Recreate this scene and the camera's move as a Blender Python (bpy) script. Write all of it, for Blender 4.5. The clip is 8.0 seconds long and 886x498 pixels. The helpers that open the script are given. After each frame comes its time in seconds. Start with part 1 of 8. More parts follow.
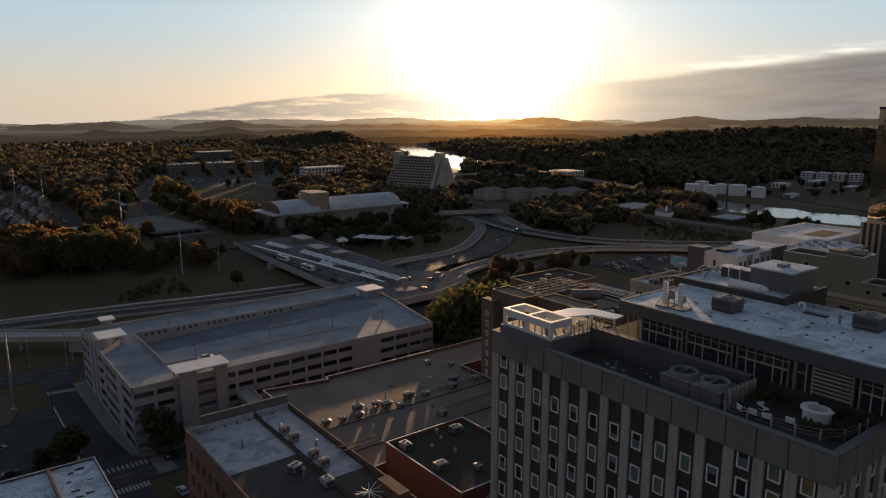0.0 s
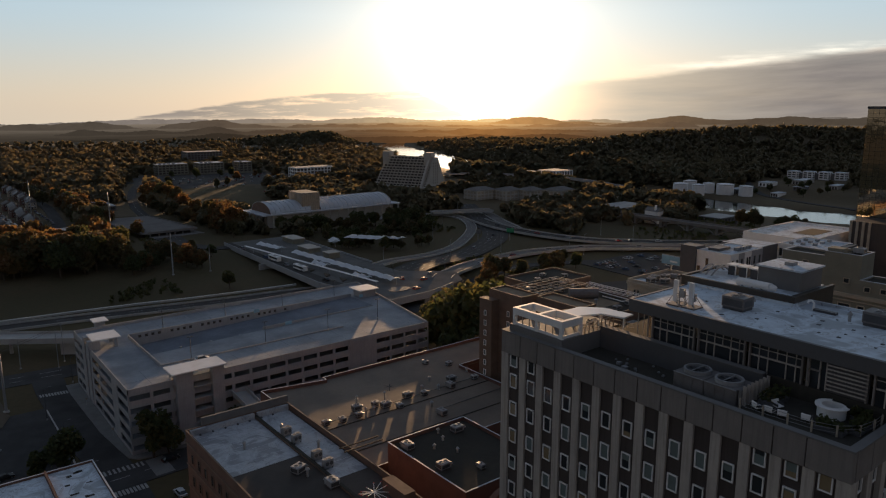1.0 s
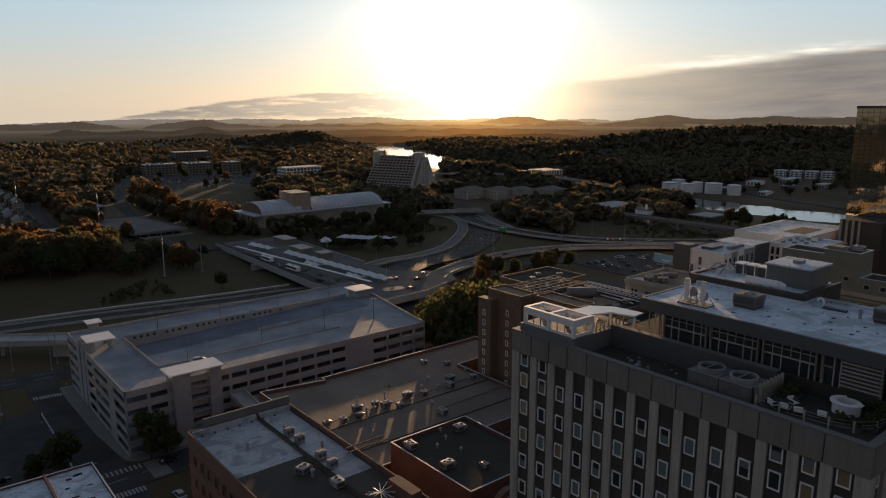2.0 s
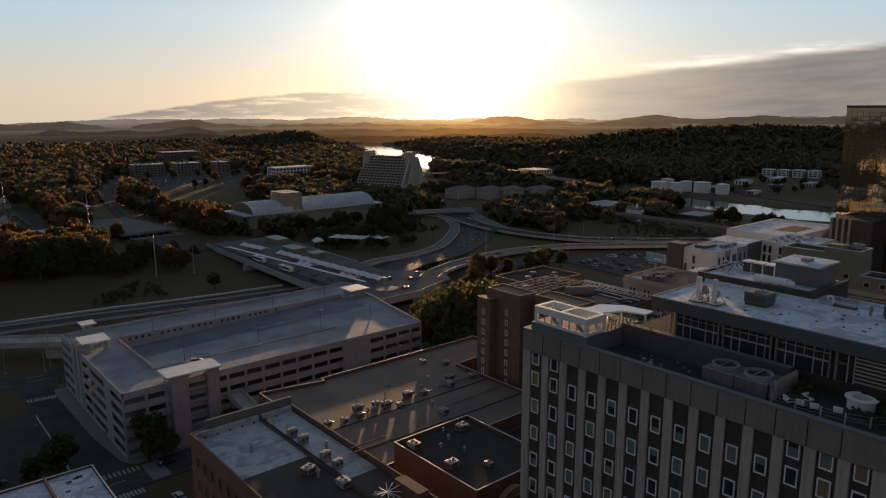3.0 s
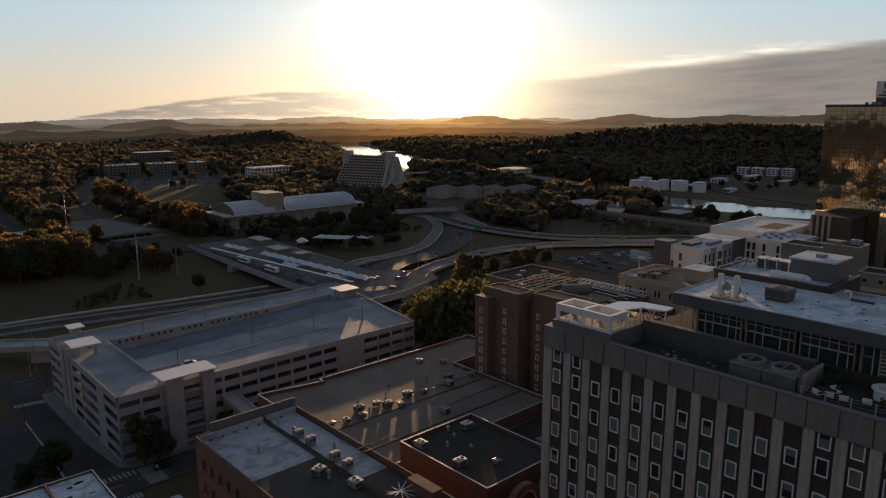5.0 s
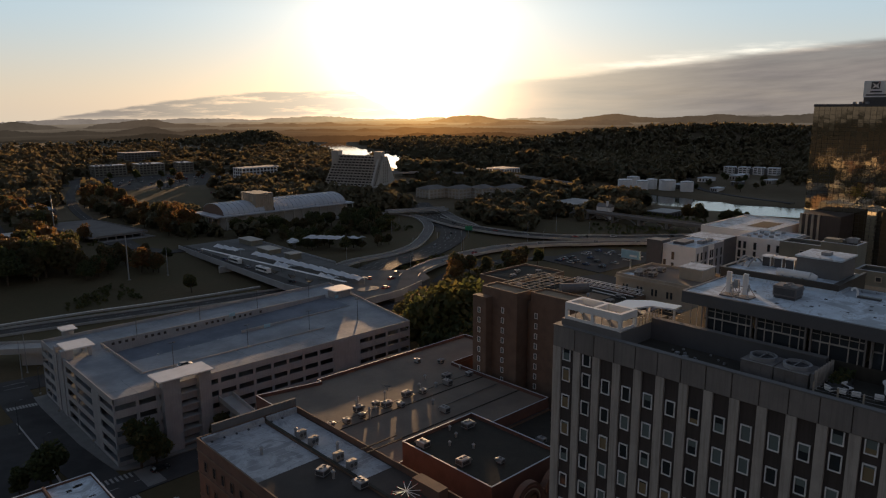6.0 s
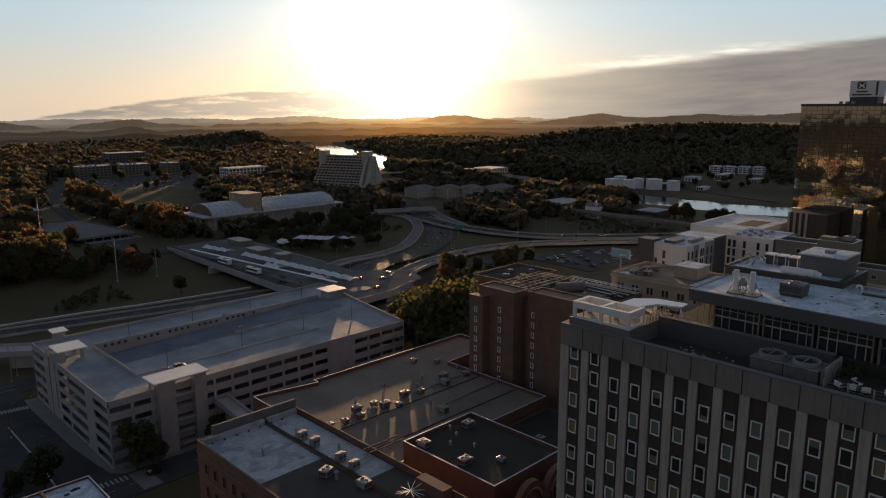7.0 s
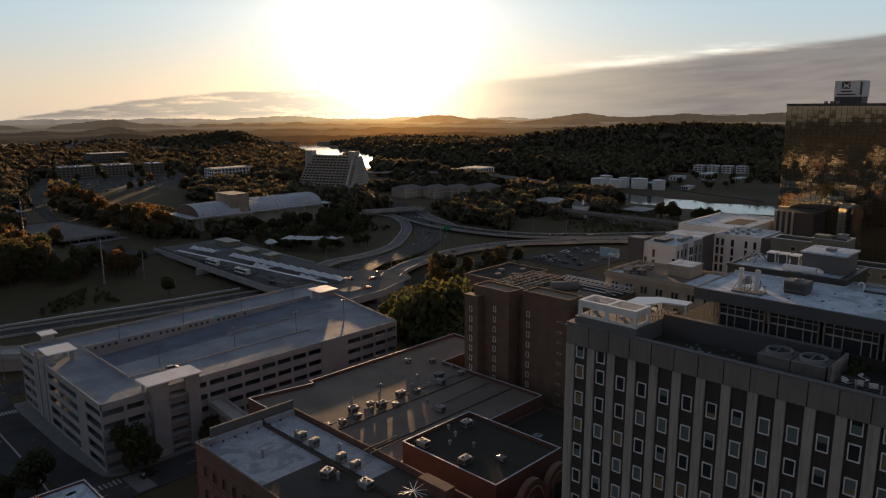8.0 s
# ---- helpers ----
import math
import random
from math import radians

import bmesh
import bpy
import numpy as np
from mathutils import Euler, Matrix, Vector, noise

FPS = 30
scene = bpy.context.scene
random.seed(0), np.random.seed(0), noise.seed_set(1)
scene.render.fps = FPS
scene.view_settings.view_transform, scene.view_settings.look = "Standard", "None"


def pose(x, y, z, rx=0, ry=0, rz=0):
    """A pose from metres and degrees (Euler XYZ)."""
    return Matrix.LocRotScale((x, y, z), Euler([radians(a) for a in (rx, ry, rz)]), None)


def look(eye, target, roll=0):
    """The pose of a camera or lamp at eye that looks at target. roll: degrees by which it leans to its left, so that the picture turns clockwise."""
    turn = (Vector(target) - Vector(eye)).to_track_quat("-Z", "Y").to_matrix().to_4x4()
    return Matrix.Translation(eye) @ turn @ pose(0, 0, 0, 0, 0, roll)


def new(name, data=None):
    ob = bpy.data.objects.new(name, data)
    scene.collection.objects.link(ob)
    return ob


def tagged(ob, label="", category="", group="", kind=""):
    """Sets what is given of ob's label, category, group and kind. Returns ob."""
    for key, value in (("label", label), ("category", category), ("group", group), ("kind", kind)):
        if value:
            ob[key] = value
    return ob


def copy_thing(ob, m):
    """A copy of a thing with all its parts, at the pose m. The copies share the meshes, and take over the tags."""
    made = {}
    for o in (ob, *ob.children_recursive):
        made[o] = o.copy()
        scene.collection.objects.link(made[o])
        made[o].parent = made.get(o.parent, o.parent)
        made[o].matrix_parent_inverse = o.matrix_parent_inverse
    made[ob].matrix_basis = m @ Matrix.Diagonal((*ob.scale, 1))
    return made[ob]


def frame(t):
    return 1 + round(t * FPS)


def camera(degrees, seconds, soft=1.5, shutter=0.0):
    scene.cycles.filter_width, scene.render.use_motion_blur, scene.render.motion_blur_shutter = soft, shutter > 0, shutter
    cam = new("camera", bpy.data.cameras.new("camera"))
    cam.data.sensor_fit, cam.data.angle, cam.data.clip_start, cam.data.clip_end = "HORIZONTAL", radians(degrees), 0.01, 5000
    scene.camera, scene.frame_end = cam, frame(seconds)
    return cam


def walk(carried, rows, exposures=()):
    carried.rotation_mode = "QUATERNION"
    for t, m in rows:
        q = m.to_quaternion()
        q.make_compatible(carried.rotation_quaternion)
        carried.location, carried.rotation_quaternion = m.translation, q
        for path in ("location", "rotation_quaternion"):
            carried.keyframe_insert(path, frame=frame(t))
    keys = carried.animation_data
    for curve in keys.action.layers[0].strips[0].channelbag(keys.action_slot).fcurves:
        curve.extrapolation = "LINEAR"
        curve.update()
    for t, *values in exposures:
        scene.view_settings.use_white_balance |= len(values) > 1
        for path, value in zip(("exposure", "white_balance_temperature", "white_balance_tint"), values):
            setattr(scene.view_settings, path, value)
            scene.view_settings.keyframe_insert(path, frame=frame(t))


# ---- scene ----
cam = camera(63.9, 8.0, soft=1.15)
PATH = [
    (0, (2.0431, 4.2074, 87.5385), (3.2269, 5.7725, 87.1521), -0.07),
    (0.5, (0.9809, 5.0266, 87.5416), (2.1788, 6.5808, 87.1547), -0.08),
    (1, (-0.1044, 5.8530, 87.5447), (1.1070, 7.3965, 87.1574), -0.09),
    (1.5, (-1.2086, 6.6867, 87.5478), (0.0160, 8.2197, 87.1601), -0.11),
    (3, (-4.5897, 9.2329, 87.5572), (-3.3268, 10.7343, 87.1682), -0.14),
    (3.5, (-5.7249, 10.0971, 87.5603), (-4.4495, 11.5876, 87.1710), -0.16),
    (4, (-6.8569, 10.9691, 87.5634), (-5.5688, 12.4486, 87.1737), -0.17),
    (4.5, (-7.9812, 11.8491, 87.5666), (-6.6804, 13.3173, 87.1764), -0.18),
    (6, (-11.2639, 14.5380, 87.5759), (-9.9235, 15.9699, 87.1847), -0.22),
    (6.5, (-12.3134, 15.4510, 87.5791), (-10.9591, 16.8696, 87.1875), -0.23),
    (7, (-13.3332, 16.3726, 87.5822), (-11.9645, 17.7772, 87.1903), -0.24),
    (7.5, (-14.3189, 17.3028, 87.5853), (-12.9353, 18.6927, 87.1931), -0.25),
    (8, (-15.2660, 18.2417, 87.5884), (-13.8669, 19.6160, 87.1959), -0.26),
]
walk(cam, [(t, look(eye, target, roll)) for t, eye, target, roll in PATH])

# ---- world, sun, exposure ----
SUN_AZ, SUN_EL = 40.9, 2.25          # degrees from +y towards +x, and above the horizon
SUN_DIR = Vector((math.sin(radians(SUN_AZ)) * math.cos(radians(SUN_EL)), math.cos(radians(SUN_AZ)) * math.cos(radians(SUN_EL)), math.sin(radians(SUN_EL))))
scene.view_settings.exposure = 0.0


def mth(nt, op, a, b=0.0, clamp=False):
    n = nt.nodes.new("ShaderNodeMath")
    n.operation, n.use_clamp = op, clamp
    for k, v in enumerate((a, b)):
        if isinstance(v, (int, float)):
            n.inputs[k].default_value = v
        else:
            nt.links.new(v, n.inputs[k])
    return n.outputs[0]


def mixc(nt, f, a, b, blend="MIX"):
    n = nt.nodes.new("ShaderNodeMix")
    n.data_type, n.blend_type = "RGBA", blend
    for k, v in ((0, f), (6, a), (7, b)):
        if isinstance(v, (int, float)):
            n.inputs[k].default_value = v
        elif isinstance(v, (tuple, list)):
            n.inputs[k].default_value = (*v[:3], 1)
        else:
            nt.links.new(v, n.inputs[k])
    return n.outputs[2]


def ramp(nt, v, a, b):
    """v mapped from a..b to 0..1, smooth."""
    n = nt.nodes.new("ShaderNodeMapRange")
    n.interpolation_type = "SMOOTHSTEP"
    nt.links.new(v, n.inputs[0])
    n.inputs[1].default_value, n.inputs[2].default_value = a, b
    return n.outputs[0]


def noise_of(nt, vec, scale, detail=4.0, rough=0.55):
    n = nt.nodes.new("ShaderNodeTexNoise")
    n.inputs["Scale"].default_value, n.inputs["Detail"].default_value, n.inputs["Roughness"].default_value = scale, detail, rough
    nt.links.new(vec, n.inputs["Vector"])
    return n.outputs[0]


def build_world():
    w = bpy.data.worlds.new("world")
    scene.world = w
    w.use_nodes = True
    nt = w.node_tree
    nt.nodes.clear()
    out, bg = nt.nodes.new("ShaderNodeOutputWorld"), nt.nodes.new("ShaderNodeBackground")
    sky = nt.nodes.new("ShaderNodeTexSky")
    sky.sky_type, sky.sun_disc = "NISHITA", False
    sky.sun_elevation, sky.sun_rotation = radians(SUN_EL + 3.0), radians(SUN_AZ)
    sky.altitude, sky.air_density, sky.dust_density, sky.ozone_density = 300, 1.0, 1.2, 1.6
    tc = nt.nodes.new("ShaderNodeTexCoord")
    d = tc.outputs["Generated"]
    sep = nt.nodes.new("ShaderNodeSeparateXYZ")
    nt.links.new(d, sep.inputs[0])
    x, y, z = sep.outputs
    # angle along the horizon from the sun (u) and height over it (v), in degrees
    sx, sy = math.sin(radians(SUN_AZ)), math.cos(radians(SUN_AZ))
    ahead = mth(nt, "ADD", mth(nt, "MULTIPLY", x, sx), mth(nt, "MULTIPLY", y, sy))
    aside = mth(nt, "SUBTRACT", mth(nt, "MULTIPLY", x, sy), mth(nt, "MULTIPLY", y, sx))
    u = mth(nt, "MULTIPLY", mth(nt, "ARCTAN2", aside, ahead), 57.2958)
    v = mth(nt, "MULTIPLY", mth(nt, "ARCSINE", z), 57.2958)
    dist2 = mth(nt, "ADD", mth(nt, "POWER", mth(nt, "ABSOLUTE", u), 2.0), mth(nt, "POWER", mth(nt, "ABSOLUTE", mth(nt, "SUBTRACT", v, SUN_EL + 2.35)), 2.0))

    def glow(width, strength):
        return mth(nt, "MULTIPLY", mth(nt, "EXPONENT", mth(nt, "MULTIPLY", dist2, -1.0 / (width * width))), strength)
    # cream haze low on the sky, pale blue over it, deep blue overhead and away from the sun
    base = mixc(nt, 1.0, sky.outputs[0], (SKY_K, SKY_K, SKY_K), "MULTIPLY")
    vv = mth(nt, "MAXIMUM", v, 0.0)
    grad = mixc(nt, ramp(nt, vv, 0.0, 7.5), SKY_LOW, SKY_MID)
    grad = mixc(nt, mth(nt, "SUBTRACT", 1.0, mth(nt, "EXPONENT", mth(nt, "MULTIPLY", mth(nt, "MAXIMUM", mth(nt, "SUBTRACT", vv, 7.0), 0.0), -1 / 13.0))), grad, SKY_HIGH)
    away = ramp(nt, mth(nt, "ABSOLUTE", u), 45.0, 125.0)
    rear = mixc(nt, ramp(nt, vv, 4.0, 40.0), SKY_REAR, SKY_HIGH)
    grad = mixc(nt, away, grad, rear)
    pale = mixc(nt, 1.0, base, grad, "ADD")
    # clouds: a long bank to one side, thin streaks to the other, broken by noise
    vec = nt.nodes.new("ShaderNodeCombineXYZ")
    nt.links.new(mth(nt, "MULTIPLY", u, 0.055), vec.inputs[0])
    nt.links.new(mth(nt, "MULTIPLY", v, 0.55), vec.inputs[1])
    n1 = noise_of(nt, vec.outputs[0], 1.3, 8.0, 0.6)
    vec2 = nt.nodes.new("ShaderNodeCombineXYZ")
    nt.links.new(mth(nt, "MULTIPLY", u, 0.12), vec2.inputs[0])
    nt.links.new(mth(nt, "MULTIPLY", v, 0.95), vec2.inputs[1])
    n2 = noise_of(nt, vec2.outputs[0], 1.6, 8.0, 0.65)
    vec3 = nt.nodes.new("ShaderNodeCombineXYZ")
    nt.links.new(mth(nt, "MULTIPLY", u, 0.12), vec3.inputs[0])
    nt.links.new(mth(nt, "SUBTRACT", mth(nt, "MULTIPLY", v, 1.1), mth(nt, "MULTIPLY", u, 0.09)), vec3.inputs[1])
    n3 = noise_of(nt, vec3.outputs[0], 1.5, 8.0, 0.6)
    wob = mth(nt, "MULTIPLY", mth(nt, "SUBTRACT", n2, 0.5), 2.2)
    steep = mth(nt, "ADD", mth(nt, "MULTIPLY", mth(nt, "SUBTRACT", u, 3.0), 0.46), 0.25)
    gentle = mth(nt, "ADD", mth(nt, "MULTIPLY", mth(nt, "SUBTRACT", u, 11.5), 0.098), 2.45)
    top = mth(nt, "MINIMUM", mth(nt, "ADD", mth(nt, "MINIMUM", steep, gentle), mth(nt, "MULTIPLY", wob, 0.32)), 9.0)
    bank = mth(nt, "MULTIPLY", ramp(nt, mth(nt, "SUBTRACT", top, v), -0.1, 0.45), ramp(nt, u, 2.5, 13.0))
    arch = mth(nt, "SUBTRACT", 1.38, mth(nt, "MULTIPLY", mth(nt, "POWER", mth(nt, "ABSOLUTE", mth(nt, "ADD", u, 5.0)), 2.0), 0.0044))
    left_top = mth(nt, "ADD", mth(nt, "MINIMUM", arch, mth(nt, "MULTIPLY", mth(nt, "ADD", u, 2.0), -0.5)), mth(nt, "MULTIPLY", wob, 0.42))
    streak = mth(nt, "MULTIPLY", ramp(nt, mth(nt, "SUBTRACT", left_top, v), 0.0, 0.22), ramp(nt, v, -0.95, -0.45))
    streak = mth(nt, "MULTIPLY", streak, ramp(nt, n2, 0.33, 0.52))
    mask = mth(nt, "MAXIMUM", mth(nt, "MULTIPLY", bank, mth(nt, "ADD", 0.55, mth(nt, "MULTIPLY", n1, 0.75), True)), mth(nt, "MULTIPLY", streak, 0.85))
    edge = mth(nt, "MULTIPLY", ramp(nt, mth(nt, "ABSOLUTE", mth(nt, "SUBTRACT", top, v)), 0.9, 0.0), ramp(nt, n1, 0.42, 0.62))
    cloud = mixc(nt, ramp(nt, mth(nt, "ADD", mth(nt, "MULTIPLY", n1, 0.5), mth(nt, "MULTIPLY", n3, 0.5)), 0.28, 0.78), CLOUD_A, CLOUD_B)
    cloud = mixc(nt, ramp(nt, mth(nt, "ABSOLUTE", u), 27.0, 7.0), cloud, CLOUD_THIN)
    col = mixc(nt, mask, pale, cloud)
    rim = mth(nt, "MULTIPLY", mth(nt, "MULTIPLY", mth(nt, "MULTIPLY", edge, ramp(nt, n2, 0.35, 0.62)), ramp(nt, u, 9.0, 20.0)), 0.5)
    col = mixc(nt, 1.0, col, mixc(nt, rim, (0, 0, 0), (1.0, 0.86, 0.68)), "ADD")
    for width, strength, tint in GLOWS:
        g = glow(width, strength)
        gc = nt.nodes.new("ShaderNodeVectorMath")
        gc.operation = "SCALE"
        gc.inputs[0].default_value = tint
        nt.links.new(g, gc.inputs[3])
        ad = nt.nodes.new("ShaderNodeVectorMath")
        nt.links.new(col, ad.inputs[0])
        nt.links.new(gc.outputs[0], ad.inputs[1])
        col = ad.outputs[0]
    nt.links.new(col, bg.inputs[0])
    bg.inputs[1].default_value = 1.0
    nt.links.new(bg.outputs[0], out.inputs[0])


SKY_K = 0.016
SKY_LOW, SKY_MID, SKY_HIGH = (0.60, 0.535, 0.445), (0.44, 0.56, 0.645), (0.094, 0.117, 0.168)
SKY_REAR = (0.145, 0.119, 0.112)
CLOUD_A, CLOUD_B, CLOUD_THIN = (0.165, 0.150, 0.150), (0.34, 0.30, 0.275), (0.52, 0.44, 0.33)
GLOWS = ((2.2, 5.0, (1.0, 0.90, 0.72)), (5.4, 1.25, (1.0, 0.91, 0.76)), (14.0, 0.25, (1.0, 0.93, 0.81)))
build_world()
sun = new("sun", bpy.data.lights.new("sun", "SUN"))
sun.data.energy, sun.data.angle, sun.data.color = 10.0, radians(0.6), (1.0, 0.61, 0.31)
sun.matrix_world = look((0, 0, 300), Vector((0, 0, 300)) - SUN_DIR)


# ---- materials ----
def material(name, colour, rough=0.8, second=None, scale=0.35, fine=6.0, amount=0.35, bump=0.15, metal=0.0, vary=0.0, spec=0.5, streak=0.0):
    """A surface with large stains and fine grain, in metres. second: the stain's colour; vary: how far each object or island strays."""
    m = bpy.data.materials.new(name)
    m.use_nodes = True
    nt = m.node_tree
    b = nt.nodes["Principled BSDF"]
    geo = nt.nodes.new("ShaderNodeNewGeometry")
    pos = geo.outputs["Position"]
    big = noise_of(nt, pos, scale, 5.0, 0.6)
    small = noise_of(nt, pos, fine, 3.0, 0.6)
    second = second or tuple(c * 0.55 for c in colour)
    col = mixc(nt, mth(nt, "MULTIPLY", ramp(nt, big, 0.35, 0.7), amount), colour, second)
    col = mixc(nt, mth(nt, "MULTIPLY", ramp(nt, small, 0.3, 0.75), amount * 0.6), col, tuple(c * 0.7 for c in colour))
    if streak:      # runs of dirt down the face
        stretch = nt.nodes.new("ShaderNodeVectorMath")
        stretch.operation = "MULTIPLY"
        stretch.inputs[1].default_value = (1.0, 1.0, 0.05)
        nt.links.new(pos, stretch.inputs[0])
        runs = noise_of(nt, stretch.outputs[0], 3.2, 4.0, 0.65)
        col = mixc(nt, mth(nt, "MULTIPLY", ramp(nt, runs, 0.42, 0.68), streak), col, tuple(c * 0.5 for c in colour))
    if vary:
        info = nt.nodes.new("ShaderNodeObjectInfo")
        isl = mth(nt, "FRACT", mth(nt, "ADD", info.outputs["Random"], geo.outputs["Random Per Island"]))
        hsv = nt.nodes.new("ShaderNodeHueSaturation")
        nt.links.new(mth(nt, "ADD", 1 - vary, mth(nt, "MULTIPLY", isl, 2 * vary)), hsv.inputs["Value"])
        nt.links.new(mth(nt, "ADD", 0.5 - vary * 0.04, mth(nt, "MULTIPLY", isl, vary * 0.08)), hsv.inputs["Hue"])
        nt.links.new(col, hsv.inputs["Color"])
        col = hsv.outputs[0]
    nt.links.new(col, b.inputs["Base Color"])
    nt.links.new(mth(nt, "ADD", rough - 0.08, mth(nt, "MULTIPLY", big, 0.16), True), b.inputs["Roughness"])
    b.inputs["Metallic"].default_value = metal
    b.inputs["Specular IOR Level"].default_value = spec
    if bump:
        bp = nt.nodes.new("ShaderNodeBump")
        bp.inputs["Strength"].default_value = bump
        bp.inputs["Distance"].default_value = 0.05
        nt.links.new(small, bp.inputs["Height"])
        nt.links.new(bp.outputs[0], b.inputs["Normal"])
    return m


def leaves(name, a, b2, c, thin=0.55, sheen=0.0, even=0.0):
    """Foliage: every clump takes its own tone between three colours."""
    m = bpy.data.materials.new(name)
    m.use_nodes = True
    nt = m.node_tree
    b = nt.nodes["Principled BSDF"]
    geo, info = nt.nodes.new("ShaderNodeNewGeometry"), nt.nodes.new("ShaderNodeObjectInfo")
    patch = noise_of(nt, geo.outputs["Position"], 0.09, 2.0, 0.5)
    r = mth(nt, "FRACT", mth(nt, "ADD", mth(nt, "MULTIPLY", geo.outputs["Random Per Island"], 0.45), mth(nt, "ADD", info.outputs["Random"], mth(nt, "MULTIPLY", patch, 1.6))))
    col = mixc(nt, ramp(nt, r, 0.0, 0.5), a, b2)
    col = mixc(nt, ramp(nt, r, 0.5, 0.95), col, c)
    nt.links.new(col, b.inputs["Base Color"])
    b.inputs["Roughness"].default_value = 0.7
    b.inputs["Specular IOR Level"].default_value = 0.2
    b.inputs["Sheen Weight"].default_value, b.inputs["Sheen Roughness"].default_value = sheen, 0.5
    tr = nt.nodes.new("ShaderNodeBsdfTranslucent")
    nt.links.new(col, tr.inputs[0])
    if even:                   # a far crown shades as one soft mass, not leaf by leaf
        bent = nt.nodes.new("ShaderNodeMix")
        bent.data_type = "VECTOR"
        bent.inputs[0].default_value = even
        nt.links.new(geo.outputs["Normal"], bent.inputs[4])
        bent.inputs[5].default_value = (0, 0, 1)
        unit = nt.nodes.new("ShaderNodeVectorMath")
        unit.operation = "NORMALIZE"
        nt.links.new(bent.outputs[1], unit.inputs[0])
        nt.links.new(unit.outputs[0], b.inputs["Normal"])
        nt.links.new(unit.outputs[0], tr.inputs["Normal"])
    mx = nt.nodes.new("ShaderNodeMixShader")
    mx.inputs[0].default_value = thin
    nt.links.new(b.outputs[0], mx.inputs[1])
    nt.links.new(tr.outputs[0], mx.inputs[2])
    nt.links.new(mx.outputs[0], nt.nodes["Material Output"].inputs[0])
    return m


def glossy(name, colour, rough=0.05, metal=0.0, spec=0.5, wave=0.0, wave_scale=0.3):
    m = bpy.data.materials.new(name)
    m.use_nodes = True
    nt = m.node_tree
    b = nt.nodes["Principled BSDF"]
    b.inputs["Base Color"].default_value = (*colour, 1)
    b.inputs["Roughness"].default_value, b.inputs["Metallic"].default_value = rough, metal
    b.inputs["Specular IOR Level"].default_value = spec
    if wave:
        geo = nt.nodes.new("ShaderNodeNewGeometry")
        bp = nt.nodes.new("ShaderNodeBump")
        bp.inputs["Strength"].default_value, bp.inputs["Distance"].default_value = wave, 0.3
        nt.links.new(noise_of(nt, geo.outputs["Position"], wave_scale, 4.0, 0.6), bp.inputs["Height"])
        nt.links.new(bp.outputs[0], b.inputs["Normal"])
    return m


def membrane(name, colour=(0.70, 0.735, 0.78), stain=(0.42, 0.43, 0.45), spec=0.12):
    """White roof sheet: ponding stains with tide lines round them, dirt and fine grain."""
    m = material(name, colour, 0.6, stain, 0.5, 2.2, 0.5, 0.05, spec=spec)
    nt = m.node_tree
    b = nt.nodes["Principled BSDF"]
    col = b.inputs["Base Color"].links[0].from_socket
    geo = nt.nodes.new("ShaderNodeNewGeometry")
    n = nt.nodes.new("ShaderNodeTexNoise")
    n.inputs["Scale"].default_value, n.inputs["Detail"].default_value, n.inputs["Roughness"].default_value, n.inputs["Distortion"].default_value = 0.17, 5.0, 0.55, 1.2
    nt.links.new(geo.outputs["Position"], n.inputs["Vector"])
    wet = n.outputs[0]
    col = mixc(nt, mth(nt, "MULTIPLY", ramp(nt, wet, 0.50, 0.60), 0.6), col, tuple(c * 0.6 for c in stain))
    tide = ramp(nt, mth(nt, "ABSOLUTE", mth(nt, "SUBTRACT", wet, 0.46)), 0.022, 0.0)
    col = mixc(nt, mth(nt, "MULTIPLY", tide, 0.5), col, (0.24, 0.235, 0.23))
    specks = noise_of(nt, geo.outputs["Position"], 1.7, 2.0, 0.5)
    col = mixc(nt, mth(nt, "MULTIPLY", ramp(nt, specks, 0.66, 0.74), 0.75), col, (0.14, 0.14, 0.15))
    nt.links.new(col, b.inputs["Base Color"])
    return m


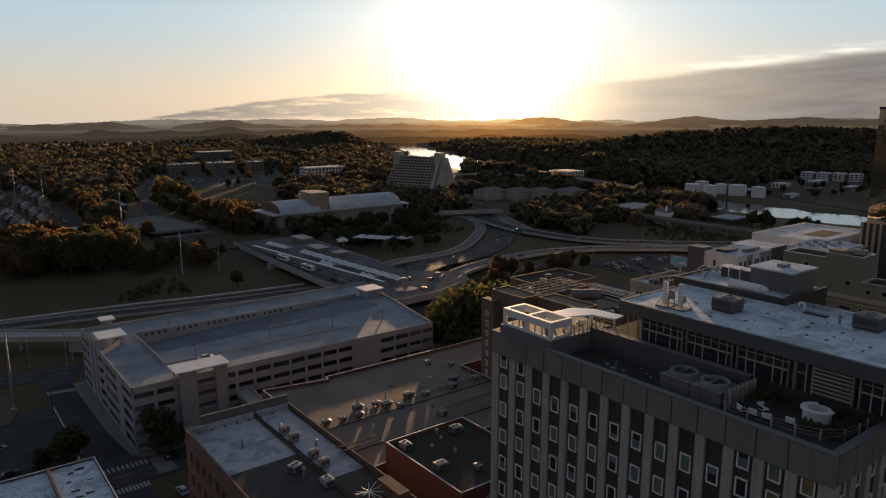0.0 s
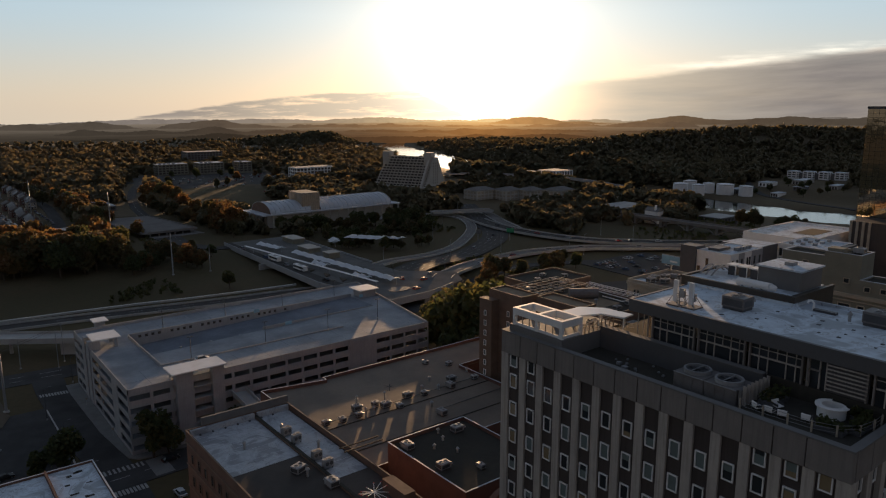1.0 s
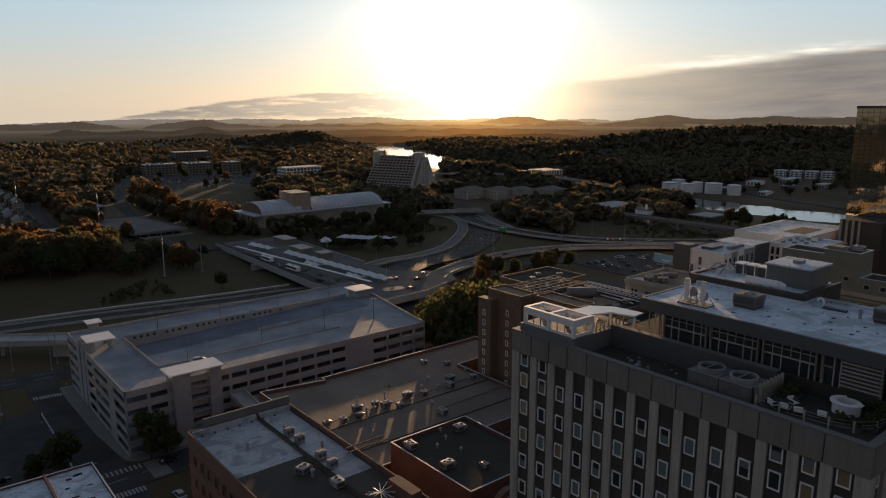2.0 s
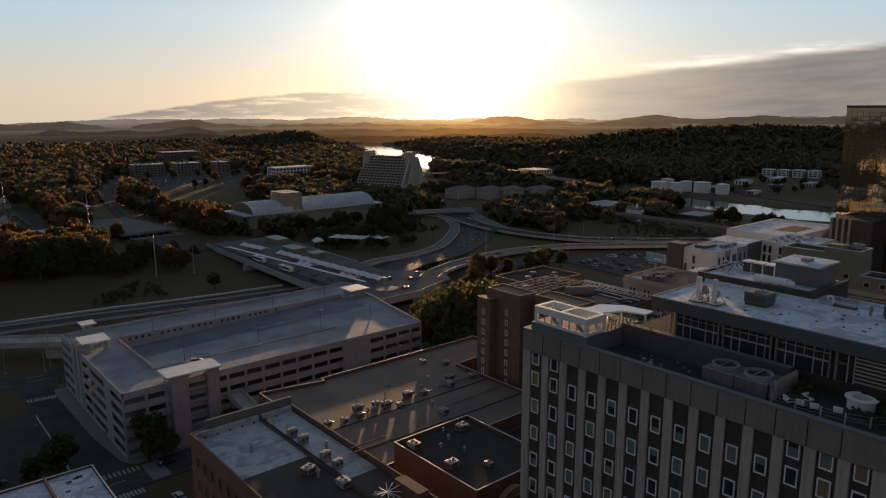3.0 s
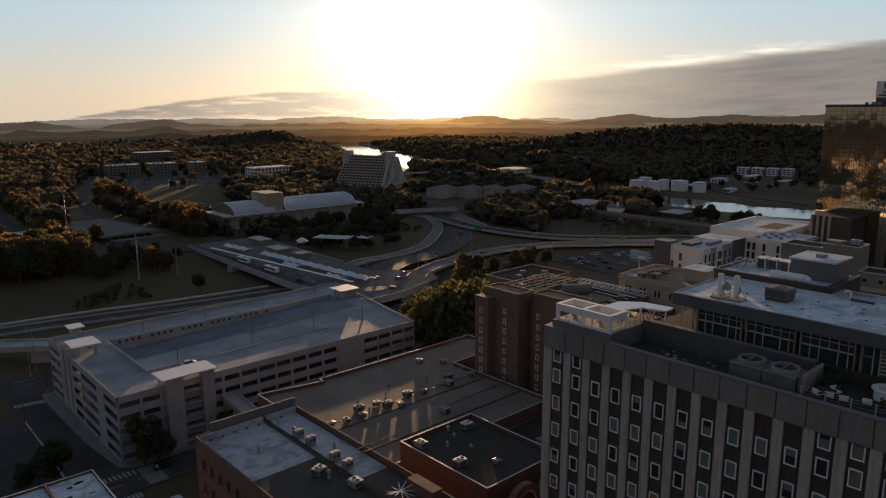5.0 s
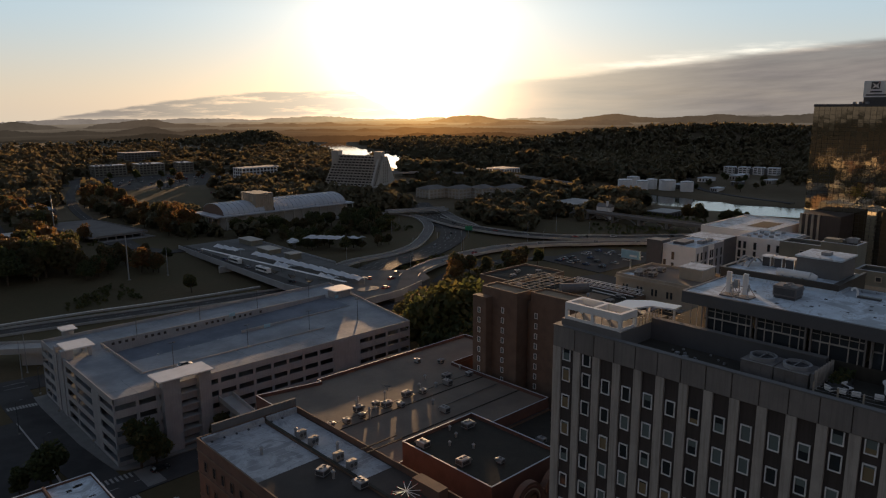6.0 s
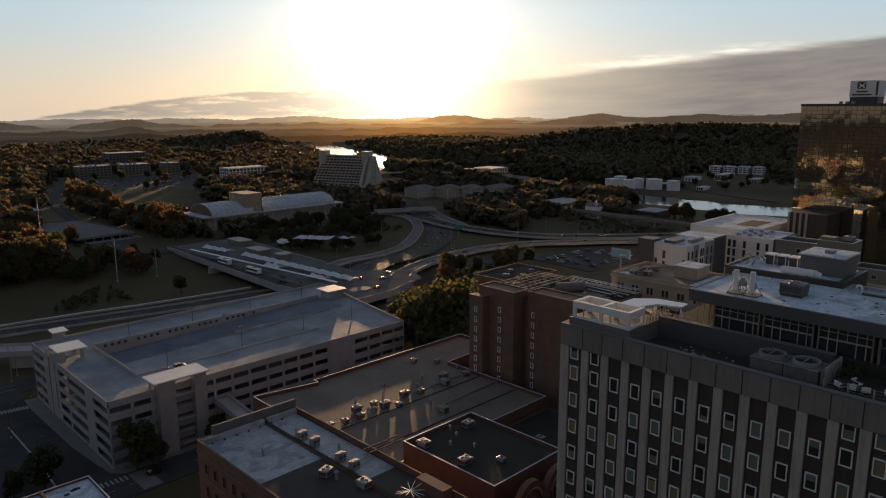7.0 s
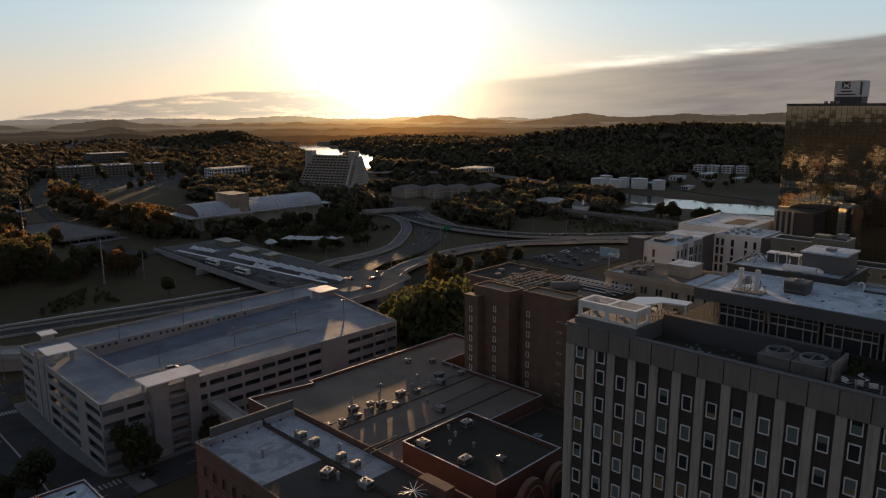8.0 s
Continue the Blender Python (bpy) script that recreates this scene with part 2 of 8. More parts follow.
M = dict(
    asphalt=material("asphalt", (0.075, 0.073, 0.072), 0.9, (0.04, 0.039, 0.039), 0.1, 2.0, 0.8, 0.1, spec=0.1),
    asphalt_far=material("asphalt_far", (0.075, 0.07, 0.066), 0.95, (0.05, 0.048, 0.046), 0.05, 1.0, 0.6, 0.0, spec=0.12),
    concrete=material("concrete", (0.42, 0.41, 0.39), 0.85, (0.25, 0.24, 0.23), 0.15, 3.0, 0.5, 0.1),
    ramp_concrete=material("ramp_concrete", (0.23, 0.215, 0.20), 0.95, (0.15, 0.14, 0.13), 0.1, 2.0, 0.55, 0.0, spec=0.0),
    forest_floor=material("leaf_litter", (0.125, 0.092, 0.052), 0.95, (0.085, 0.066, 0.038), 0.012, 0.15, 0.8, 0.0, spec=0.2),
    deck=material("parking_deck", (0.33, 0.35, 0.375), 0.8, (0.18, 0.192, 0.21), 0.09, 1.1, 0.85, 0.05, spec=0.2),
    ramp_deck=material("ramp_deck", (0.22, 0.24, 0.275), 0.85, (0.13, 0.145, 0.17), 0.1, 1.2, 0.8, 0.05, spec=0.05),
    garage_wall=material("garage_wall", (0.38, 0.38, 0.38), 0.85, (0.25, 0.25, 0.25), 0.2, 4.0, 0.5, 0.1, streak=0.25),
    pavement=material("pavement", (0.20, 0.195, 0.185), 0.85, (0.12, 0.115, 0.11), 0.3, 4.0, 0.5, 0.1),
    grass=material("grass", (0.082, 0.068, 0.036), 0.95, (0.112, 0.080, 0.046), 0.02, 0.6, 0.7, 0.0, spec=0.12),
    white_roof=membrane("white_roof", (0.64, 0.715, 0.78), (0.39, 0.42, 0.45)),
    canopy_sheet=glossy("canopy_sheet", (0.60, 0.68, 0.75), 0.35, 0.0, 0.5),
    old_membrane=membrane("old_membrane", (0.46, 0.475, 0.50), (0.25, 0.255, 0.27), 0.4),
    gravel=material("tan_gravel", (0.30, 0.22, 0.14), 0.95, (0.17, 0.12, 0.08), 0.2, 3.0, 0.7, 0.1),
    tan_roof=material("tan_roof", (0.19, 0.145, 0.108), 0.9, (0.105, 0.085, 0.068), 0.1, 1.5, 0.7, 0.05, spec=0.75),
    dark_roof=material("dark_roof", (0.046, 0.043, 0.036), 0.95, (0.075, 0.066, 0.052), 0.1, 1.5, 0.6, 0.05, spec=0.18),
    panel=material("facade_panel", (0.23, 0.207, 0.19), 0.75, (0.14, 0.126, 0.115), 0.25, 5.0, 0.45, 0.05, vary=0.06, streak=0.35),
    pier=material("white_pier", (0.46, 0.415, 0.365), 0.75, (0.29, 0.26, 0.235), 0.3, 4.0, 0.5, 0.05, vary=0.05, streak=0.6),
    bay=material("dark_bay", (0.066, 0.052, 0.047), 0.65, (0.042, 0.034, 0.032), 0.3, 4.0, 0.4, 0.05, streak=0.5),
    white_paint=material("white_paint", (0.82, 0.81, 0.79), 0.6, (0.55, 0.53, 0.50), 0.3, 5.0, 0.3, 0.03),
    metal_grey=material("grey_metal", (0.33, 0.335, 0.34), 0.55, (0.20, 0.20, 0.20), 0.8, 6.0, 0.5, 0.03, metal=0.3, vary=0.15),
    metal_dark=material("dark_metal", (0.09, 0.09, 0.095), 0.5, (0.05, 0.05, 0.05), 0.8, 6.0, 0.4, 0.0, metal=0.4),
    brick_red=material("red_brick", (0.15, 0.074, 0.056), 0.85, (0.095, 0.05, 0.04), 0.4, 5.0, 0.6, 0.2),
    brick_brown=material("brown_brick", (0.165, 0.092, 0.064), 0.85, (0.10, 0.06, 0.046), 0.4, 5.0, 0.6, 0.2),
    brick_dark=material("dark_brick", (0.185, 0.122, 0.085), 0.85, (0.11, 0.075, 0.058), 0.4, 5.0, 0.6, 0.2),
    tan_wall=material("tan_wall", (0.42, 0.36, 0.28), 0.85, (0.28, 0.24, 0.19), 0.3, 4.0, 0.5, 0.1),
    olive_wall=material("olive_wall", (0.23, 0.22, 0.17), 0.85, (0.15, 0.14, 0.11), 0.3, 4.0, 0.5, 0.1),
    grey_wall=material("grey_wall", (0.17, 0.165, 0.16), 0.8, (0.11, 0.105, 0.10), 0.3, 4.0, 0.4, 0.05),
    bronze=material("bronze_cladding", (0.055, 0.046, 0.036), 0.5, (0.038, 0.032, 0.026), 0.5, 4.0, 0.4, 0.0),
    casing=material("weathered_casing", (0.17, 0.16, 0.155), 0.6, (0.10, 0.085, 0.075), 0.9, 6.0, 0.6, 0.03),
    vault=material("vault_sheet", (0.50, 0.53, 0.57), 0.6, (0.34, 0.36, 0.38), 0.06, 1.0, 0.5, 0.0),
    patchy_roof=material("patchy_brown_roof", (0.066, 0.052, 0.042), 0.9, (0.035, 0.03, 0.026), 0.13, 1.6, 0.85, 0.05, spec=0.6),
    grey_cladding=material("grey_cladding", (0.33, 0.33, 0.345), 0.7, (0.25, 0.25, 0.26), 0.4, 4.0, 0.3, 0.0),
    fascia=material("dark_fascia", (0.10, 0.10, 0.105), 0.55, (0.07, 0.07, 0.07), 0.4, 4.0, 0.4, 0.0),
    fabric=leaves("white_fabric", (0.86, 0.88, 0.90), (0.84, 0.86, 0.88), (0.80, 0.82, 0.85), 0.3),
    bark=material("bark", (0.09, 0.065, 0.045), 0.9, None, 1.0, 8.0, 0.5, 0.2),
    soil=material("soil", (0.10, 0.075, 0.05), 0.95, None, 0.3, 4.0, 0.5, 0.1),
    stone_grey=material("pale_concrete", (0.50, 0.46, 0.40), 0.85, (0.34, 0.31, 0.27), 0.1, 2.0, 0.5, 0.05),
    plaza=material("plaza_paving", (0.19, 0.185, 0.175), 0.95, (0.12, 0.117, 0.11), 0.1, 2.0, 0.7, 0.0, spec=0.0),
    glass_warm=glossy("warm_blind_glass", (0.24, 0.185, 0.11), 0.15, 0.0, 0.6),
    glass=glossy("window_glass", (0.03, 0.035, 0.04), 0.06, 0.0, 0.8),
    glass_pale=glossy("pale_blind_glass", (0.15, 0.185, 0.18), 0.12, 0.0, 0.7),
    mirror_glass=glossy("mirror_glass", (0.40, 0.36, 0.27), 0.02, 0.95, 0.5, 0.03, 0.5),
    water=glossy("river_water", (0.02, 0.03, 0.03), 0.08, 0.0, 0.6, 0.12, 0.25),
    white_line=material("road_paint", (0.36, 0.36, 0.34), 0.8, (0.17, 0.17, 0.165), 0.6, 5.0, 0.6, 0.0),
    leaf_green=leaves("leaf_green", (0.06, 0.075, 0.028), (0.095, 0.105, 0.036), (0.14, 0.12, 0.04), 0.5, 0.1, 0.5),
    leaf_orange=leaves("leaf_orange", (0.135, 0.105, 0.04), (0.195, 0.125, 0.046), (0.225, 0.108, 0.042), 0.5, 0.1, 0.5),
    leaf_mixed=leaves("leaf_mixed", (0.082, 0.09, 0.04), (0.12, 0.108, 0.046), (0.165, 0.108, 0.045), 0.5, 0.1, 0.5),
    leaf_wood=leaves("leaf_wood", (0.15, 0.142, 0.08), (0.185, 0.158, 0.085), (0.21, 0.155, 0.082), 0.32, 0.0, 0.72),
    sign_green=material("green_sign", (0.02, 0.22, 0.11), 0.5, None, 0.5, 3.0, 0.1, 0.0),
    blue_sign=material("pale_blue_sign", (0.30, 0.50, 0.60), 0.5, None, 0.5, 3.0, 0.3, 0.0),
    red=material("red_paint", (0.45, 0.05, 0.04), 0.5, None, 0.5, 3.0, 0.2, 0.0),
)


# ---- building helpers ----
def box(bm, x0, x1, y0, y1, z0, z1, rot=0.0, about=None):
    """A box between two corners, turned by rot degrees about its middle."""
    vs = [bm.verts.new((x, y, z)) for z in (z0, z1) for x, y in ((x0, y0), (x1, y0), (x1, y1), (x0, y1))]
    for f in ((3, 2, 1, 0), (4, 5, 6, 7), (0, 1, 5, 4), (1, 2, 6, 5), (2, 3, 7, 6), (3, 0, 4, 7)):
        bm.faces.new([vs[i] for i in f])
    if rot:
        c = Vector(about) if about else Vector(((x0 + x1) / 2, (y0 + y1) / 2, 0))
        bmesh.ops.rotate(bm, verts=vs, cent=c, matrix=Matrix.Rotation(radians(rot), 3, "Z"))
    return vs


def prism(bm, pts, z0, z1):
    """A flat-topped solid over a ground outline (counter-clockwise). z1 may be one height or one for each corner."""
    tops = z1 if isinstance(z1, (list, tuple)) else [z1] * len(pts)
    lows = z0 if isinstance(z0, (list, tuple)) else [z0] * len(pts)
    a = [bm.verts.new((x, y, z)) for (x, y), z in zip(pts, lows)]
    b = [bm.verts.new((x, y, z)) for (x, y), z in zip(pts, tops)]
    bm.faces.new(a[::-1]), bm.faces.new(b)
    for i in range(len(pts)):
        j = (i + 1) % len(pts)
        bm.faces.new((a[i], a[j], b[j], b[i]))


def tube(bm, p, q, r0, r1=None, n=8):
    """A round bar from p to q, which may taper."""
    p, q, r1 = Vector(p), Vector(q), r0 if r1 is None else r1
    t = (q - p).to_track_quat("Z", "Y").to_matrix()
    rings = []
    for c, r in ((p, r0), (q, r1)):
        rings.append([bm.verts.new(c + t @ Vector((r * math.cos(2 * math.pi * k / n), r * math.sin(2 * math.pi * k / n), 0))) for k in range(n)])
    for k in range(n):
        j = (k + 1) % n
        bm.faces.new((rings[0][k], rings[0][j], rings[1][j], rings[1][k]))
    bm.faces.new(rings[0][::-1]), bm.faces.new(rings[1])


def ring(bm, cx, cy, z0, z1, r0, r1, n=20, a0=0.0, a1=2 * math.pi, plane="xy"):
    """A flat ring or part of one, r0 inside and r1 outside; plane 'xz' stands it upright, then z0 and z1 lie along y."""
    whole = a1 - a0 > 6.28
    loops = []
    for k in range(n + (0 if whole else 1)):
        a = a0 + (a1 - a0) * k / n
        row = []
        for r, z in ((r1, z0), (r1, z1), (r0, z1), (r0, z0)):
            u, v = cx + r * math.cos(a), cy + r * math.sin(a)
            row.append(bm.verts.new((u, v, z) if plane == "xy" else (u, z, v)))
        loops.append(row)
    m = len(loops)
    for k in range(m if whole else m - 1):
        p, q = loops[k], loops[(k + 1) % m]
        for j in range(4):
            i = (j + 1) % 4
            bm.faces.new((p[j], q[j], q[i], p[i]))
    if not whole:
        bm.faces.new(loops[0]), bm.faces.new(loops[-1][::-1])
    bmesh.ops.recalc_face_normals(bm, faces=bm.faces[:])


def thing(name, at, label, category, group="", kind=""):
    """An empty at a thing's base, the parent of its parts."""
    ob = new(name)
    ob.location = at
    ob.empty_display_size = 0.2
    return tagged(ob, label, category, group, kind)


def part(name, bm, mat, parent=None, label="", bevel=0.0):
    """One mesh object, written in world coordinates, under a thing or a part."""
    me = bpy.data.meshes.new(name)
    if bevel:
        bmesh.ops.bevel(bm, geom=bm.edges[:], offset=bevel, segments=1, affect="EDGES", profile=0.5)
    bm.to_mesh(me)
    bm.free()
    me.materials.append(mat)
    ob = new(name, me)
    if parent:
        ob.parent = parent
        if parent.type == "EMPTY":
            ob.matrix_parent_inverse = Matrix.Translation(-parent.location)
    return tagged(ob, label)


def piece(name, me, at, parent, rot=0.0):
    """A further object on shared mesh data, at a place in the world."""
    ob = new(name, me)
    ob.location, ob.rotation_euler = at, (0, 0, radians(rot))
    ob.parent = parent
    if parent.type == "EMPTY":
        ob.matrix_parent_inverse = Matrix.Translation(-parent.location)
    return ob


def pbox(name, mat, parent, *b, label="", bevel=0.0, rot=0.0):
    bm = bmesh.new()
    box(bm, *b, rot=rot)
    return part(name, bm, mat, parent, label, bevel)


def mesh_from(name, verts, faces, mat, parent=None, smooth=False):
    me = bpy.data.meshes.new(name)
    me.from_pydata(verts, [], faces)
    me.materials.append(mat)
    if smooth:
        me.polygons.foreach_set("use_smooth", [True] * len(me.polygons))
    ob = new(name, me)
    if parent:
        ob.parent = parent
        if parent.type == "EMPTY":
            ob.matrix_parent_inverse = Matrix.Translation(-parent.location)
    return ob


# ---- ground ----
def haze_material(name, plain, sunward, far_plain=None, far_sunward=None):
    """Far hills, lit haze painted as emission: a pale glow, warmer towards the sun, paler with distance."""
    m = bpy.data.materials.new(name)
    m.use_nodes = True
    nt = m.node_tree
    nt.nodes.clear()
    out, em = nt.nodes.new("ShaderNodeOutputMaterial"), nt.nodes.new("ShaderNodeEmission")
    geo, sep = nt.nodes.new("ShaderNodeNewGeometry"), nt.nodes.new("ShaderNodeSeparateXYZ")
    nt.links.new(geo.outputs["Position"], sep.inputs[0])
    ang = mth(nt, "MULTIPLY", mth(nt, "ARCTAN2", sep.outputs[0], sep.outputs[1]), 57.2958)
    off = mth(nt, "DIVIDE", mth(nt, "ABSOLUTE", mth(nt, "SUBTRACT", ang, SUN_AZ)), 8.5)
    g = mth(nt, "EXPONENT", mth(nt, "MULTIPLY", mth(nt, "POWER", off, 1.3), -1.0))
    # glow painted darker under the cloud bank and away from the sun
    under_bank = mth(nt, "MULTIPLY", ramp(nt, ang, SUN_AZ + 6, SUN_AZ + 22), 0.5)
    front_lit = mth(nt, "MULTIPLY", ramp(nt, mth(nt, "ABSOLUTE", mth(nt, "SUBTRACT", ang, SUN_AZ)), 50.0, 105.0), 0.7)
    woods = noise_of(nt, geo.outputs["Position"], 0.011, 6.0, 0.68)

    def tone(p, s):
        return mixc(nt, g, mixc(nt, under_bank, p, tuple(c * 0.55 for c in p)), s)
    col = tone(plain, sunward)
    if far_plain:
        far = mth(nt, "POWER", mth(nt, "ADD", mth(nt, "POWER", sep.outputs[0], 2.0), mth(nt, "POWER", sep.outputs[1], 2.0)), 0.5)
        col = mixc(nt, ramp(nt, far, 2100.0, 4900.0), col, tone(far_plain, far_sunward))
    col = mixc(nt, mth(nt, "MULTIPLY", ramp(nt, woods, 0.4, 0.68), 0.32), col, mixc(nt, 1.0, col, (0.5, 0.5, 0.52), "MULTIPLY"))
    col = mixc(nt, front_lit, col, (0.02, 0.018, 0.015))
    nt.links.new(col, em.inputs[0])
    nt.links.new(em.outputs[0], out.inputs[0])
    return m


# the far ground carries the same painted haze as the ridges
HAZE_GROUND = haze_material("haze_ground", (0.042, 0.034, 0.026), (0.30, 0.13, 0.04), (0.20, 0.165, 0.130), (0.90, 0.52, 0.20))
RIVER = ((900, -500), (800, -100), (735, 150), (690, 330), (705, 520), (760, 800), (860, 1080), (1000, 1400), (1110, 1640), (1250, 1830), (1600, 2000), (2300, 2150))


def smooth(a, b, v):
    t = min(1.0, max(0.0, (v - a) / (b - a)))
    return t * t * (3 - 2 * t)


def river_gap(x, y):
    """How far a place is from the middle of the river."""
    best = 1e9
    for (ax, ay), (bx, by) in zip(RIVER, RIVER[1:]):
        dx, dy = bx - ax, by - ay
        t = max(0.0, min(1.0, ((x - ax) * dx + (y - ay) * dy) / (dx * dx + dy * dy)))
        best = min(best, math.hypot(x - ax - t * dx, y - ay - t * dy))
    return best


HILLS = ((1230, 760, 330, 42, 150, 28), (1560, 520, 420, 44, 200, 36), (957, 1760, 130, 30, 120, 22))


def ground_z(x, y):
    """The height of the ground."""
    z = -4.0
    z += 4.0 * smooth(380, 470, y) * smooth(260, 180, x)
    z += 3.0 * smooth(420, 560, y) * smooth(200, 300, x)
    r = math.hypot(x, y)
    if r > 600:
        z += 5.0 * (noise.noise((x / 260, y / 260, 0.3))) * smooth(600, 1200, r)
        for hx, hy, along, turn, across, high in HILLS:
            c, s = math.cos(radians(turn)), math.sin(radians(turn))
            dx, dy = x - hx, y - hy
            a, b = dx * s - dy * c, dx * c + dy * s
            z += high * math.exp(-(a / along) ** 2 - (b / across) ** 2)
    if x > 500:
        g = river_gap(x, y)
        w = 52 - max(35 * smooth(1240, 1400, y), 31 * smooth(620, 500, y))
        z += (-11.5 - z) * smooth(530, 570, x) * smooth(850, 785, x) * smooth(580, 530, y)
        if y > 900:
            z = -12.5 + (z + 12.5) * smooth(70, 190, g)
        z = -19.0 + (z + 19.0) * smooth(w, w * 2.1, g)
    return z


def cover(r, a):
    """Which cover lies at a distance and bearing: grass, forest floor, far haze or car park."""
    x, y = r * math.sin(a), r * math.cos(a)
    if 225 < x < 432 and 800 < y < 985:
        return 3
    if 205 < x < 330 and 570 < y < 800:
        return 0
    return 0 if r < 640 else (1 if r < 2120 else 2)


def build_ground():
    rings = [0.0] + [12 * 1.0285 ** k for k in range(215)]
    rings = [r for r in rings if r < 4900] + [4900]
    steps = 420
    verts, faces = [], []
    for r in rings:
        for k in range(steps):
            a = 2 * math.pi * k / steps
            x, y = r * math.sin(a), r * math.cos(a)
            verts.append((x, y, ground_z(x, y)))
    for i in range(len(rings) - 1):
        for k in range(steps):
            j = (k + 1) % steps
            faces.append((i * steps + j, i * steps + k, (i + 1) * steps + k, (i + 1) * steps + j))
    ob = mesh_from("ground", verts, faces, M["grass"], smooth=True)
    ob.data.materials.append(M["forest_floor"])
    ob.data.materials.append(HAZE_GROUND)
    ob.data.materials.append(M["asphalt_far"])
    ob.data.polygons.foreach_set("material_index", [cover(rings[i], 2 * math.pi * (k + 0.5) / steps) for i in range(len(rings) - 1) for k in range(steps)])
    tagged(ob, "dark autumn grass and bare ground rolling to far hills", "ground", kind="structure")


build_ground()


def ribbon(pts, width, lift=0.12, mat=None, step=6.0, heights=None):
    """Verts and faces of a road along a smooth line of points. heights: one for each point, or None to follow the ground."""
    fine = []
    n = len(pts)
    for i in range(n - 1):
        p0, p1, p2, p3 = (Vector(pts[max(0, min(n - 1, i + k))]) for k in (-1, 0, 1, 2))
        h = [heights[max(0, min(n - 1, i + k))] for k in (-1, 0, 1, 2)] if heights else None
        m = max(2, int((p2 - p1).length / step))
        for k in range(m):
            t = k / m
            w = (-0.5 * t + t * t - 0.5 * t ** 3, 1 - 2.5 * t * t + 1.5 * t ** 3, 0.5 * t + 2 * t * t - 1.5 * t ** 3, -0.5 * t * t + 0.5 * t ** 3)
            p = p0 * w[0] + p1 * w[1] + p2 * w[2] + p3 * w[3]
            z = sum(a * b for a, b in zip(h, w)) if h else None
            fine.append((p, z))
    fine.append((Vector(pts[-1]), heights[-1] if heights else None))
    out = []
    for i, (p, z) in enumerate(fine):
        d = (fine[min(i + 1, len(fine) - 1)][0] - fine[max(i - 1, 0)][0]).normalized()
        out.append((p, Vector((-d.y, d.x)), z))
    return out


def road(name, pts, width, label, mat="asphalt", lift=0.15, heights=None, barrier=0.0, category="road", thick=0.3, lines=0):
    """A road slab along a line, with barriers of that height and painted lines."""
    line = ribbon(pts, width, heights=heights)
    ob = thing(name, (*pts[0], 0), label, category, kind="structure")
    verts, faces = [], []
    for p, side, z in line:
        for s in (-0.5, 0.5):
            q = p + side * (s * width)
            zz = (z if z is not None else max(ground_z(q.x, q.y), ground_z(p.x, p.y))) + lift
            verts += [(q.x, q.y, zz), (q.x, q.y, zz - thick)]
    for i in range(len(line) - 1):
        a, b = 4 * i, 4 * i + 4
        faces += [(a, b, b + 2, a + 2), (a + 1, a + 3, b + 3, b + 1), (a, a + 1, b + 1, b), (a + 2, b + 2, b + 3, a + 3)]
    mesh_from("carriageway", verts, faces, M[mat], ob)
    if barrier:
        for s in (-0.5, 0.5):
            verts, faces = [], []
            for p, side, z in line:
                q0, q1 = p + side * (s * width - 0.18), p + side * (s * width + 0.18)
                zz = (z if z is not None else max(ground_z(q0.x, q0.y), ground_z(p.x, p.y))) + lift
                verts += [(q0.x, q0.y, zz - thick), (q0.x, q0.y, zz + barrier), (q1.x, q1.y, zz + barrier), (q1.x, q1.y, zz - thick)]
            for i in range(len(line) - 1):
                a, b = 4 * i, 4 * i + 4
                faces += [(a + k, a + (k + 1) % 4, b + (k + 1) % 4, b + k) for k in range(4)]
            mesh_from("barrier", verts, faces, M["concrete"], ob)
    for k in range(lines):
        off = (k + 1) / (lines + 1) * width - width / 2
        verts, faces = [], []
        for i in range(0, len(line) - 1, 2):
            (p, side, z), (p2, s2, z2) = line[i], line[i + 1]
            if (p2 - p).length > 9:
                continue
            b = len(verts)
            for pp, ss, zz in ((p, side, z), (p2, s2, z2)):
                for w in (-0.12, 0.12):
                    q = pp + ss * (off + w)
                    hz = (zz if zz is not None else max(ground_z(q.x, q.y), ground_z(pp.x, pp.y))) + lift + 0.03
                    verts.append((q.x, q.y, hz))
            faces.append((b, b + 2, b + 3, b + 1))
        if verts:
            mesh_from("lane_line", verts, faces, M["white_line"], ob)
    return ob


# streets by the garage
road("road_west", ((33, 60), (36, 150), (37.4, 190), (35.4, 215), (35.0, 262), (36, 274)), 9.6, "dark asphalt street beside the parking garage")
road("road_south", ((10, 185.5), (35, 185.5), (60, 186.5), (150, 187)), 11.5, "dark asphalt cross street in front of the parking garage", lines=1, lift=0.19)
road("road_north", ((-120, 290), (0, 281), (50, 276.5), (170, 268), (200, 264)), 13.0, "asphalt street running behind the parking garage", lines=2, lift=0.16)
road("elevated_road", ((-140, 424), (-40, 360), (24, 315.5), (51, 297), (70, 285), (96, 277)), 9.0, "raised concrete road with pale barriers", mat="concrete", heights=(2.5, 2.5, 2.2, 2, 1.0, -3.4), barrier=0.9, thick=1.2, lines=1)
road("parkway", ((-150, 377), (28, 350), (73, 342), (97, 337), (128, 331), (160, 326), (200, 318)), 11.0, "sunken parkway lined with a long concrete wall", mat="asphalt_far", barrier=0.9, lines=2)
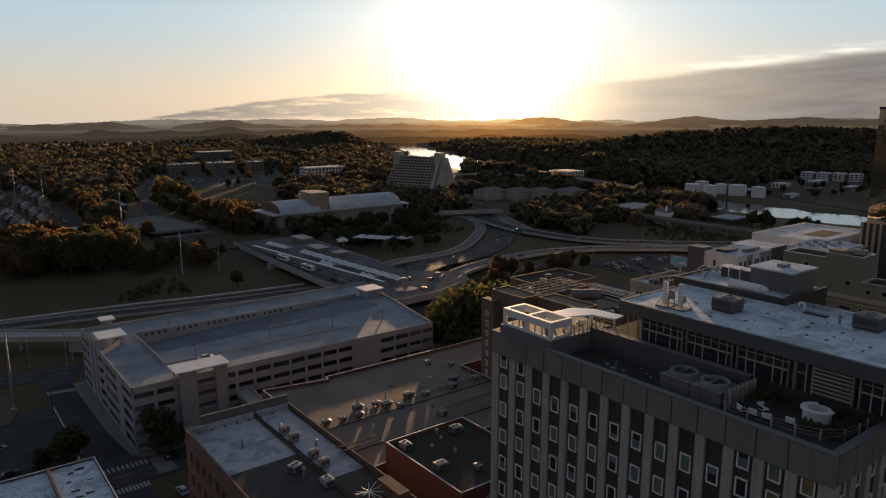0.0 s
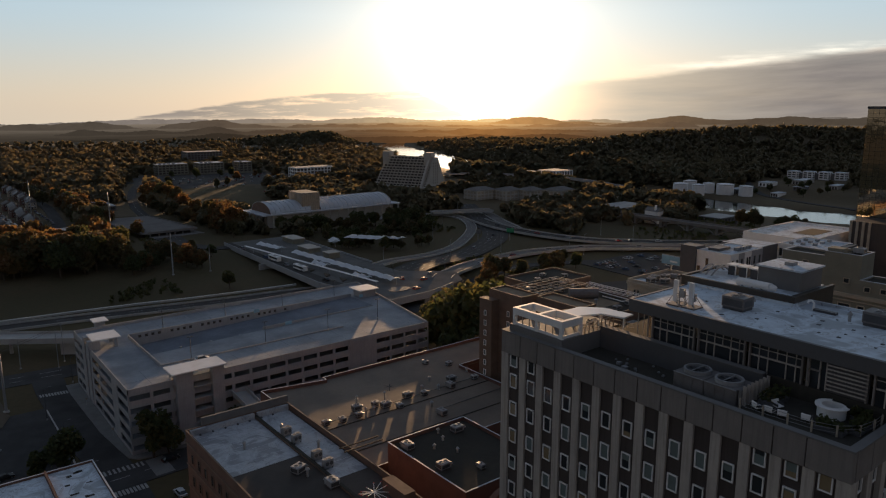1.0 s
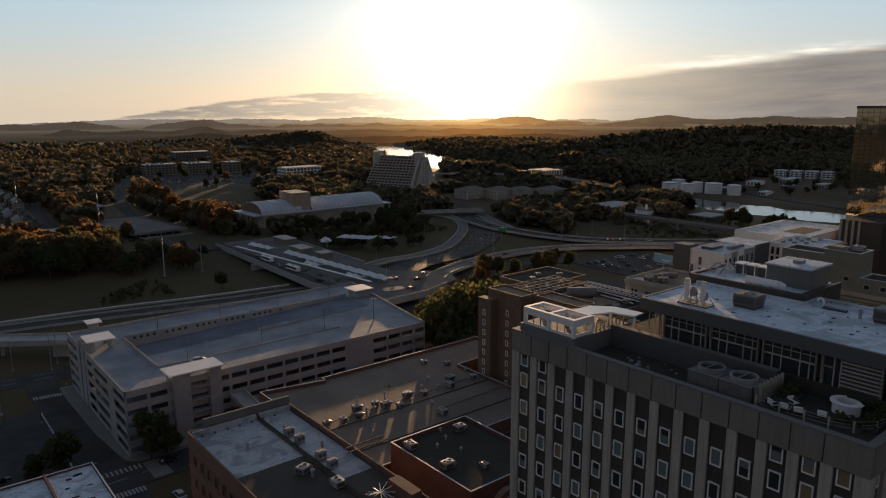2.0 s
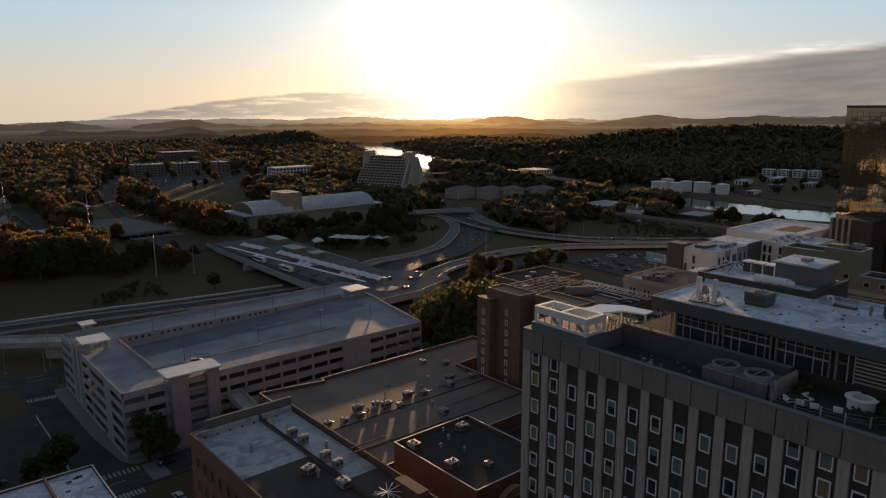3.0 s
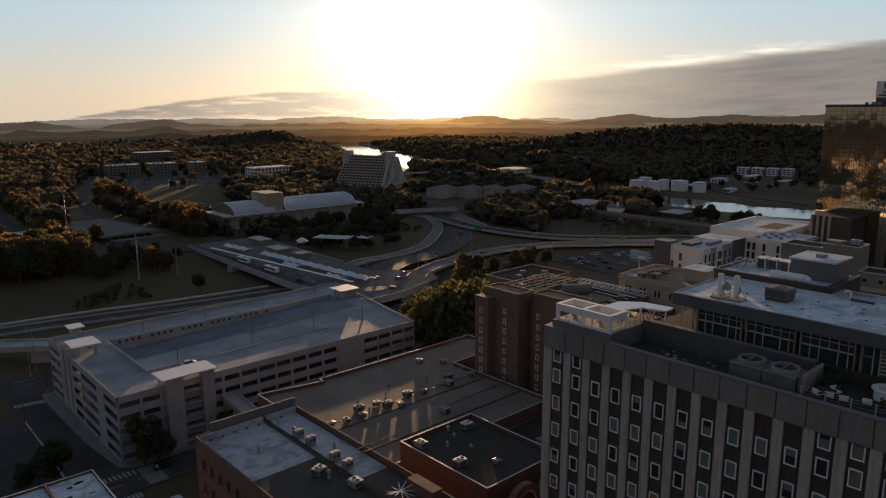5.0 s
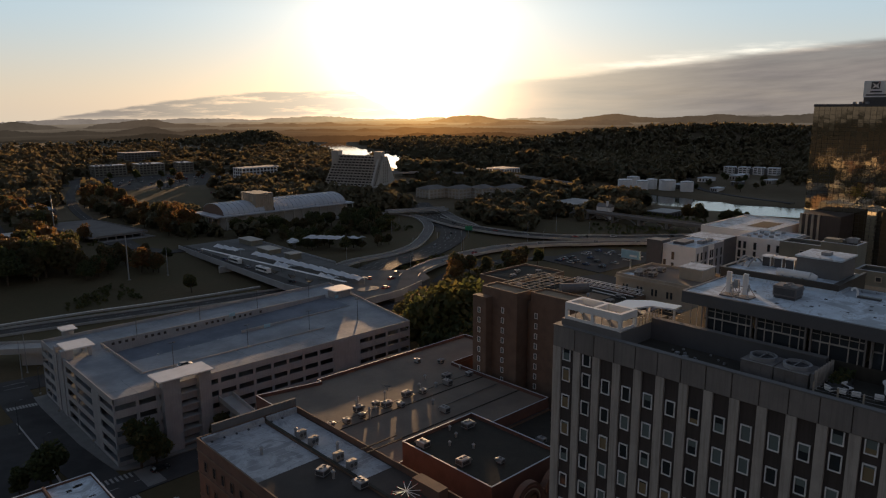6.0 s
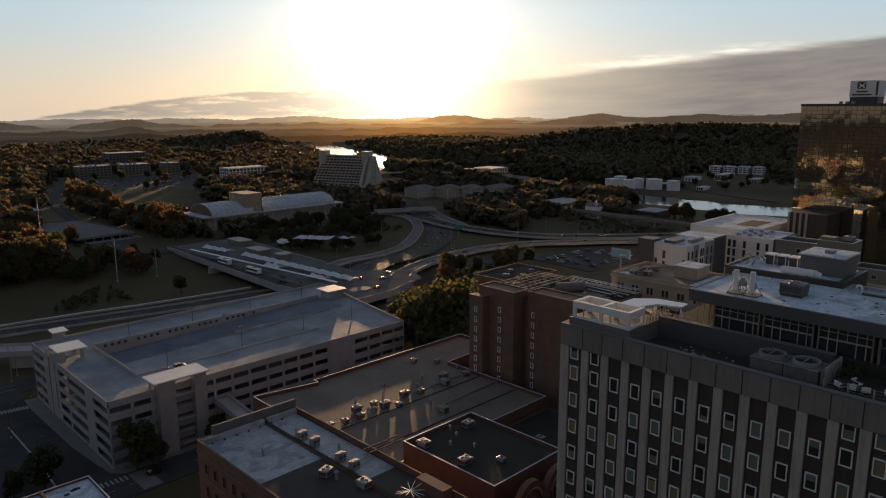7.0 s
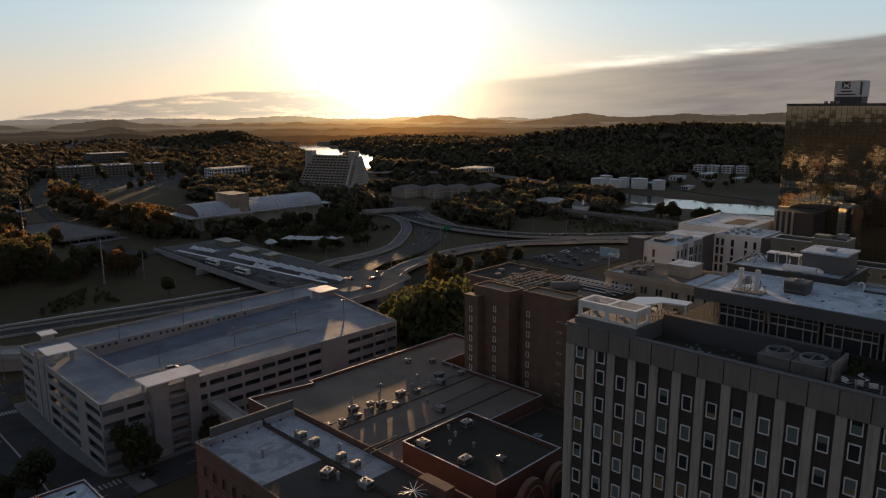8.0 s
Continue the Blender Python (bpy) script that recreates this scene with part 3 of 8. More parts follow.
# the interchange
road("ramp_loop", ((213, 337), (229, 345), (250, 350), (270, 357), (293, 368), (316, 385), (343, 409), (361, 430), (374, 452), (378, 470), (368, 488), (340, 497), (300, 497)), 7.5, "curved concrete highway ramp in the interchange", mat="ramp_concrete", heights=(0.4, -0.6, -2.0, -3.2, -3.9, -4, -4, -3.9, -3.6, -3.1, -2.5, -2.2, -2.2), barrier=0.9, lines=1, lift=0.5)
road("highway", ((212, 312), (228, 322), (248, 334), (272, 341), (298, 352), (334, 374), (359, 400), (373, 424), (392, 456), (430, 520)), 19.0, "wide multi-lane asphalt highway", mat="asphalt_far", heights=(0.6, 0.1, -1.6, -3.0, -3.7, -3.8, -3.9, -3.9, -3.3, -1.5), lines=4, lift=0.35, thick=0.6)
road("connector", ((378, 442), (369, 405), (368, 380), (371, 348), (383, 317), (401, 298), (421, 277), (480, 232), (560, 175)), 13.0, "elevated connector road across the interchange", mat="asphalt_far", heights=(-1.8, -2, -2, -2, -2, -2, -2, -2, -2), barrier=0.8, lines=2, thick=0.8)
road("flyover", ((222, 290), (235, 300), (263, 314), (290, 319), (315, 320), (336, 315), (358, 306), (375, 292), (393, 279), (415, 258), (450, 225), (520, 160)), 10.0, "pale concrete flyover curving through the interchange", mat="ramp_concrete", heights=(0.5, -0.4, -1.8, -2, -2, -2, -2, -2, -2, -2, -2, -2), barrier=0.9, lines=1, thick=0.9)
road("far_ramp", ((372, 385), (382, 403), (396, 435), (413, 472), (408, 485), (392, 484)), 9.0, "far curved slip road of the interchange", mat="ramp_concrete", barrier=0.7, thick=0.6, lift=0.6)
road("overpass", ((362, 483), (379, 476), (396, 469), (412, 462)), 10.0, "short concrete overpass above the ramps", mat="ramp_concrete", heights=(1, 1, 1, 1), barrier=0.9, thick=1.0)
road("service_road", ((238, 284), (250, 291), (272, 299), (299, 298), (331, 283), (374, 256), (430, 215)), 9.0, "narrow asphalt service road", mat="asphalt_far", lift=0.22, lines=1)
road("viaduct", ((560, 760), (600, 670), (623, 586), (634, 540), (646, 500)), 10.0, "pale elevated road on low piers beyond the trees", mat="ramp_concrete", heights=(4, 7, 8, 6, 2), barrier=0.9, thick=1.2)
road("hill_street", ((90, 540), (104, 640), (112, 760), (100, 900)), 9.0, "residential street climbing past brick terraces", mat="asphalt_far", lift=0.25)
road("plaza_approach", ((178, 449), (162, 449), (150, 474), (143, 512)), 9.0, "asphalt approach to the transit plaza", mat="asphalt_far", lift=0.3)
road("depot_road", ((752, 300), (768, 360), (800, 425), (850, 470), (905, 505)), 8.0, "grey service road by the tank farm", mat="asphalt_far", lift=0.4, thick=1.5)
road("avenue", ((150, 470), (160, 560), (175, 680), (210, 820), (260, 960)), 8.5, "long avenue leading to far car parks", mat="asphalt_far", lift=0.25, lines=1)


# ---- water and distance ----
def build_river():
    line = ribbon(RIVER, 0, step=40)
    verts, faces = [], []
    for p, side, _ in line:
        for s in (-120, 120):
            q = p + side * s
            verts.append((q.x, q.y, -14.0))
    for i in range(len(line) - 1):
        faces.append((2 * i, 2 * i + 2, 2 * i + 3, 2 * i + 1))
    tagged(mesh_from("water", verts, faces, M["water"]), "calm river reflecting the bright sky", "river", kind="structure")


build_river()


def ridge(dist, low, swell, seed, peaks, mat, deep=120.0):
    """A far ridge line all round: low and swell in metres, peaks as (azimuth, height, half width in degrees)."""
    verts, faces, steps = [], [], 3600
    for k in range(steps):
        az = 360.0 * k / steps
        a = radians(az)
        h = low + swell * (1.3 * noise.noise((math.sin(a) * 11, math.cos(a) * 11, seed)) + 0.8 * noise.noise((math.sin(a) * 27, math.cos(a) * 27, seed)))
        h += 0.3 * swell * noise.noise((math.sin(a) * 70, math.cos(a) * 70, seed + 2))
        h += dist * 0.0008 * noise.noise((math.sin(a) * 400, math.cos(a) * 400, seed + 3)) + dist * 0.0006 * noise.noise((math.sin(a) * 1500, math.cos(a) * 1500, seed + 4))
        for pa, ph, pw in peaks:
            h += ph * math.exp(-abs((az - pa) / pw) ** 1.7)
        s, c = math.sin(a), math.cos(a)
        verts += [((dist - deep) * s, (dist - deep) * c, -30), (dist * s, dist * c, h), ((dist + 60) * s, (dist + 60) * c, -30)]
    for k in range(steps):
        a, b = 3 * k, 3 * ((k + 1) % steps)
        faces += [(a, a + 1, b + 1, b), (a + 1, a + 2, b + 2, b + 1)]
    return tagged(mesh_from("backdrop", verts, faces, mat, smooth=True), "hazy wooded hills along the horizon", "hills", kind="structure")


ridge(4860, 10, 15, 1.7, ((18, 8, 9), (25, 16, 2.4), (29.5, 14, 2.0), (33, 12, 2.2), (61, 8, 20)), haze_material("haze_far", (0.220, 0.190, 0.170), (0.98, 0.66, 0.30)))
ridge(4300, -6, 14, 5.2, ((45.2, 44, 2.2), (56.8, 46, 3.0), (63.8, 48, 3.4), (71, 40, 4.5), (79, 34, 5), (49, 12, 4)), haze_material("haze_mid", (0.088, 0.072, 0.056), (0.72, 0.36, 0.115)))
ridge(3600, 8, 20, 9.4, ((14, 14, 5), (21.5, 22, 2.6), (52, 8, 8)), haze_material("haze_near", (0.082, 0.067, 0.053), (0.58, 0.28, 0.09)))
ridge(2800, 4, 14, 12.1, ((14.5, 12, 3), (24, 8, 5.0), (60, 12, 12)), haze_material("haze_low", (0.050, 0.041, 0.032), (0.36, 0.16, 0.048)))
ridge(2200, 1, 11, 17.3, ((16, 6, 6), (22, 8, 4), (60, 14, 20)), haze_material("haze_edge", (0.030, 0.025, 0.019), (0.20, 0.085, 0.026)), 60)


def box_mesh(name, b, mat):
    bm = bmesh.new()
    box(bm, *b)
    me = bpy.data.meshes.new(name)
    bm.to_mesh(me)
    bm.free()
    me.materials.append(mat)
    return me


# ---- parking garage ----
def build_garage():
    g = thing("parking_garage", (95, 228, -4), "grey concrete multi-storey parking garage with open decks", "parking garage", kind="")
    x0, x1, xf, y0, y1, top = 43.3, 142.8, 154.0, 196.3, 262.0, 14.8
    conc, deck = M["garage_wall"], M["deck"]
    quad = ((x0, y0), (x1, y0), (xf, y1), (x0, y1))

    def inset(d):
        return ((x0 + d, y0 + d), (x1 - d, y0 + d), (xf - d, y1 - d), (x0 + d, y1 - d))
    levels = [-3.9 + 3.54 * k for k in range(6)]      # deck heights, the last is the roof
    for z in levels[:-1]:
        bm = bmesh.new()
        prism(bm, inset(0.5), z - 0.3, z)
        part("deck_slab", bm, deck, g)
    # the roof deck in four strips round the sunken ramp
    rz = levels[-1]
    rx0, rx1, ry0, ry1 = 56.6, 141.0, 212.2, 245.6
    for pts in (((x0 + 0.1, y0 + 0.1), (x1 - 0.1, y0 + 0.1), (x1 - 0.1 + (xf - x1) * (ry0 - y0) / (y1 - y0), ry0), (x0 + 0.1, ry0)),
                ((x0 + 0.1, ry1 + 0.32), (x1 - 0.1 + (xf - x1) * (ry1 - y0) / (y1 - y0), ry1 + 0.32), (xf - 0.1, y1 - 0.1), (x0 + 0.1, y1 - 0.1)),
                ((x0 + 0.1, ry0), (rx0, ry0), (rx0, ry1 + 0.32), (x0 + 0.1, ry1 + 0.32)),
                ((rx1, ry0), (x1 - 0.1 + (xf - x1) * (ry0 - y0) / (y1 - y0), ry0), (x1 - 0.1 + (xf - x1) * (ry1 - y0) / (y1 - y0), ry1 + 0.32), (rx1, ry1 + 0.32))):
        bm = bmesh.new()
        prism(bm, pts, rz - 0.35, rz)
        part("roof_deck", bm, deck, g)
    bm = bmesh.new()
    mid = (ry0 + ry1) / 2
    prism(bm, ((rx0, mid), (rx1, mid), (rx1, ry1), (rx0, ry1)), (rz - 3.7, rz - 0.35, rz - 0.35, rz - 3.7), (rz - 3.3, rz - 0.004, rz - 0.004, rz - 3.3))
    part("ramp", bm, M["ramp_deck"], g, "sloping dark ramp sunk into the roof deck")
    bm = bmesh.new()
    prism(bm, ((rx0, ry0), (rx1, ry0), (rx1, mid), (rx0, mid)), (rz - 2.1, rz - 0.35, rz - 0.35, rz - 2.1), (rz - 1.7, rz - 0.004, rz - 0.004, rz - 1.7))
    part("ramp", bm, deck, g)
    # walls of the sunken part: the far one has square slots
    bm = bmesh.new()
    run = [rx0 + 3 + k * 2.1 for k in range(26)]
    gaps = [x for i, x in enumerate(run) if i % 5 != 4]
    def floor_at(x):
        return rz - 3.3 * (1 - (x - rx0) / (rx1 - rx0))
    edges = [rx0] + [v for x in gaps for v in (x, x + 1.0)] + [rx1]
    for a, b in zip(edges[::2], edges[1::2]):
        box(bm, a, b, ry1, ry1 + 0.3, floor_at(a) - 0.3, rz + 1.15)
    for x in gaps:
        box(bm, x, x + 1.0, ry1, ry1 + 0.3, rz + 0.3, rz + 1.15)
        box(bm, x, x + 1.0, ry1, ry1 + 0.3, min(floor_at(x) - 0.3, rz - 1.0), rz - 0.65)
    part("slotted_wall", bm, conc, g, "low concrete wall with square slots")
    # dark sheet in the slots stands in for the shade behind them
    pbox("slot_backing", M["bay"], g, rx0 + 1, rx1 - 28, ry1 + 0.24, ry1 + 0.3, rz - 0.9, rz + 0.6)
    pbox("parapet", conc, g, rx0 - 0.25, rx0, ry0 - 0.25, ry1 + 0.3, rz, rz + 1.05)
    pbox("parapet", conc, g, rx0, 118, ry0 - 0.25, ry0, rz - 0.2, rz + 0.4)
    pbox("parapet", conc, g, 96, rx1, mid - 0.12, mid + 0.12, rz - 1.6, rz + 0.2)
    # outer parapet
    for a, b in ((quad[0], quad[1]), (quad[1], quad[2]), (quad[2], quad[3]), (quad[3], quad[0])):
        a, b = Vector(a), Vector(b)
        d = (b - a).normalized()
        n = Vector((-d.y, d.x)) * 0.28
        bm = bmesh.new()
        prism(bm, [tuple(v) for v in (a, b, b + n, a + n)], rz - 0.95, top)
        part("parapet", bm, conc, g)
        length = (b - a).length
        if abs(a.y - y0) < 0.01 and abs(b.y - y0) < 0.01:
            marks = [(x - x0, 0.4) for x in (43.3, 49.4, 54.7, 68.6, 72.2, 77.6, 83.1, 89.0, 94.3, 99.8, 105.4, 110.9, 121.0, 127.0, 132.6, 138.0, 142.8)]
        elif abs(a.x - x0) < 0.01 and abs(b.x - x0) < 0.01:
            marks = [(y1 - y, w) for y, w in ((262.0, 0.5), (255.0, 0.4), (249.0, 1.0), (242.0, 5.6), (228.0, 0.5), (210.4, 3.1), (196.3, 0.5))]
        else:
            marks = [(length * k / 12, 0.4) for k in range(13)]
        for z in levels[1:-1] + [levels[0]]:
            bm = bmesh.new()
            west = abs(a.x - x0) < 0.01 and abs(b.x - x0) < 0.01
            prism(bm, [tuple(v) for v in (a + d * 0.02, b - d * 0.02, b - d * 0.02 + n, a + d * 0.02 + n)], z - (0.6 if west else 0.95), z + (0.95 if west else 1.12))
            part("spandrel", bm, conc, g)
        for dist, w in marks:
            c = a + d * dist
            p0, p1 = c - d * (w if dist > 0.1 else 0), c + d * (w if dist < length - 0.1 else 0)
            bm = bmesh.new()
            o = n * (-0.12)
            prism(bm, [tuple(v) for v in (p0 + o, p1 + o, p1 + n, p0 + n)], -4.3, rz - 0.5)
            part("column", bm, conc, g)
    # blank panel, and inner columns
    pbox("blank_panel", conc, g, 111.0, 121.0, y0 - 0.22, y0 + 0.1, -4, rz + 0.6)
    for k in range(10):
        for y in (214, 230, 246):
            pbox("inner_column", conc, g, 48 + k * 10, 48.7 + k * 10, y, y + 0.7, -4, rz - 1.5 if y == 230 else rz - 3.8)
    # unseen inner walls, added to keep low sun out of the open bays
    pbox("shear_wall", conc, g, 127.0, 141.0, 206.0, 206.3, -4, rz - 0.5)
    pbox("shear_wall", conc, g, 60.0, 141.0, 229.0, 229.3, -4, rz - 3.8)
    pbox("shear_wall", conc, g, 126.0, 126.3, 198.0, 229.0, -4, rz - 0.5)
    # stair towers with flat canopies
    for (ax, bx, ay, by, legs) in ((54.3, 69.5, 193.6, 201.4, ((55.6, 60.2, 194.4, 197.0), (65.6, 69.0, 194.6, 197.0), (55.6, 57.0, 199.0, 201.0), (67.6, 69.0, 199.0, 201.0))),
                                   (44.2, 52.6, 238.2, 247.0, ((43.0, 46.4, 238.8, 241.0), (43.0, 46.4, 244.4, 246.6), (50.6, 51.6, 238.8, 239.8), (50.6, 51.6, 245.4, 246.4))),
                                   (141.6, 150.4, 239.4, 247.8, ((143.0, 149.6, 240.6, 242.0), (143.0, 144.4, 242.0, 246.6), (148.2, 149.6, 242.0, 246.6)))):
        pbox("canopy", M["white_paint"], g, ax, bx, ay, by, 16.8, 17.15, label="flat white stair canopy")
        for lx0, lx1, ly0, ly1 in legs:
            pbox("stair_wall", conc, g, lx0, lx1, ly0, ly1, -4.2, 16.8)
        if ax < 100:
            for z in levels[:-1]:
                pbox("landing", conc, g, ax + 1.6, bx - 1.2, ay + 1.4, by - 0.6, z + 1.2, z + 1.5)
    # small lift hut behind
    pbox("lift_hut", conc, g, 50.6, 53.4, 262.4, 266.4, -4, 16.2)
    pbox("canopy", M["white_paint"], g, 49.6, 54.4, 261.6, 267.2, 16.2, 16.5)
    # expansion joints in the roof slab
    bm = bmesh.new()
    for k in range(11):
        x = 50.5 + k * 8.8
        box(bm, x, x + 0.09, y0 + 0.4, ry0 - 0.3, rz, rz + 0.006)
        box(bm, x, x + 0.09, ry1 + 0.4, y1 - 0.4, rz, rz + 0.006)
    for y in (204.0, 253.6):
        box(bm, x0 + 0.5, x1 - 0.5, y, y + 0.09, rz, rz + 0.006)
    part("expansion_joint", bm, M["ramp_deck"], g)
    # painted stall lines
    for row, (ya, yb) in enumerate(((197.2, 202.0), (207.6, 211.8), (246.4, 250.6), (256.6, 261.4))):
        line = box_mesh("stall_line", (-0.05, 0.05, ya - yb, 0, -0.01, 0.012), M["white_line"])
        for k in range(30):
            x = 74 + k * 2.7 if row < 1 else 58 + k * 2.7
            if x < 140:
                piece("stall_line", line, (x, yb, rz), g)
    return g


build_garage()


def light_pole(x, y, z, high, group, label="slim dark steel lamp post on the roof deck"):
    p = thing("lamp_post", (x, y, z), label, "lamp post", group)
    bm = bmesh.new()
    tube(bm, (x, y, z), (x, y, z + 0.8), 0.3, 0.3, 8)
    part("base", bm, M["concrete"], p)
    bm = bmesh.new()
    tube(bm, (x, y, z + 0.8), (x, y, z + high), 0.11, 0.08, 6)
    part("pole", bm, M["metal_dark"], p)
    for s in (-1, 1):
        bm = bmesh.new()
        box(bm, x + s * 0.15, x + s * 0.9, y - 0.18, y + 0.18, z + high - 0.05, z + high + 0.1)
        part("lamp_head", bm, M["metal_dark"], p)
    return p


for x, y in ((67.7, 245.1), (90.0, 246.7), (112.2, 246.7), (133.9, 245.7), (65.3, 211.5), (89.2, 212.0), (111.7, 212.0), (132.1, 212.7)):
    light_pole(x, y + (0.6 if y > 230 else -0.6), 13.8, 7.5, "roof deck lamp posts")


# ---- office tower ----
FLOOR_H, WIN_Z, WIN_Y, BAY = 3.62, 54.35, 65.92, 2.855


def ring_mesh(name, w, h, t, depth, mat):
    """A rectangular frame standing in the y-z plane, facing -x."""
    bm = bmesh.new()
    box(bm, -depth, 0, -w / 2, w / 2, h / 2 - t, h / 2)
    box(bm, -depth, 0, -w / 2, w / 2, -h / 2, -h / 2 + t)
    box(bm, -depth, 0, -w / 2, -w / 2 + t, -h / 2 + t, h / 2 - t)
    box(bm, -depth, 0, w / 2 - t, w / 2, -h / 2 + t, h / 2 - t)
    me = bpy.data.meshes.new(name)
    bm.to_mesh(me)
    bm.free()
    me.materials.append(mat)
    return me


def build_tower():
    t = thing("office_tower", (72, 47, -4), "grey panelled office tower with pale piers and dark window bays", "office building")
    fx, yn, yf, xb = 58.0, 26.7, 68.1, 88.0
    pbox("core_wall", M["bay"], t, fx + 0.34, xb, 38.0, 57.6, -4.2, 57.9, label="dark recessed wall between the piers")
    pbox("core_wall", M["bay"], t, fx + 0.34, 79.6, yn + 0.5, 38.0, -4.2, 57.9)
    pbox("corner_wall", M["bay"], t, fx + 0.34, 69.0, 57.6, yf - 0.3, -4.2, 57.9)
    # roof band of panels with open joints
    for k in range(14):
        ya = yf - (0 if k == 0 else 3.3 + (k - 1) * BAY)
        yb = yf - (3.3 + k * BAY) if k < 13 else yn
        pbox("parapet_panel", M["panel"], t, fx, fx + 0.5, max(yb, yn) + 0.05, ya - 0.05, 57.8, 60.5, bevel=0.03)
    for k in range(7):
        xa = fx + 0.5 + k * 3.1
        pbox("parapet_panel", M["panel"], t, xa + 0.05, xa + 3.05, yn, yn + 0.5, 57.8, 60.5, bevel=0.03)
        if k < 3:
            pbox("parapet_panel", M["panel"], t, xa + 0.05, xa + 3.05, yf - 0.5, yf, 57.8, 60.5, bevel=0.03)
    pbox("parapet_core", M["bay"], t, fx + 0.12, fx + 0.42, yn + 0.2, yf - 0.2, 57.7, 60.3)
    for b in ((fx - 0.06, fx + 0.75, yn, yf), (fx + 0.75, 80.2, yn - 0.06, yn + 0.75), (fx + 0.75, 69.0, yf - 0.75, yf + 0.06)):
        pbox("coping", M["grey_wall"], t, *b, 60.5, 60.66)
    # piers
    for k in range(15):
        y = 67.3 - k * BAY if k else 67.5
        wide = 0.52 if k not in (0, 14) else 0.62
        y = min(max(y, yn + 0.6), yf - 0.6)
        pbox("pier", M["pier"], t, fx + 0.06, fx + 0.9, y - wide, y + wide, -4.2, 57.8, bevel=0.03)
    for k in range(8):
        x = fx + 0.9 + k * BAY
        pbox("pier", M["pier"], t, x - 0.5, x + 0.5, yn + 0.04, yn + 0.9, -4.2, 57.8, bevel=0.03)
    # windows
    frame = ring_mesh("window", 1.18, 1.82, 0.11, 0.2, M["white_paint"])
    sash = box_mesh("sash_bar", (-0.12, -0.05, -0.47, 0.47, -0.04, 0.03), M["white_paint"])
    panes = [box_mesh("pane", (-0.06, 0.0, -0.49, 0.49, -0.81, 0.81), M[m]) for m in ("glass", "glass_pale", "glass_warm")]
    blinds = [box_mesh("blind", (-0.075, -0.062, -0.49, 0.49, za, zb), M[m]) for za, zb, m in ((0.05, 0.81, "glass_pale"), (-0.81, -0.3, "glass_warm"), (-0.81, 0.1, "glass_pale"), (-0.81, 0.55, "glass_warm"))]
    rnd = random.Random(5)
    for i in range(14):
        y = WIN_Y - i * BAY + (0.15 if i == 0 else 0)
        for lvl in range(-1, 16):
            z = WIN_Z - lvl * FLOOR_H
            if lvl == -1 and 2 <= i <= 10:
                continue
            z = z - 0.87 if lvl == -1 else z
            w = piece("window", frame, (fx + 0.36, y, z), t)
            pane = new("pane", panes[rnd.choice((0, 0, 0, 0, 0, 1, 1, 1))])
            pane.parent, pane.location = w, (0, 0, 0)
            kind = rnd.choice((0, 0, 0, 1, 2, 3, 4))
            if kind:
                blind = new("blind", blinds[kind - 1])
                blind.parent = w
    frame_s = ring_mesh("window", 1.18, 1.82, 0.11, 0.2, M["white_paint"])
    for i in range(8):
        for lvl in range(0, 5):
            w = piece("window", frame_s, (fx + 2.3 + i * BAY, yn + 0.49, WIN_Z + 2.7 - lvl * FLOOR_H), t, 90)
            pane = new("pane", panes[rnd.choice((0, 0, 1))])
            pane.parent = w
    # roof: sunken service deck, upper terrace, back wall
    dz = 59.3
    pbox("service_deck", M["dark_roof"], t, fx + 0.5, 65.4, 38.4, 58.6, 57.9, dz, label="black service roof deck")
    pbox("terrace_deck", M["dark_roof"], t, fx + 0.5, 66.4, yn + 0.5, 38.1, 57.9, 60.1)
    pbox("upper_terrace", M["grey_wall"], t, fx + 0.62, 69.0, 58.6, yf - 0.8, 57.9, 61.45, label="grey raised terrace block")
    pbox("back_wall", M["fascia"], t, 65.3, 66.0, 38.4, 58.6, dz, 61.9)
    pbox("back_wall_cap", M["grey_wall"], t, 65.2, 66.1, 38.4, 58.6, 61.9, 61.98)
    pbox("roof_slab", M["dark_roof"], t, 66.4, xb - 0.5, 38.0, 57.6, 57.9, 61.6)
    pbox("roof_slab", M["dark_roof"], t, 66.4, 79.8, yn + 0.8, 38.0, 57.9, 61.6)
    for x, y, w in ((61.6, 52.0, 0.3), (62.4, 51.2, 0.12), (63.6, 49.0, 0.1), (63.0, 48.0, 0.14), (61.0, 47.0, 0.08), (64.6, 50.4, 0.1), (62.0, 50.8, 0.1), (62.4, 53.4, 0.22), (62.9, 52.7, 0.16), (64.2, 53.6, 0.12), (63.2, 54.4, 0.1)):
        pbox("deck_fitting", M["metal_grey"], t, x - w, x + w, y - w, y + w, dz, dz + 0.06 + w)
    pbox("rib_wall", M["grey_wall"], t, 60.6, 65.3, 37.9, 38.2, dz, 61.6)
    for k in range(7):
        pbox("rib", M["pier"], t, 60.8 + k * 0.72, 60.92 + k * 0.72, 37.6, 37.9, 60.1, 62.0)
    # penthouse: glass wall under a deep dark fascia and a white roof
    px, pz, py = 66.2, 65.75, 55.3
    pbox("penthouse_fascia", M["fascia"], t, px + 0.2, 77.8, 23.0, py, pz - 1.25, pz, label="deep dark fascia of the penthouse roof")
    pbox("rear_fascia", M["fascia"], t, 77.8, 81.2, 23.0, 41.8, pz - 1.25, pz)
    pbox("penthouse_roof", M["white_roof"], t, px + 0.4, 77.8, 23.2, py - 0.2, pz, pz + 0.05, label="white membrane roof with patches")
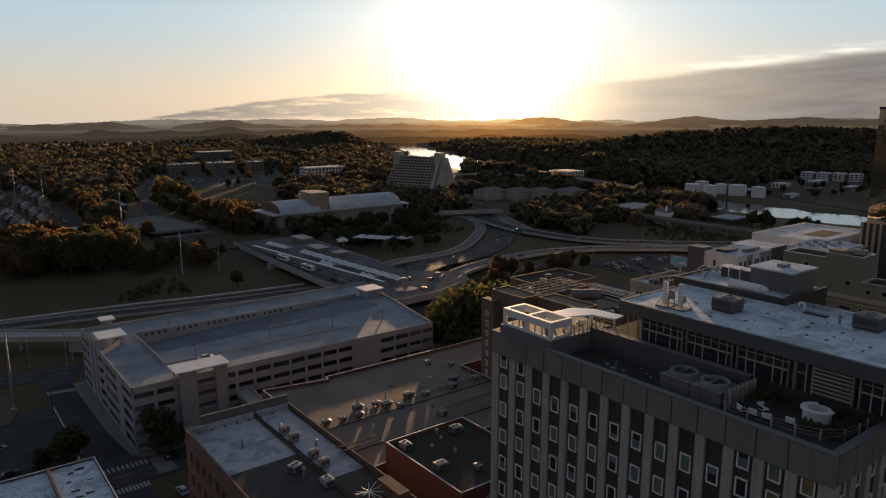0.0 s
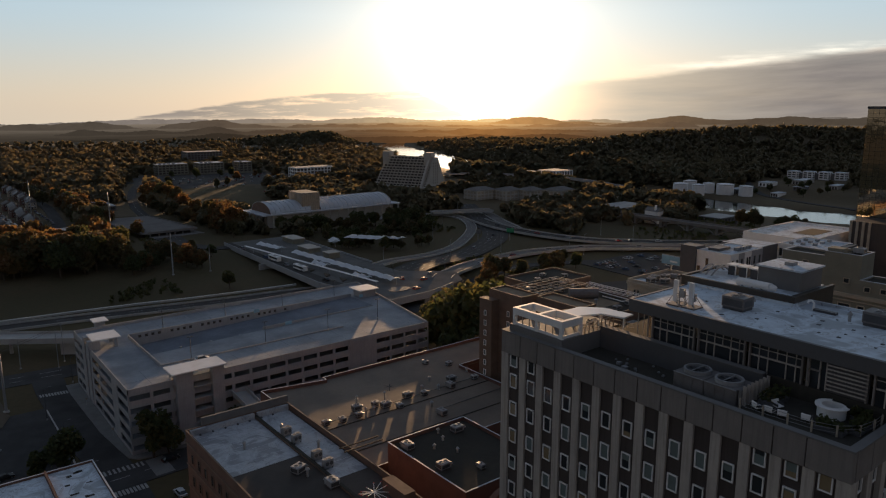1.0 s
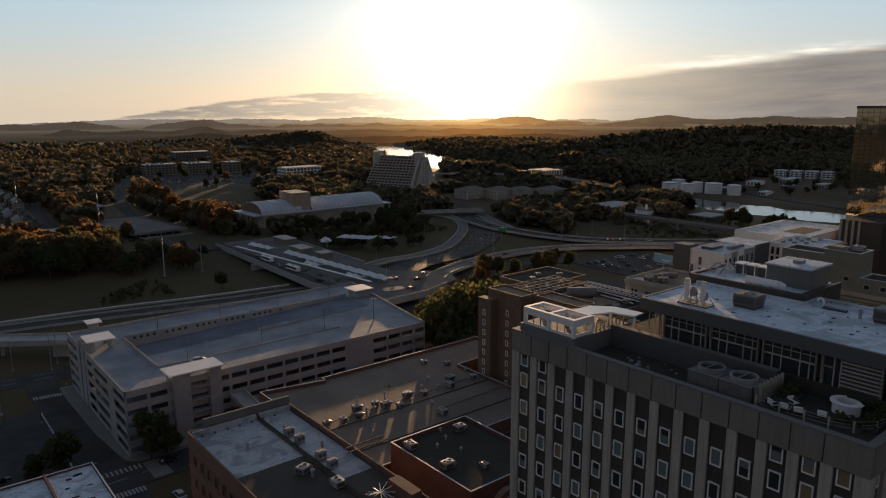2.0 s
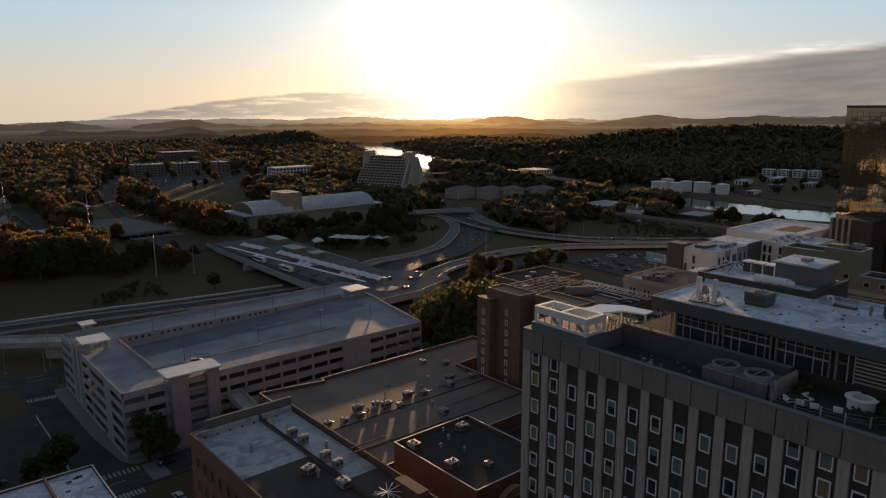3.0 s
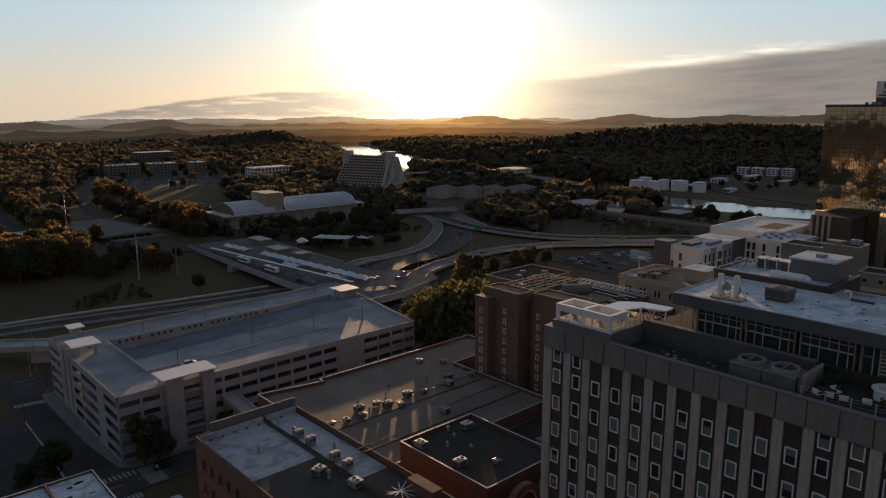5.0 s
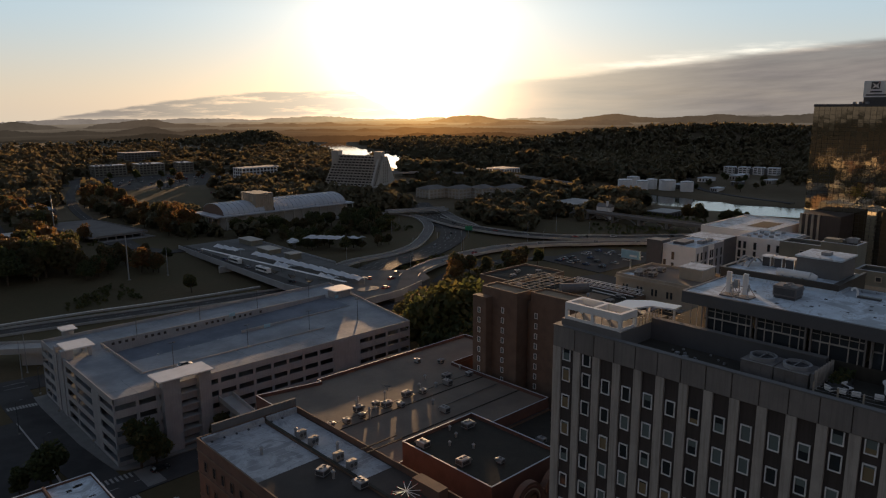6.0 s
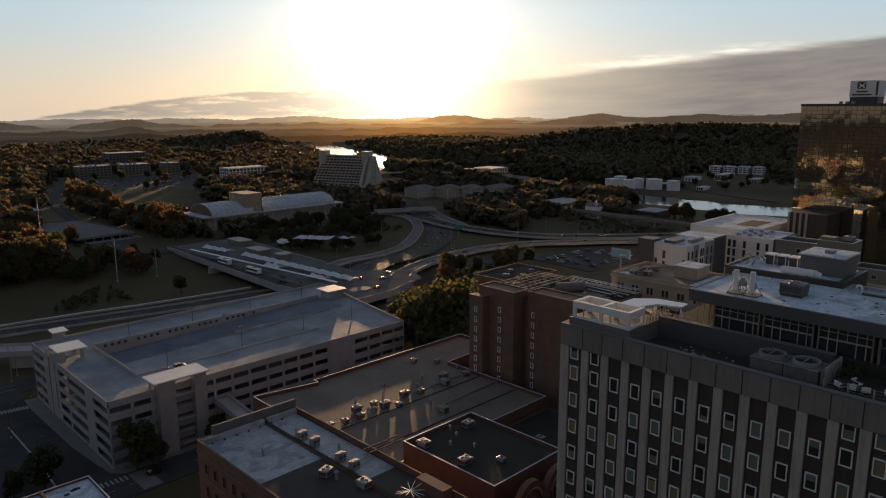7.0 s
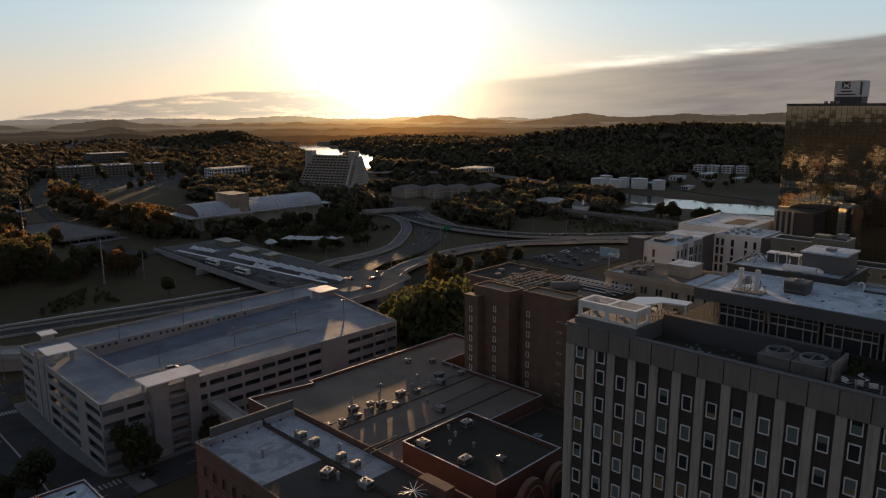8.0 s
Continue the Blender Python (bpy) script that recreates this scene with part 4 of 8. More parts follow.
    pbox("rear_roof", M["white_roof"], t, 77.8, 81.0, 23.2, 41.8, pz + 0.002, pz + 0.052)
    pbox("roof_edge", M["fascia"], t, px, px + 0.4, 23.0, py, pz - 1.25, pz + 0.14)
    pbox("roof_edge", M["fascia"], t, px + 0.4, 77.8, py - 0.2, py + 0.1, pz - 1.25, pz + 0.14)
    pbox("roof_edge", M["white_roof"], t, 81.0, 81.3, 23.0, 41.8, pz - 1.0, pz + 0.4)
    pbox("roof_curb", M["white_roof"], t, 77.6, 77.9, 41.8, py - 0.2, pz + 0.05, pz + 0.4)
    pbox("roof_curb", M["white_roof"], t, 77.9, 81.0, 41.55, 41.8, pz + 0.06, pz + 0.4)
    for x, y in ((70.2, 42.0), (71.1, 41.5), (70.5, 38.4), (70.5, 35.8), (72.0, 33.9), (70.5, 33.9), (74.0, 34.0), (72.7, 32.4), (69.9, 30.4), (71.5, 30.4), (74.6, 42.0), (68.8, 45.2), (72.4, 49.2), (75.8, 38.9), (74.9, 37.4), (73.2, 37.0), (76.4, 36.6)):
        w = 0.12 + 0.1 * math.sin(x * 7 + y * 3) ** 2 - 0.05
        pbox("roof_drain", M["metal_dark"], t, x - w, x + w, y - w, y + w, pz + 0.05, pz + 0.12)
    pbox("roof_hatch", M["metal_dark"], t, 77.9, 78.5, 37.4, 39.8, pz + 0.05, pz + 0.3)
    pbox("interior_wall", M["tan_wall"], t, 71.2, 71.5, 23.5, py - 0.4, 61.6, pz - 1.25)
    pbox("interior_wall", M["tan_wall"], t, px + 0.8, 71.2, 35.5, 35.7, 61.6, pz - 1.25)
    zb, zm, zt, z1 = 61.6, 63.2, 64.0, pz - 1.25
    for k in range(6):
        y = 52.4 - k * 5.8
        for s in (-0.36, 0.2):
            pbox("column", M["panel"], t, px + 0.2, px + 0.6, y + s, y + s + 0.16, zb, z1)
        if k == 3:      # door bay and louvres
            pbox("door_frame", M["panel"], t, px + 0.3, px + 0.5, 33.6, 34.7, 63.3, 63.45)
            for yy in (34.6, 33.6, 33.0):
                pbox("mullion", M["pier"], t, px + 0.3, px + 0.5, yy, yy + 0.1, zb, z1)
            pbox("glazing", M["glass"], t, px + 0.5, px + 0.53, 33.0, 34.6, zb, z1)
            for j in range(7):
                pbox("louvre", M["pier"], t, px + 0.15, px + 0.3, 29.4, 33.0, 61.9 + j * 0.38, 62.01 + j * 0.38)
            pbox("louvre_backing", M["metal_dark"], t, px + 0.4, px + 0.45, 29.3, 33.0, zb, z1)
            continue
        for j in range(1, 6):
            yy = y - 0.28 - j * 0.92
            pbox("mullion", M["pier"], t, px + 0.36, px + 0.48, yy - 0.03, yy + 0.03, zm, z1)
            if j % 3:
                pbox("mullion", M["pier"], t, px + 0.36, px + 0.48, yy - 0.05, yy + 0.05, zb, zm - 0.08)
        pbox("transom", M["pier"], t, px + 0.34, px + 0.5, y - 5.4, y - 0.36, zm - 0.08, zm + 0.06)
        pbox("transom", M["pier"], t, px + 0.36, px + 0.48, y - 5.4, y - 0.36, zt - 0.03, zt + 0.03)
        pbox("glazing", M["glass"], t, px + 0.5, px + 0.53, y - 5.4, y - 0.36, zb, z1)
    for yy in (53.4, 54.2):
        pbox("mullion", M["pier"], t, px + 0.36, px + 0.48, yy - 0.04, yy + 0.04, zb, z1)
    # second tier behind
    pbox("upper_storey", M["bronze"], t, 77.9, 87.5, 41.82, 56.2, 61.6, 66.6, label="dark bronze upper plant storey")
    pbox("upper_roof", M["white_roof"], t, 78.2, 87.4, 42.9, 55.9, 66.6, 66.66)
    for b in ((77.8, 78.2, 41.75, 56.3), (78.2, 87.5, 55.9, 56.3), (78.2, 87.5, 41.75, 42.1)):
        pbox("coping", M["bronze"], t, *b, 66.6, 66.9)
    pbox("lift_house", M["grey_wall"], t, 81.2, 86.5, 42.9, 48.0, 66.66, 69.0, label="grey lift house with a white roof")
    pbox("lift_house_roof", M["white_roof"], t, 81.0, 86.7, 42.7, 48.2, 69.0, 69.2)
    pbox("vent", M["metal_grey"], t, 83.0, 84.2, 44.8, 45.8, 69.2, 69.6)
    return t


build_tower()


# ---- downtown blocks ----
def parapet(t, x0, x1, y0, y1, z0, z1, mat, w=0.35, cap=None):
    for b in ((x0, x1, y0, y0 + w), (x0, x1, y1 - w, y1), (x0, x0 + w, y0 + w, y1 - w), (x1 - w, x1, y0 + w, y1 - w)):
        pbox("parapet", mat, t, *b, z0, z1)
        if cap:
            pbox("coping", cap, t, b[0] - 0.03, b[1] + 0.03, b[2] - 0.03, b[3] + 0.03, z1, z1 + 0.08)


def flat_block(name, label, category, x0, x1, y0, y1, top, wall, roof, low=-4.2, rim=0.7, cap="stone_grey"):
    """A flat-roofed block with a parapet."""
    t = thing(name, ((x0 + x1) / 2, (y0 + y1) / 2, low), label, category)
    pbox("wall", M[wall], t, x0, x1, y0, y1, low, top - rim - 0.1)
    pbox("roof", M[roof], t, x0 + 0.3, x1 - 0.3, y0 + 0.3, y1 - 0.3, top - rim - 0.1, top - rim)
    parapet(t, x0, x1, y0, y1, top - rim - 0.1, top, M[wall], 0.22, M[cap])
    return t


WINDOW_SETS = {}


def facade_windows(t, axis, at, spots, w, h, frame="white_paint", pane="glass", proud=0.06):
    """Windows on a wall: axis 'x' for a wall facing -x, 'y' for one facing -y. spots: (along, z) of each middle."""
    key = (w, h, frame, pane)
    if key not in WINDOW_SETS:
        WINDOW_SETS[key] = (ring_mesh("window", w, h, min(0.14, w * 0.12), 0.16, M[frame]), box_mesh("pane", (-0.05, 0.06, -w / 2 + 0.1, w / 2 - 0.1, -h / 2 + 0.1, h / 2 - 0.1), M[pane]))
    fr, pa = WINDOW_SETS[key]
    for a, z in spots:
        ob = piece("window", fr, (at + proud, a, z) if axis == "x" else (a, at + proud, z), t, 0 if axis == "x" else 90)
        p = new("pane", pa)
        p.parent = ob


def brick_corner():
    t = flat_block("brick_building", "brown brick corner building with a patched white and black roof", "building", 39.4, 60.8, 78.0, 136.4, 27.0, "brick_brown", "patchy_roof", rim=1.1, cap="brick_dark")
    z = 25.9
    # two white membrane fields with a low wall between, and the raised screen along the far edge
    bm = bmesh.new()
    prism(bm, ((40.0, 115.6), (52.95, 115.8), (53.0, 135.6), (40.0, 135.6)), z, z + 0.05)
    part("white_membrane", bm, M["old_membrane"], t, "stained white roof membrane")
    bm = bmesh.new()
    prism(bm, ((54.0, 104.2), (60.2, 104.2), (60.2, 135.6), (54.0, 135.6)), z, z + 0.05)
    part("white_membrane", bm, M["old_membrane"], t)
    for k in range(9):
        pbox("seam", M["vault"], t, 40.2, 52.9, 117.4 + k * 2.0, 117.48 + k * 2.0, z + 0.05, z + 0.062)
        pbox("seam", M["vault"], t, 54.1, 60.1, 106.4 + k * 3.2, 106.48 + k * 3.2, z + 0.05, z + 0.062)
    pbox("fire_wall", M["brick_dark"], t, 53.1, 53.5, 78.5, 136.0, z, 26.4)
    pbox("fire_wall_cap", M["dark_roof"], t, 53.0, 53.6, 78.5, 136.0, 26.4, 26.48)
    pbox("screen_wall", M["grey_wall"], t, 42.6, 60.9, 136.42, 136.9, 24.0, 28.6, label="grey corrugated screen wall")
    for k in range(26):
        x = 42.8 + k * 0.7
        pbox("corrugation", M["grey_wall"], t, x, x + 0.3, 136.36, 136.42, 27.4, 28.55)
    pbox("cant_strip", M["old_membrane"], t, 40.0, 53.0, 135.3, 136.0, z, 27.0)
    pbox("cant_strip", M["old_membrane"], t, 53.6, 60.4, 135.3, 136.0, z, 27.0)
    for k in range(7):
        pbox("cleat", M["metal_dark"], t, 41.5 + k * 2.5, 41.8 + k * 2.5, 134.6, 135.0, z + 0.05, z + 0.3)
    # brick bands and tall arched windows on the street face
    for zz in (24.6, 20.2, 15.6):
        pbox("string_course", M["brick_dark"], t, 39.22, 39.4, 78.0, 136.4, zz, zz + 0.35)
    facade_windows(t, "x", 39.4, [(133 - k * 3.4, zz) for k in range(16) for zz in (22.4, 17.8, 13.2, 8.6)], 1.3, 2.3, "brick_dark", "glass", -0.02)
    pbox("stair_house", M["brick_brown"], t, 58.2, 60.3, 90.0, 96.4, z, 27.9)
    # wooden sleepers across the roof edge
    for k in range(2):
        pbox("sleeper", M["bark"], t, 58.4, 66.6, 108.8 + k * 1.7, 109.1 + k * 1.7, 26.05 if k < 0 else 27.42, 27.6)
    return t


brick_corner()


def long_hall():
    t = thing("flat_roofed_hall", (103, 140, -4.2), "long low brick hall with a tan gravel roof", "building")
    pts = ((67.6, 116.0), (118.8, 116.0), (118.8, 150.0), (138.9, 150.6), (138.9, 165.1), (84.4, 165.1), (84.4, 163.2), (67.6, 166.6))
    bm = bmesh.new()
    prism(bm, pts, -4.2, 17.1)
    part("wall", bm, M["brick_red"], t)
    bm = bmesh.new()
    prism(bm, [(x * 0.994 + 0.006 * 103, y * 0.994 + 0.006 * 140) for x, y in pts], 17.1, 17.2)
    part("roof", bm, M["tan_roof"], t, "tan gravel roof with dark damp patches")
    for i in range(len(pts)):
        a, b = Vector(pts[i]), Vector(pts[(i + 1) % len(pts)])
        d = (b - a).normalized()
        n = Vector((-d.y, d.x)) * 0.35
        bm = bmesh.new()
        prism(bm, [tuple(v) for v in (a, b, b + n, a + n)], 17.1, 18.0)
        part("parapet", bm, M["brick_red"], t)
        bm = bmesh.new()
        prism(bm, [tuple(v) for v in (a - n * 0.1, b - n * 0.1, b + n * 0.6, a + n * 0.6)], 18.0, 18.08)
        part("coping", bm, M["vault"], t)
    # dark lower roof section towards the street
    bm = bmesh.new()
    prism(bm, ((68.2, 116.6), (118.0, 116.6), (118.0, 137.6), (68.2, 137.6)), 17.2, 17.24)
    part("gravel_field", bm, M["tan_roof"], t, "worn tan gravel roof field")
    for y in (137.6, 125.0):
        pbox("roof_seam", M["dark_roof"], t, 68.2, 118.4, y, y + 0.25, 17.2, 17.4)
    # pipes across the roof
    for y0, x0, x1 in ((140.9, 70, 116), (131.0, 98, 117)):
        bm = bmesh.new()
        tube(bm, (x0, y0, 17.45), (x1, y0 + 0.6, 17.45), 0.09, 0.09, 6)
        part("pipe", bm, M["metal_dark"], t)
    # lower dark back roof behind the hall
    return t


long_hall()
back = flat_block("back_annex", "low dark annex roof between the hall and the tower", "building", 91.2, 118.6, 74.0, 115.6, 15.5, "brick_dark", "dark_roof", rim=0.6, cap="metal_dark")


def theatre_house():
    t = flat_block("theatre", "red brick theatre with a black flat roof and round arched front", "building", 71.6, 91.0, 91.0, 115.0, 23.0, "brick_red", "dark_roof", rim=0.7, cap="vault")
    # arched front gable, facing the street
    pbox("front_wall", M["brick_brown"], t, 71.6, 91.0, 86.4, 87.4, -4.2, 21.2)
    pbox("vestibule", M["brick_brown"], t, 71.62, 90.98, 87.4, 90.98, -4.2, 18.6)
    pbox("vestibule_roof", M["patchy_roof"], t, 71.9, 90.7, 87.4, 90.95, 18.6, 18.66)
    for cx in (76.4, 84.2):
        for r0, r1, dep, mat in ((2.0, 2.35, 0.3, "brick_red"), (2.35, 2.7, 0.2, "tan_wall"), (2.7, 3.2, 0.28, "brick_red"), (3.2, 3.7, 0.12, "brick_brown")):
            bm = bmesh.new()
            ring(bm, cx, 20.2, 86.4 - dep, 87.5, r0, r1, 18, 0, math.pi, "xz")
            part("arch_ring", bm, M[mat], t)
        bm = bmesh.new()
        c = [(cx + 2.2 * math.cos(math.pi * k / 18), 20.2 + 2.2 * math.sin(math.pi * k / 18)) for k in range(19)]
        lo = [bm.verts.new((x, 86.6, z)) for x, z in c]
        hi = [bm.verts.new((x, 87.45, z)) for x, z in c]
        bm.faces.new(lo), bm.faces.new(hi[::-1])
        for k in range(18):
            bm.faces.new((lo[k + 1], lo[k], hi[k], hi[k + 1]))
        part("tympanum", bm, M["brick_dark"], t)
        pbox("arch_window", M["glass"], t, cx - 1.5, cx + 1.5, 86.3, 86.42, 12.0, 20.4)
        for s in (-2.6, 2.2):
            pbox("pilaster", M["brick_red"], t, cx + s, cx + s + 0.5, 86.0, 86.4, -4.2, 20.2)
    return t


theatre_house()


def brown_block():
    t = thing("brown_tower_block", (138, 130, -4.2), "dark brown brick block of twin towers with a cluttered rooftop", "building")
    wall, dark = M["brick_dark"], M["dark_roof"]
    pbox("body", wall, t, 128.0, 149.4, 109.0, 142.0, -4.2, 38.6)
    pbox("roof", dark, t, 128.0, 149.0, 109.4, 141.6, 38.6, 38.7)
    pbox("low_step", wall, t, 119.6, 122.0, 138.0, 142.7, -4.2, 38.6)
    pbox("step_coping", M["brick_dark"], t, 119.5, 122.0, 137.9, 142.8, 38.6, 38.75)
    for x0, x1, y0, y1, top in ((122.0, 128.0, 129.4, 141.6, 40.5), (125.4, 131.4, 113.4, 127.6, 40.7)):
        pbox("stair_tower", wall, t, x0, x1, y0, y1, -4.2, top)
        pbox("tower_roof", M["gravel"], t, x0 + 0.35, x1 - 0.3, y0 + 0.35, y1 - 0.35, top, top + 0.06)
        parapet(t, x0, x1, y0, y1, top, top + 0.45, wall, 0.3, M["brick_dark"])
    pbox("low_wing", wall, t, 123.6, 128.0, 105.0, 113.4, -4.2, 35.6)
    pbox("wing_coping", M["tan_wall"], t, 123.5, 128.0, 104.9, 113.4, 35.6, 35.75)
    pbox("recess_wall", wall, t, 126.4, 128.0, 127.6, 129.4, -4.2, 38.2)
    facade_windows(t, "x", 122.0, [(y, 35.6 - k * 2.72) for y in (139.8, 134.2) for k in range(13)], 0.95, 1.5, "white_paint", "glass_pale", 0.02)
    facade_windows(t, "x", 119.6, [(140.4, 35.0 - k * 2.72) for k in range(13)], 0.95, 1.5, "white_paint", "glass_pale", 0.02)
    facade_windows(t, "x", 125.4, [(y, 35.2 - k * 2.72) for y in (125.8,) for k in range(13)], 0.95, 1.5, "white_paint", "glass_pale", 0.02)
    facade_windows(t, "x", 125.4, [(y, 35.2 - k * 2.72) for y in (116.0,) for k in range(13)], 1.5, 0.5, "tan_wall", "glass", 0.02)
    parapet(t, 128.0, 149.4, 109.0, 142.0, 38.7, 39.4, wall, 0.35, M["brick_dark"])
    pbox("gravel_field", M["gravel"], t, 131.8, 144.0, 116.0, 131.0, 38.7, 38.74, label="tan gravel roof patch")
    pbox("rear_roof", wall, t, 131.0, 149.4, 92.0, 109.0, -4.2, 36.6)
    pbox("rear_deck", dark, t, 131.3, 149.0, 92.4, 108.9, 36.6, 36.7)
    # dark tank on its side
    bm = bmesh.new()
    tube(bm, (137.0, 127.2, 40.1), (143.0, 122.6, 40.1), 1.4, 1.4, 14)
    part("tank", bm, M["casing"], t)
    return t


brown_block()


def steel_grid(name, x0, x1, y0, y1, z, nx, ny, label):
    """A raised grid of steel rails on short legs, on a roof."""
    t = thing(name, ((x0 + x1) / 2, (y0 + y1) / 2, z), label, "steel frame")
    for k in range(nx):
        x = x0 + (x1 - x0) * k / (nx - 1)
        pbox("rail", M["tan_wall"], t, x - 0.08, x + 0.08, y0, y1, z + 1.5, z + 1.66)
        for y in (y0 + 0.3, (y0 + y1) / 2, y1 - 0.3):
            pbox("leg", M["metal_dark"], t, x - 0.07, x + 0.07, y - 0.07, y + 0.07, z, z + 1.5)
    for k in range(ny):
        y = y0 + (y1 - y0) * k / (ny - 1)
        pbox("cross_rail", M["tan_wall"], t, x0, x1, y - 0.08, y + 0.08, z + 1.66, z + 1.82)
    return t


steel_grid("roof_steel_grid", 129.5, 148.0, 130.5, 141.4, 38.7, 9, 6, "rusty steel dunnage grid on short legs on the roof")


def truss(t, p, q, high, wide, n, mat):
    """An open lattice beam between two places."""
    p, q = Vector(p), Vector(q)
    d = (q - p).normalized()
    s = Vector((-d.y, d.x, 0)).normalized() * (wide / 2)
    up = Vector((0, 0, high))
    for o in (s, -s, s + up, -s + up):
        bm = bmesh.new()
        tube(bm, p + o, q + o, 0.09, 0.09, 5)
        part("chord", bm, mat, t)
    bm = bmesh.new()
    for k in range(n):
        a, b = p.lerp(q, k / n), p.lerp(q, (k + 1) / n)
        tube(bm, a + s, b + s + up, 0.06, 0.06, 4)
        tube(bm, a - s, b - s + up, 0.06, 0.06, 4)
        tube(bm, a + s + up, b - s + up, 0.05, 0.05, 4)
        tube(bm, b + s, b - s, 0.05, 0.05, 4)
    part("lacing", bm, mat, t)


tr = thing("roof_truss", (148.5, 120, 39.5), "pale painted lattice truss lying along the roof edge", "truss")
truss(tr, (148.6, 130.8, 39.55), (148.6, 109.6, 39.55), 1.1, 1.3, 14, M["white_paint"])

low_b = flat_block("low_dark_roof_building", "low building with a black roof and tan edge", "building", 185.0, 212.5, 183.0, 203.0, 23.3, "brick_dark", "dark_roof", rim=0.6, cap="tan_wall")


def tan_building():
    t = flat_block("tan_building", "tan stone building with pale roof and small windows", "building", 150.0, 168.0, 80.0, 118.6, 43.8, "tan_wall", "tan_roof", rim=0.6, cap="tan_wall")
    pbox("roof_house", M["tan_wall"], t, 158.5, 165.5, 98.6, 105.0, 43.2, 46.2)
    pbox("house_roof", M["white_roof"], t, 158.3, 165.7, 98.4, 105.2, 46.2, 46.4)
    facade_windows(t, "x", 150.0, [(115.6 - k * 4.3 + d, 40.4 - j * 3.8) for k in range(8) for d in (-0.55, 0.55) for j in range(3)], 0.85, 2.0, "tan_wall", "glass", -0.02)
    pbox("cornice", M["tan_wall"], t, 149.6, 150.0, 79.8, 118.8, 42.6, 43.2)
    pbox("white_field", M["white_roof"], t, 150.4, 167.6, 80.4, 97.5, 43.2, 43.26, label="white roof membrane")
    pbox("white_field", M["white_roof"], t, 150.4, 155.0, 113.0, 118.2, 43.2, 43.26)
    return t


tan_building()


def white_block():
    t = thing("white_apartment_block", (300, 158, -4.2), "modern white apartment block with dark recessed bays", "apartment building")
    w, d = M["white_paint"], M["fascia"]
    pbox("front_wing", w, t, 258.5, 283.0, 151.5, 166.4, -4.2, 30.2)
    pbox("dark_stair", d, t, 257.6, 264.0, 166.4, 173.5, -4.2, 32.0)
    pbox("dark_recess", d, t, 283.0, 298.0, 152.7, 170.0, -4.2, 30.6)
    pbox("rear_wing", w, t, 298.0, 322.0, 132.4, 152.6, -4.2, 30.4)
    pbox("dark_edge", d, t, 299.0, 320.0, 129.6, 132.4, -4.2, 30.9)
    pbox("far_wing", w, t, 322.0, 372.0, 150.0, 182.0, -4.2, 29.0)
    for b, z in (((258.9, 282.7, 151.9, 166.0), 30.2), ((298.4, 321.6, 132.8, 152.2), 30.4), ((322.4, 371.5, 150.4, 181.5), 29.0), ((283.2, 297.8, 153.1, 169.6), 30.6)):
        pbox("roof", M["white_roof"], t, *b, z, z + 0.08)
    pbox("roof_well", M["dark_roof"], t, 338.0, 358.0, 156.0, 166.0, 29.08, 29.12)
    for b, z in (((258.5, 283.0, 151.5, 166.4), 30.2), ((298.0, 322.0, 132.4, 152.6), 30.4), ((322.0, 372.0, 150.0, 182.0), 29.0)):
        parapet(t, *b, z + 0.002, z + 0.6, w, 0.35)
    facade_windows(t, "x", 258.5, [(165.2, 22.6), (165.2, 18.4), (161.6, 26.2), (161.6, 21.6), (161.6, 16.6), (152.5, 23.4), (152.5, 18.6)], 1.2, 3.3, "fascia", "glass", -0.02)
    for xa, xb in ((264.6, 268.8), (274.4, 282.96)):
        pbox("cladding", M["grey_cladding"], t, xa, xb, 151.38, 151.5, -4.2, 30.5, label="grey cladding strip")
    facade_windows(t, "y", 151.5, [(x, 26.6 - j * 4.2) for x in (260.2, 263.4, 271.2, 273.0) for j in range(7)], 1.1, 3.3, "fascia", "glass", -0.02)
    facade_windows(t, "y", 151.38, [(x, 26.6 - j * 4.2) for x in (266.7, 276.6, 280.6) for j in range(7)], 1.1, 3.3, "fascia", "glass", -0.02)
    facade_windows(t, "x", 298.0, [(y, 27.2 - j * 4.0) for y in (151.2, 148.9, 144.4, 138.4, 134.6) for j in range(5)], 1.25, 3.2, "fascia", "glass", -0.02)
    for k in range(5):
        pbox("roof_unit", M["metal_grey"], t, 270 + k * 2.2, 271.6 + k * 2.2, 155.0, 157.0, 30.28, 31.6)
    pbox("rooftop_deck", M["fascia"], t, 263.5, 272.0, 159.5, 164.5, 30.28, 31.4)
    for k in range(9):
        pbox("roof_unit", M["metal_grey"], t, 300.5 + k * 2.2, 302 + k * 2.2, 148 - (k % 3) * 4.0, 149.4 - (k % 3) * 4.0, 30.48, 31.5)
    return t


white_block()


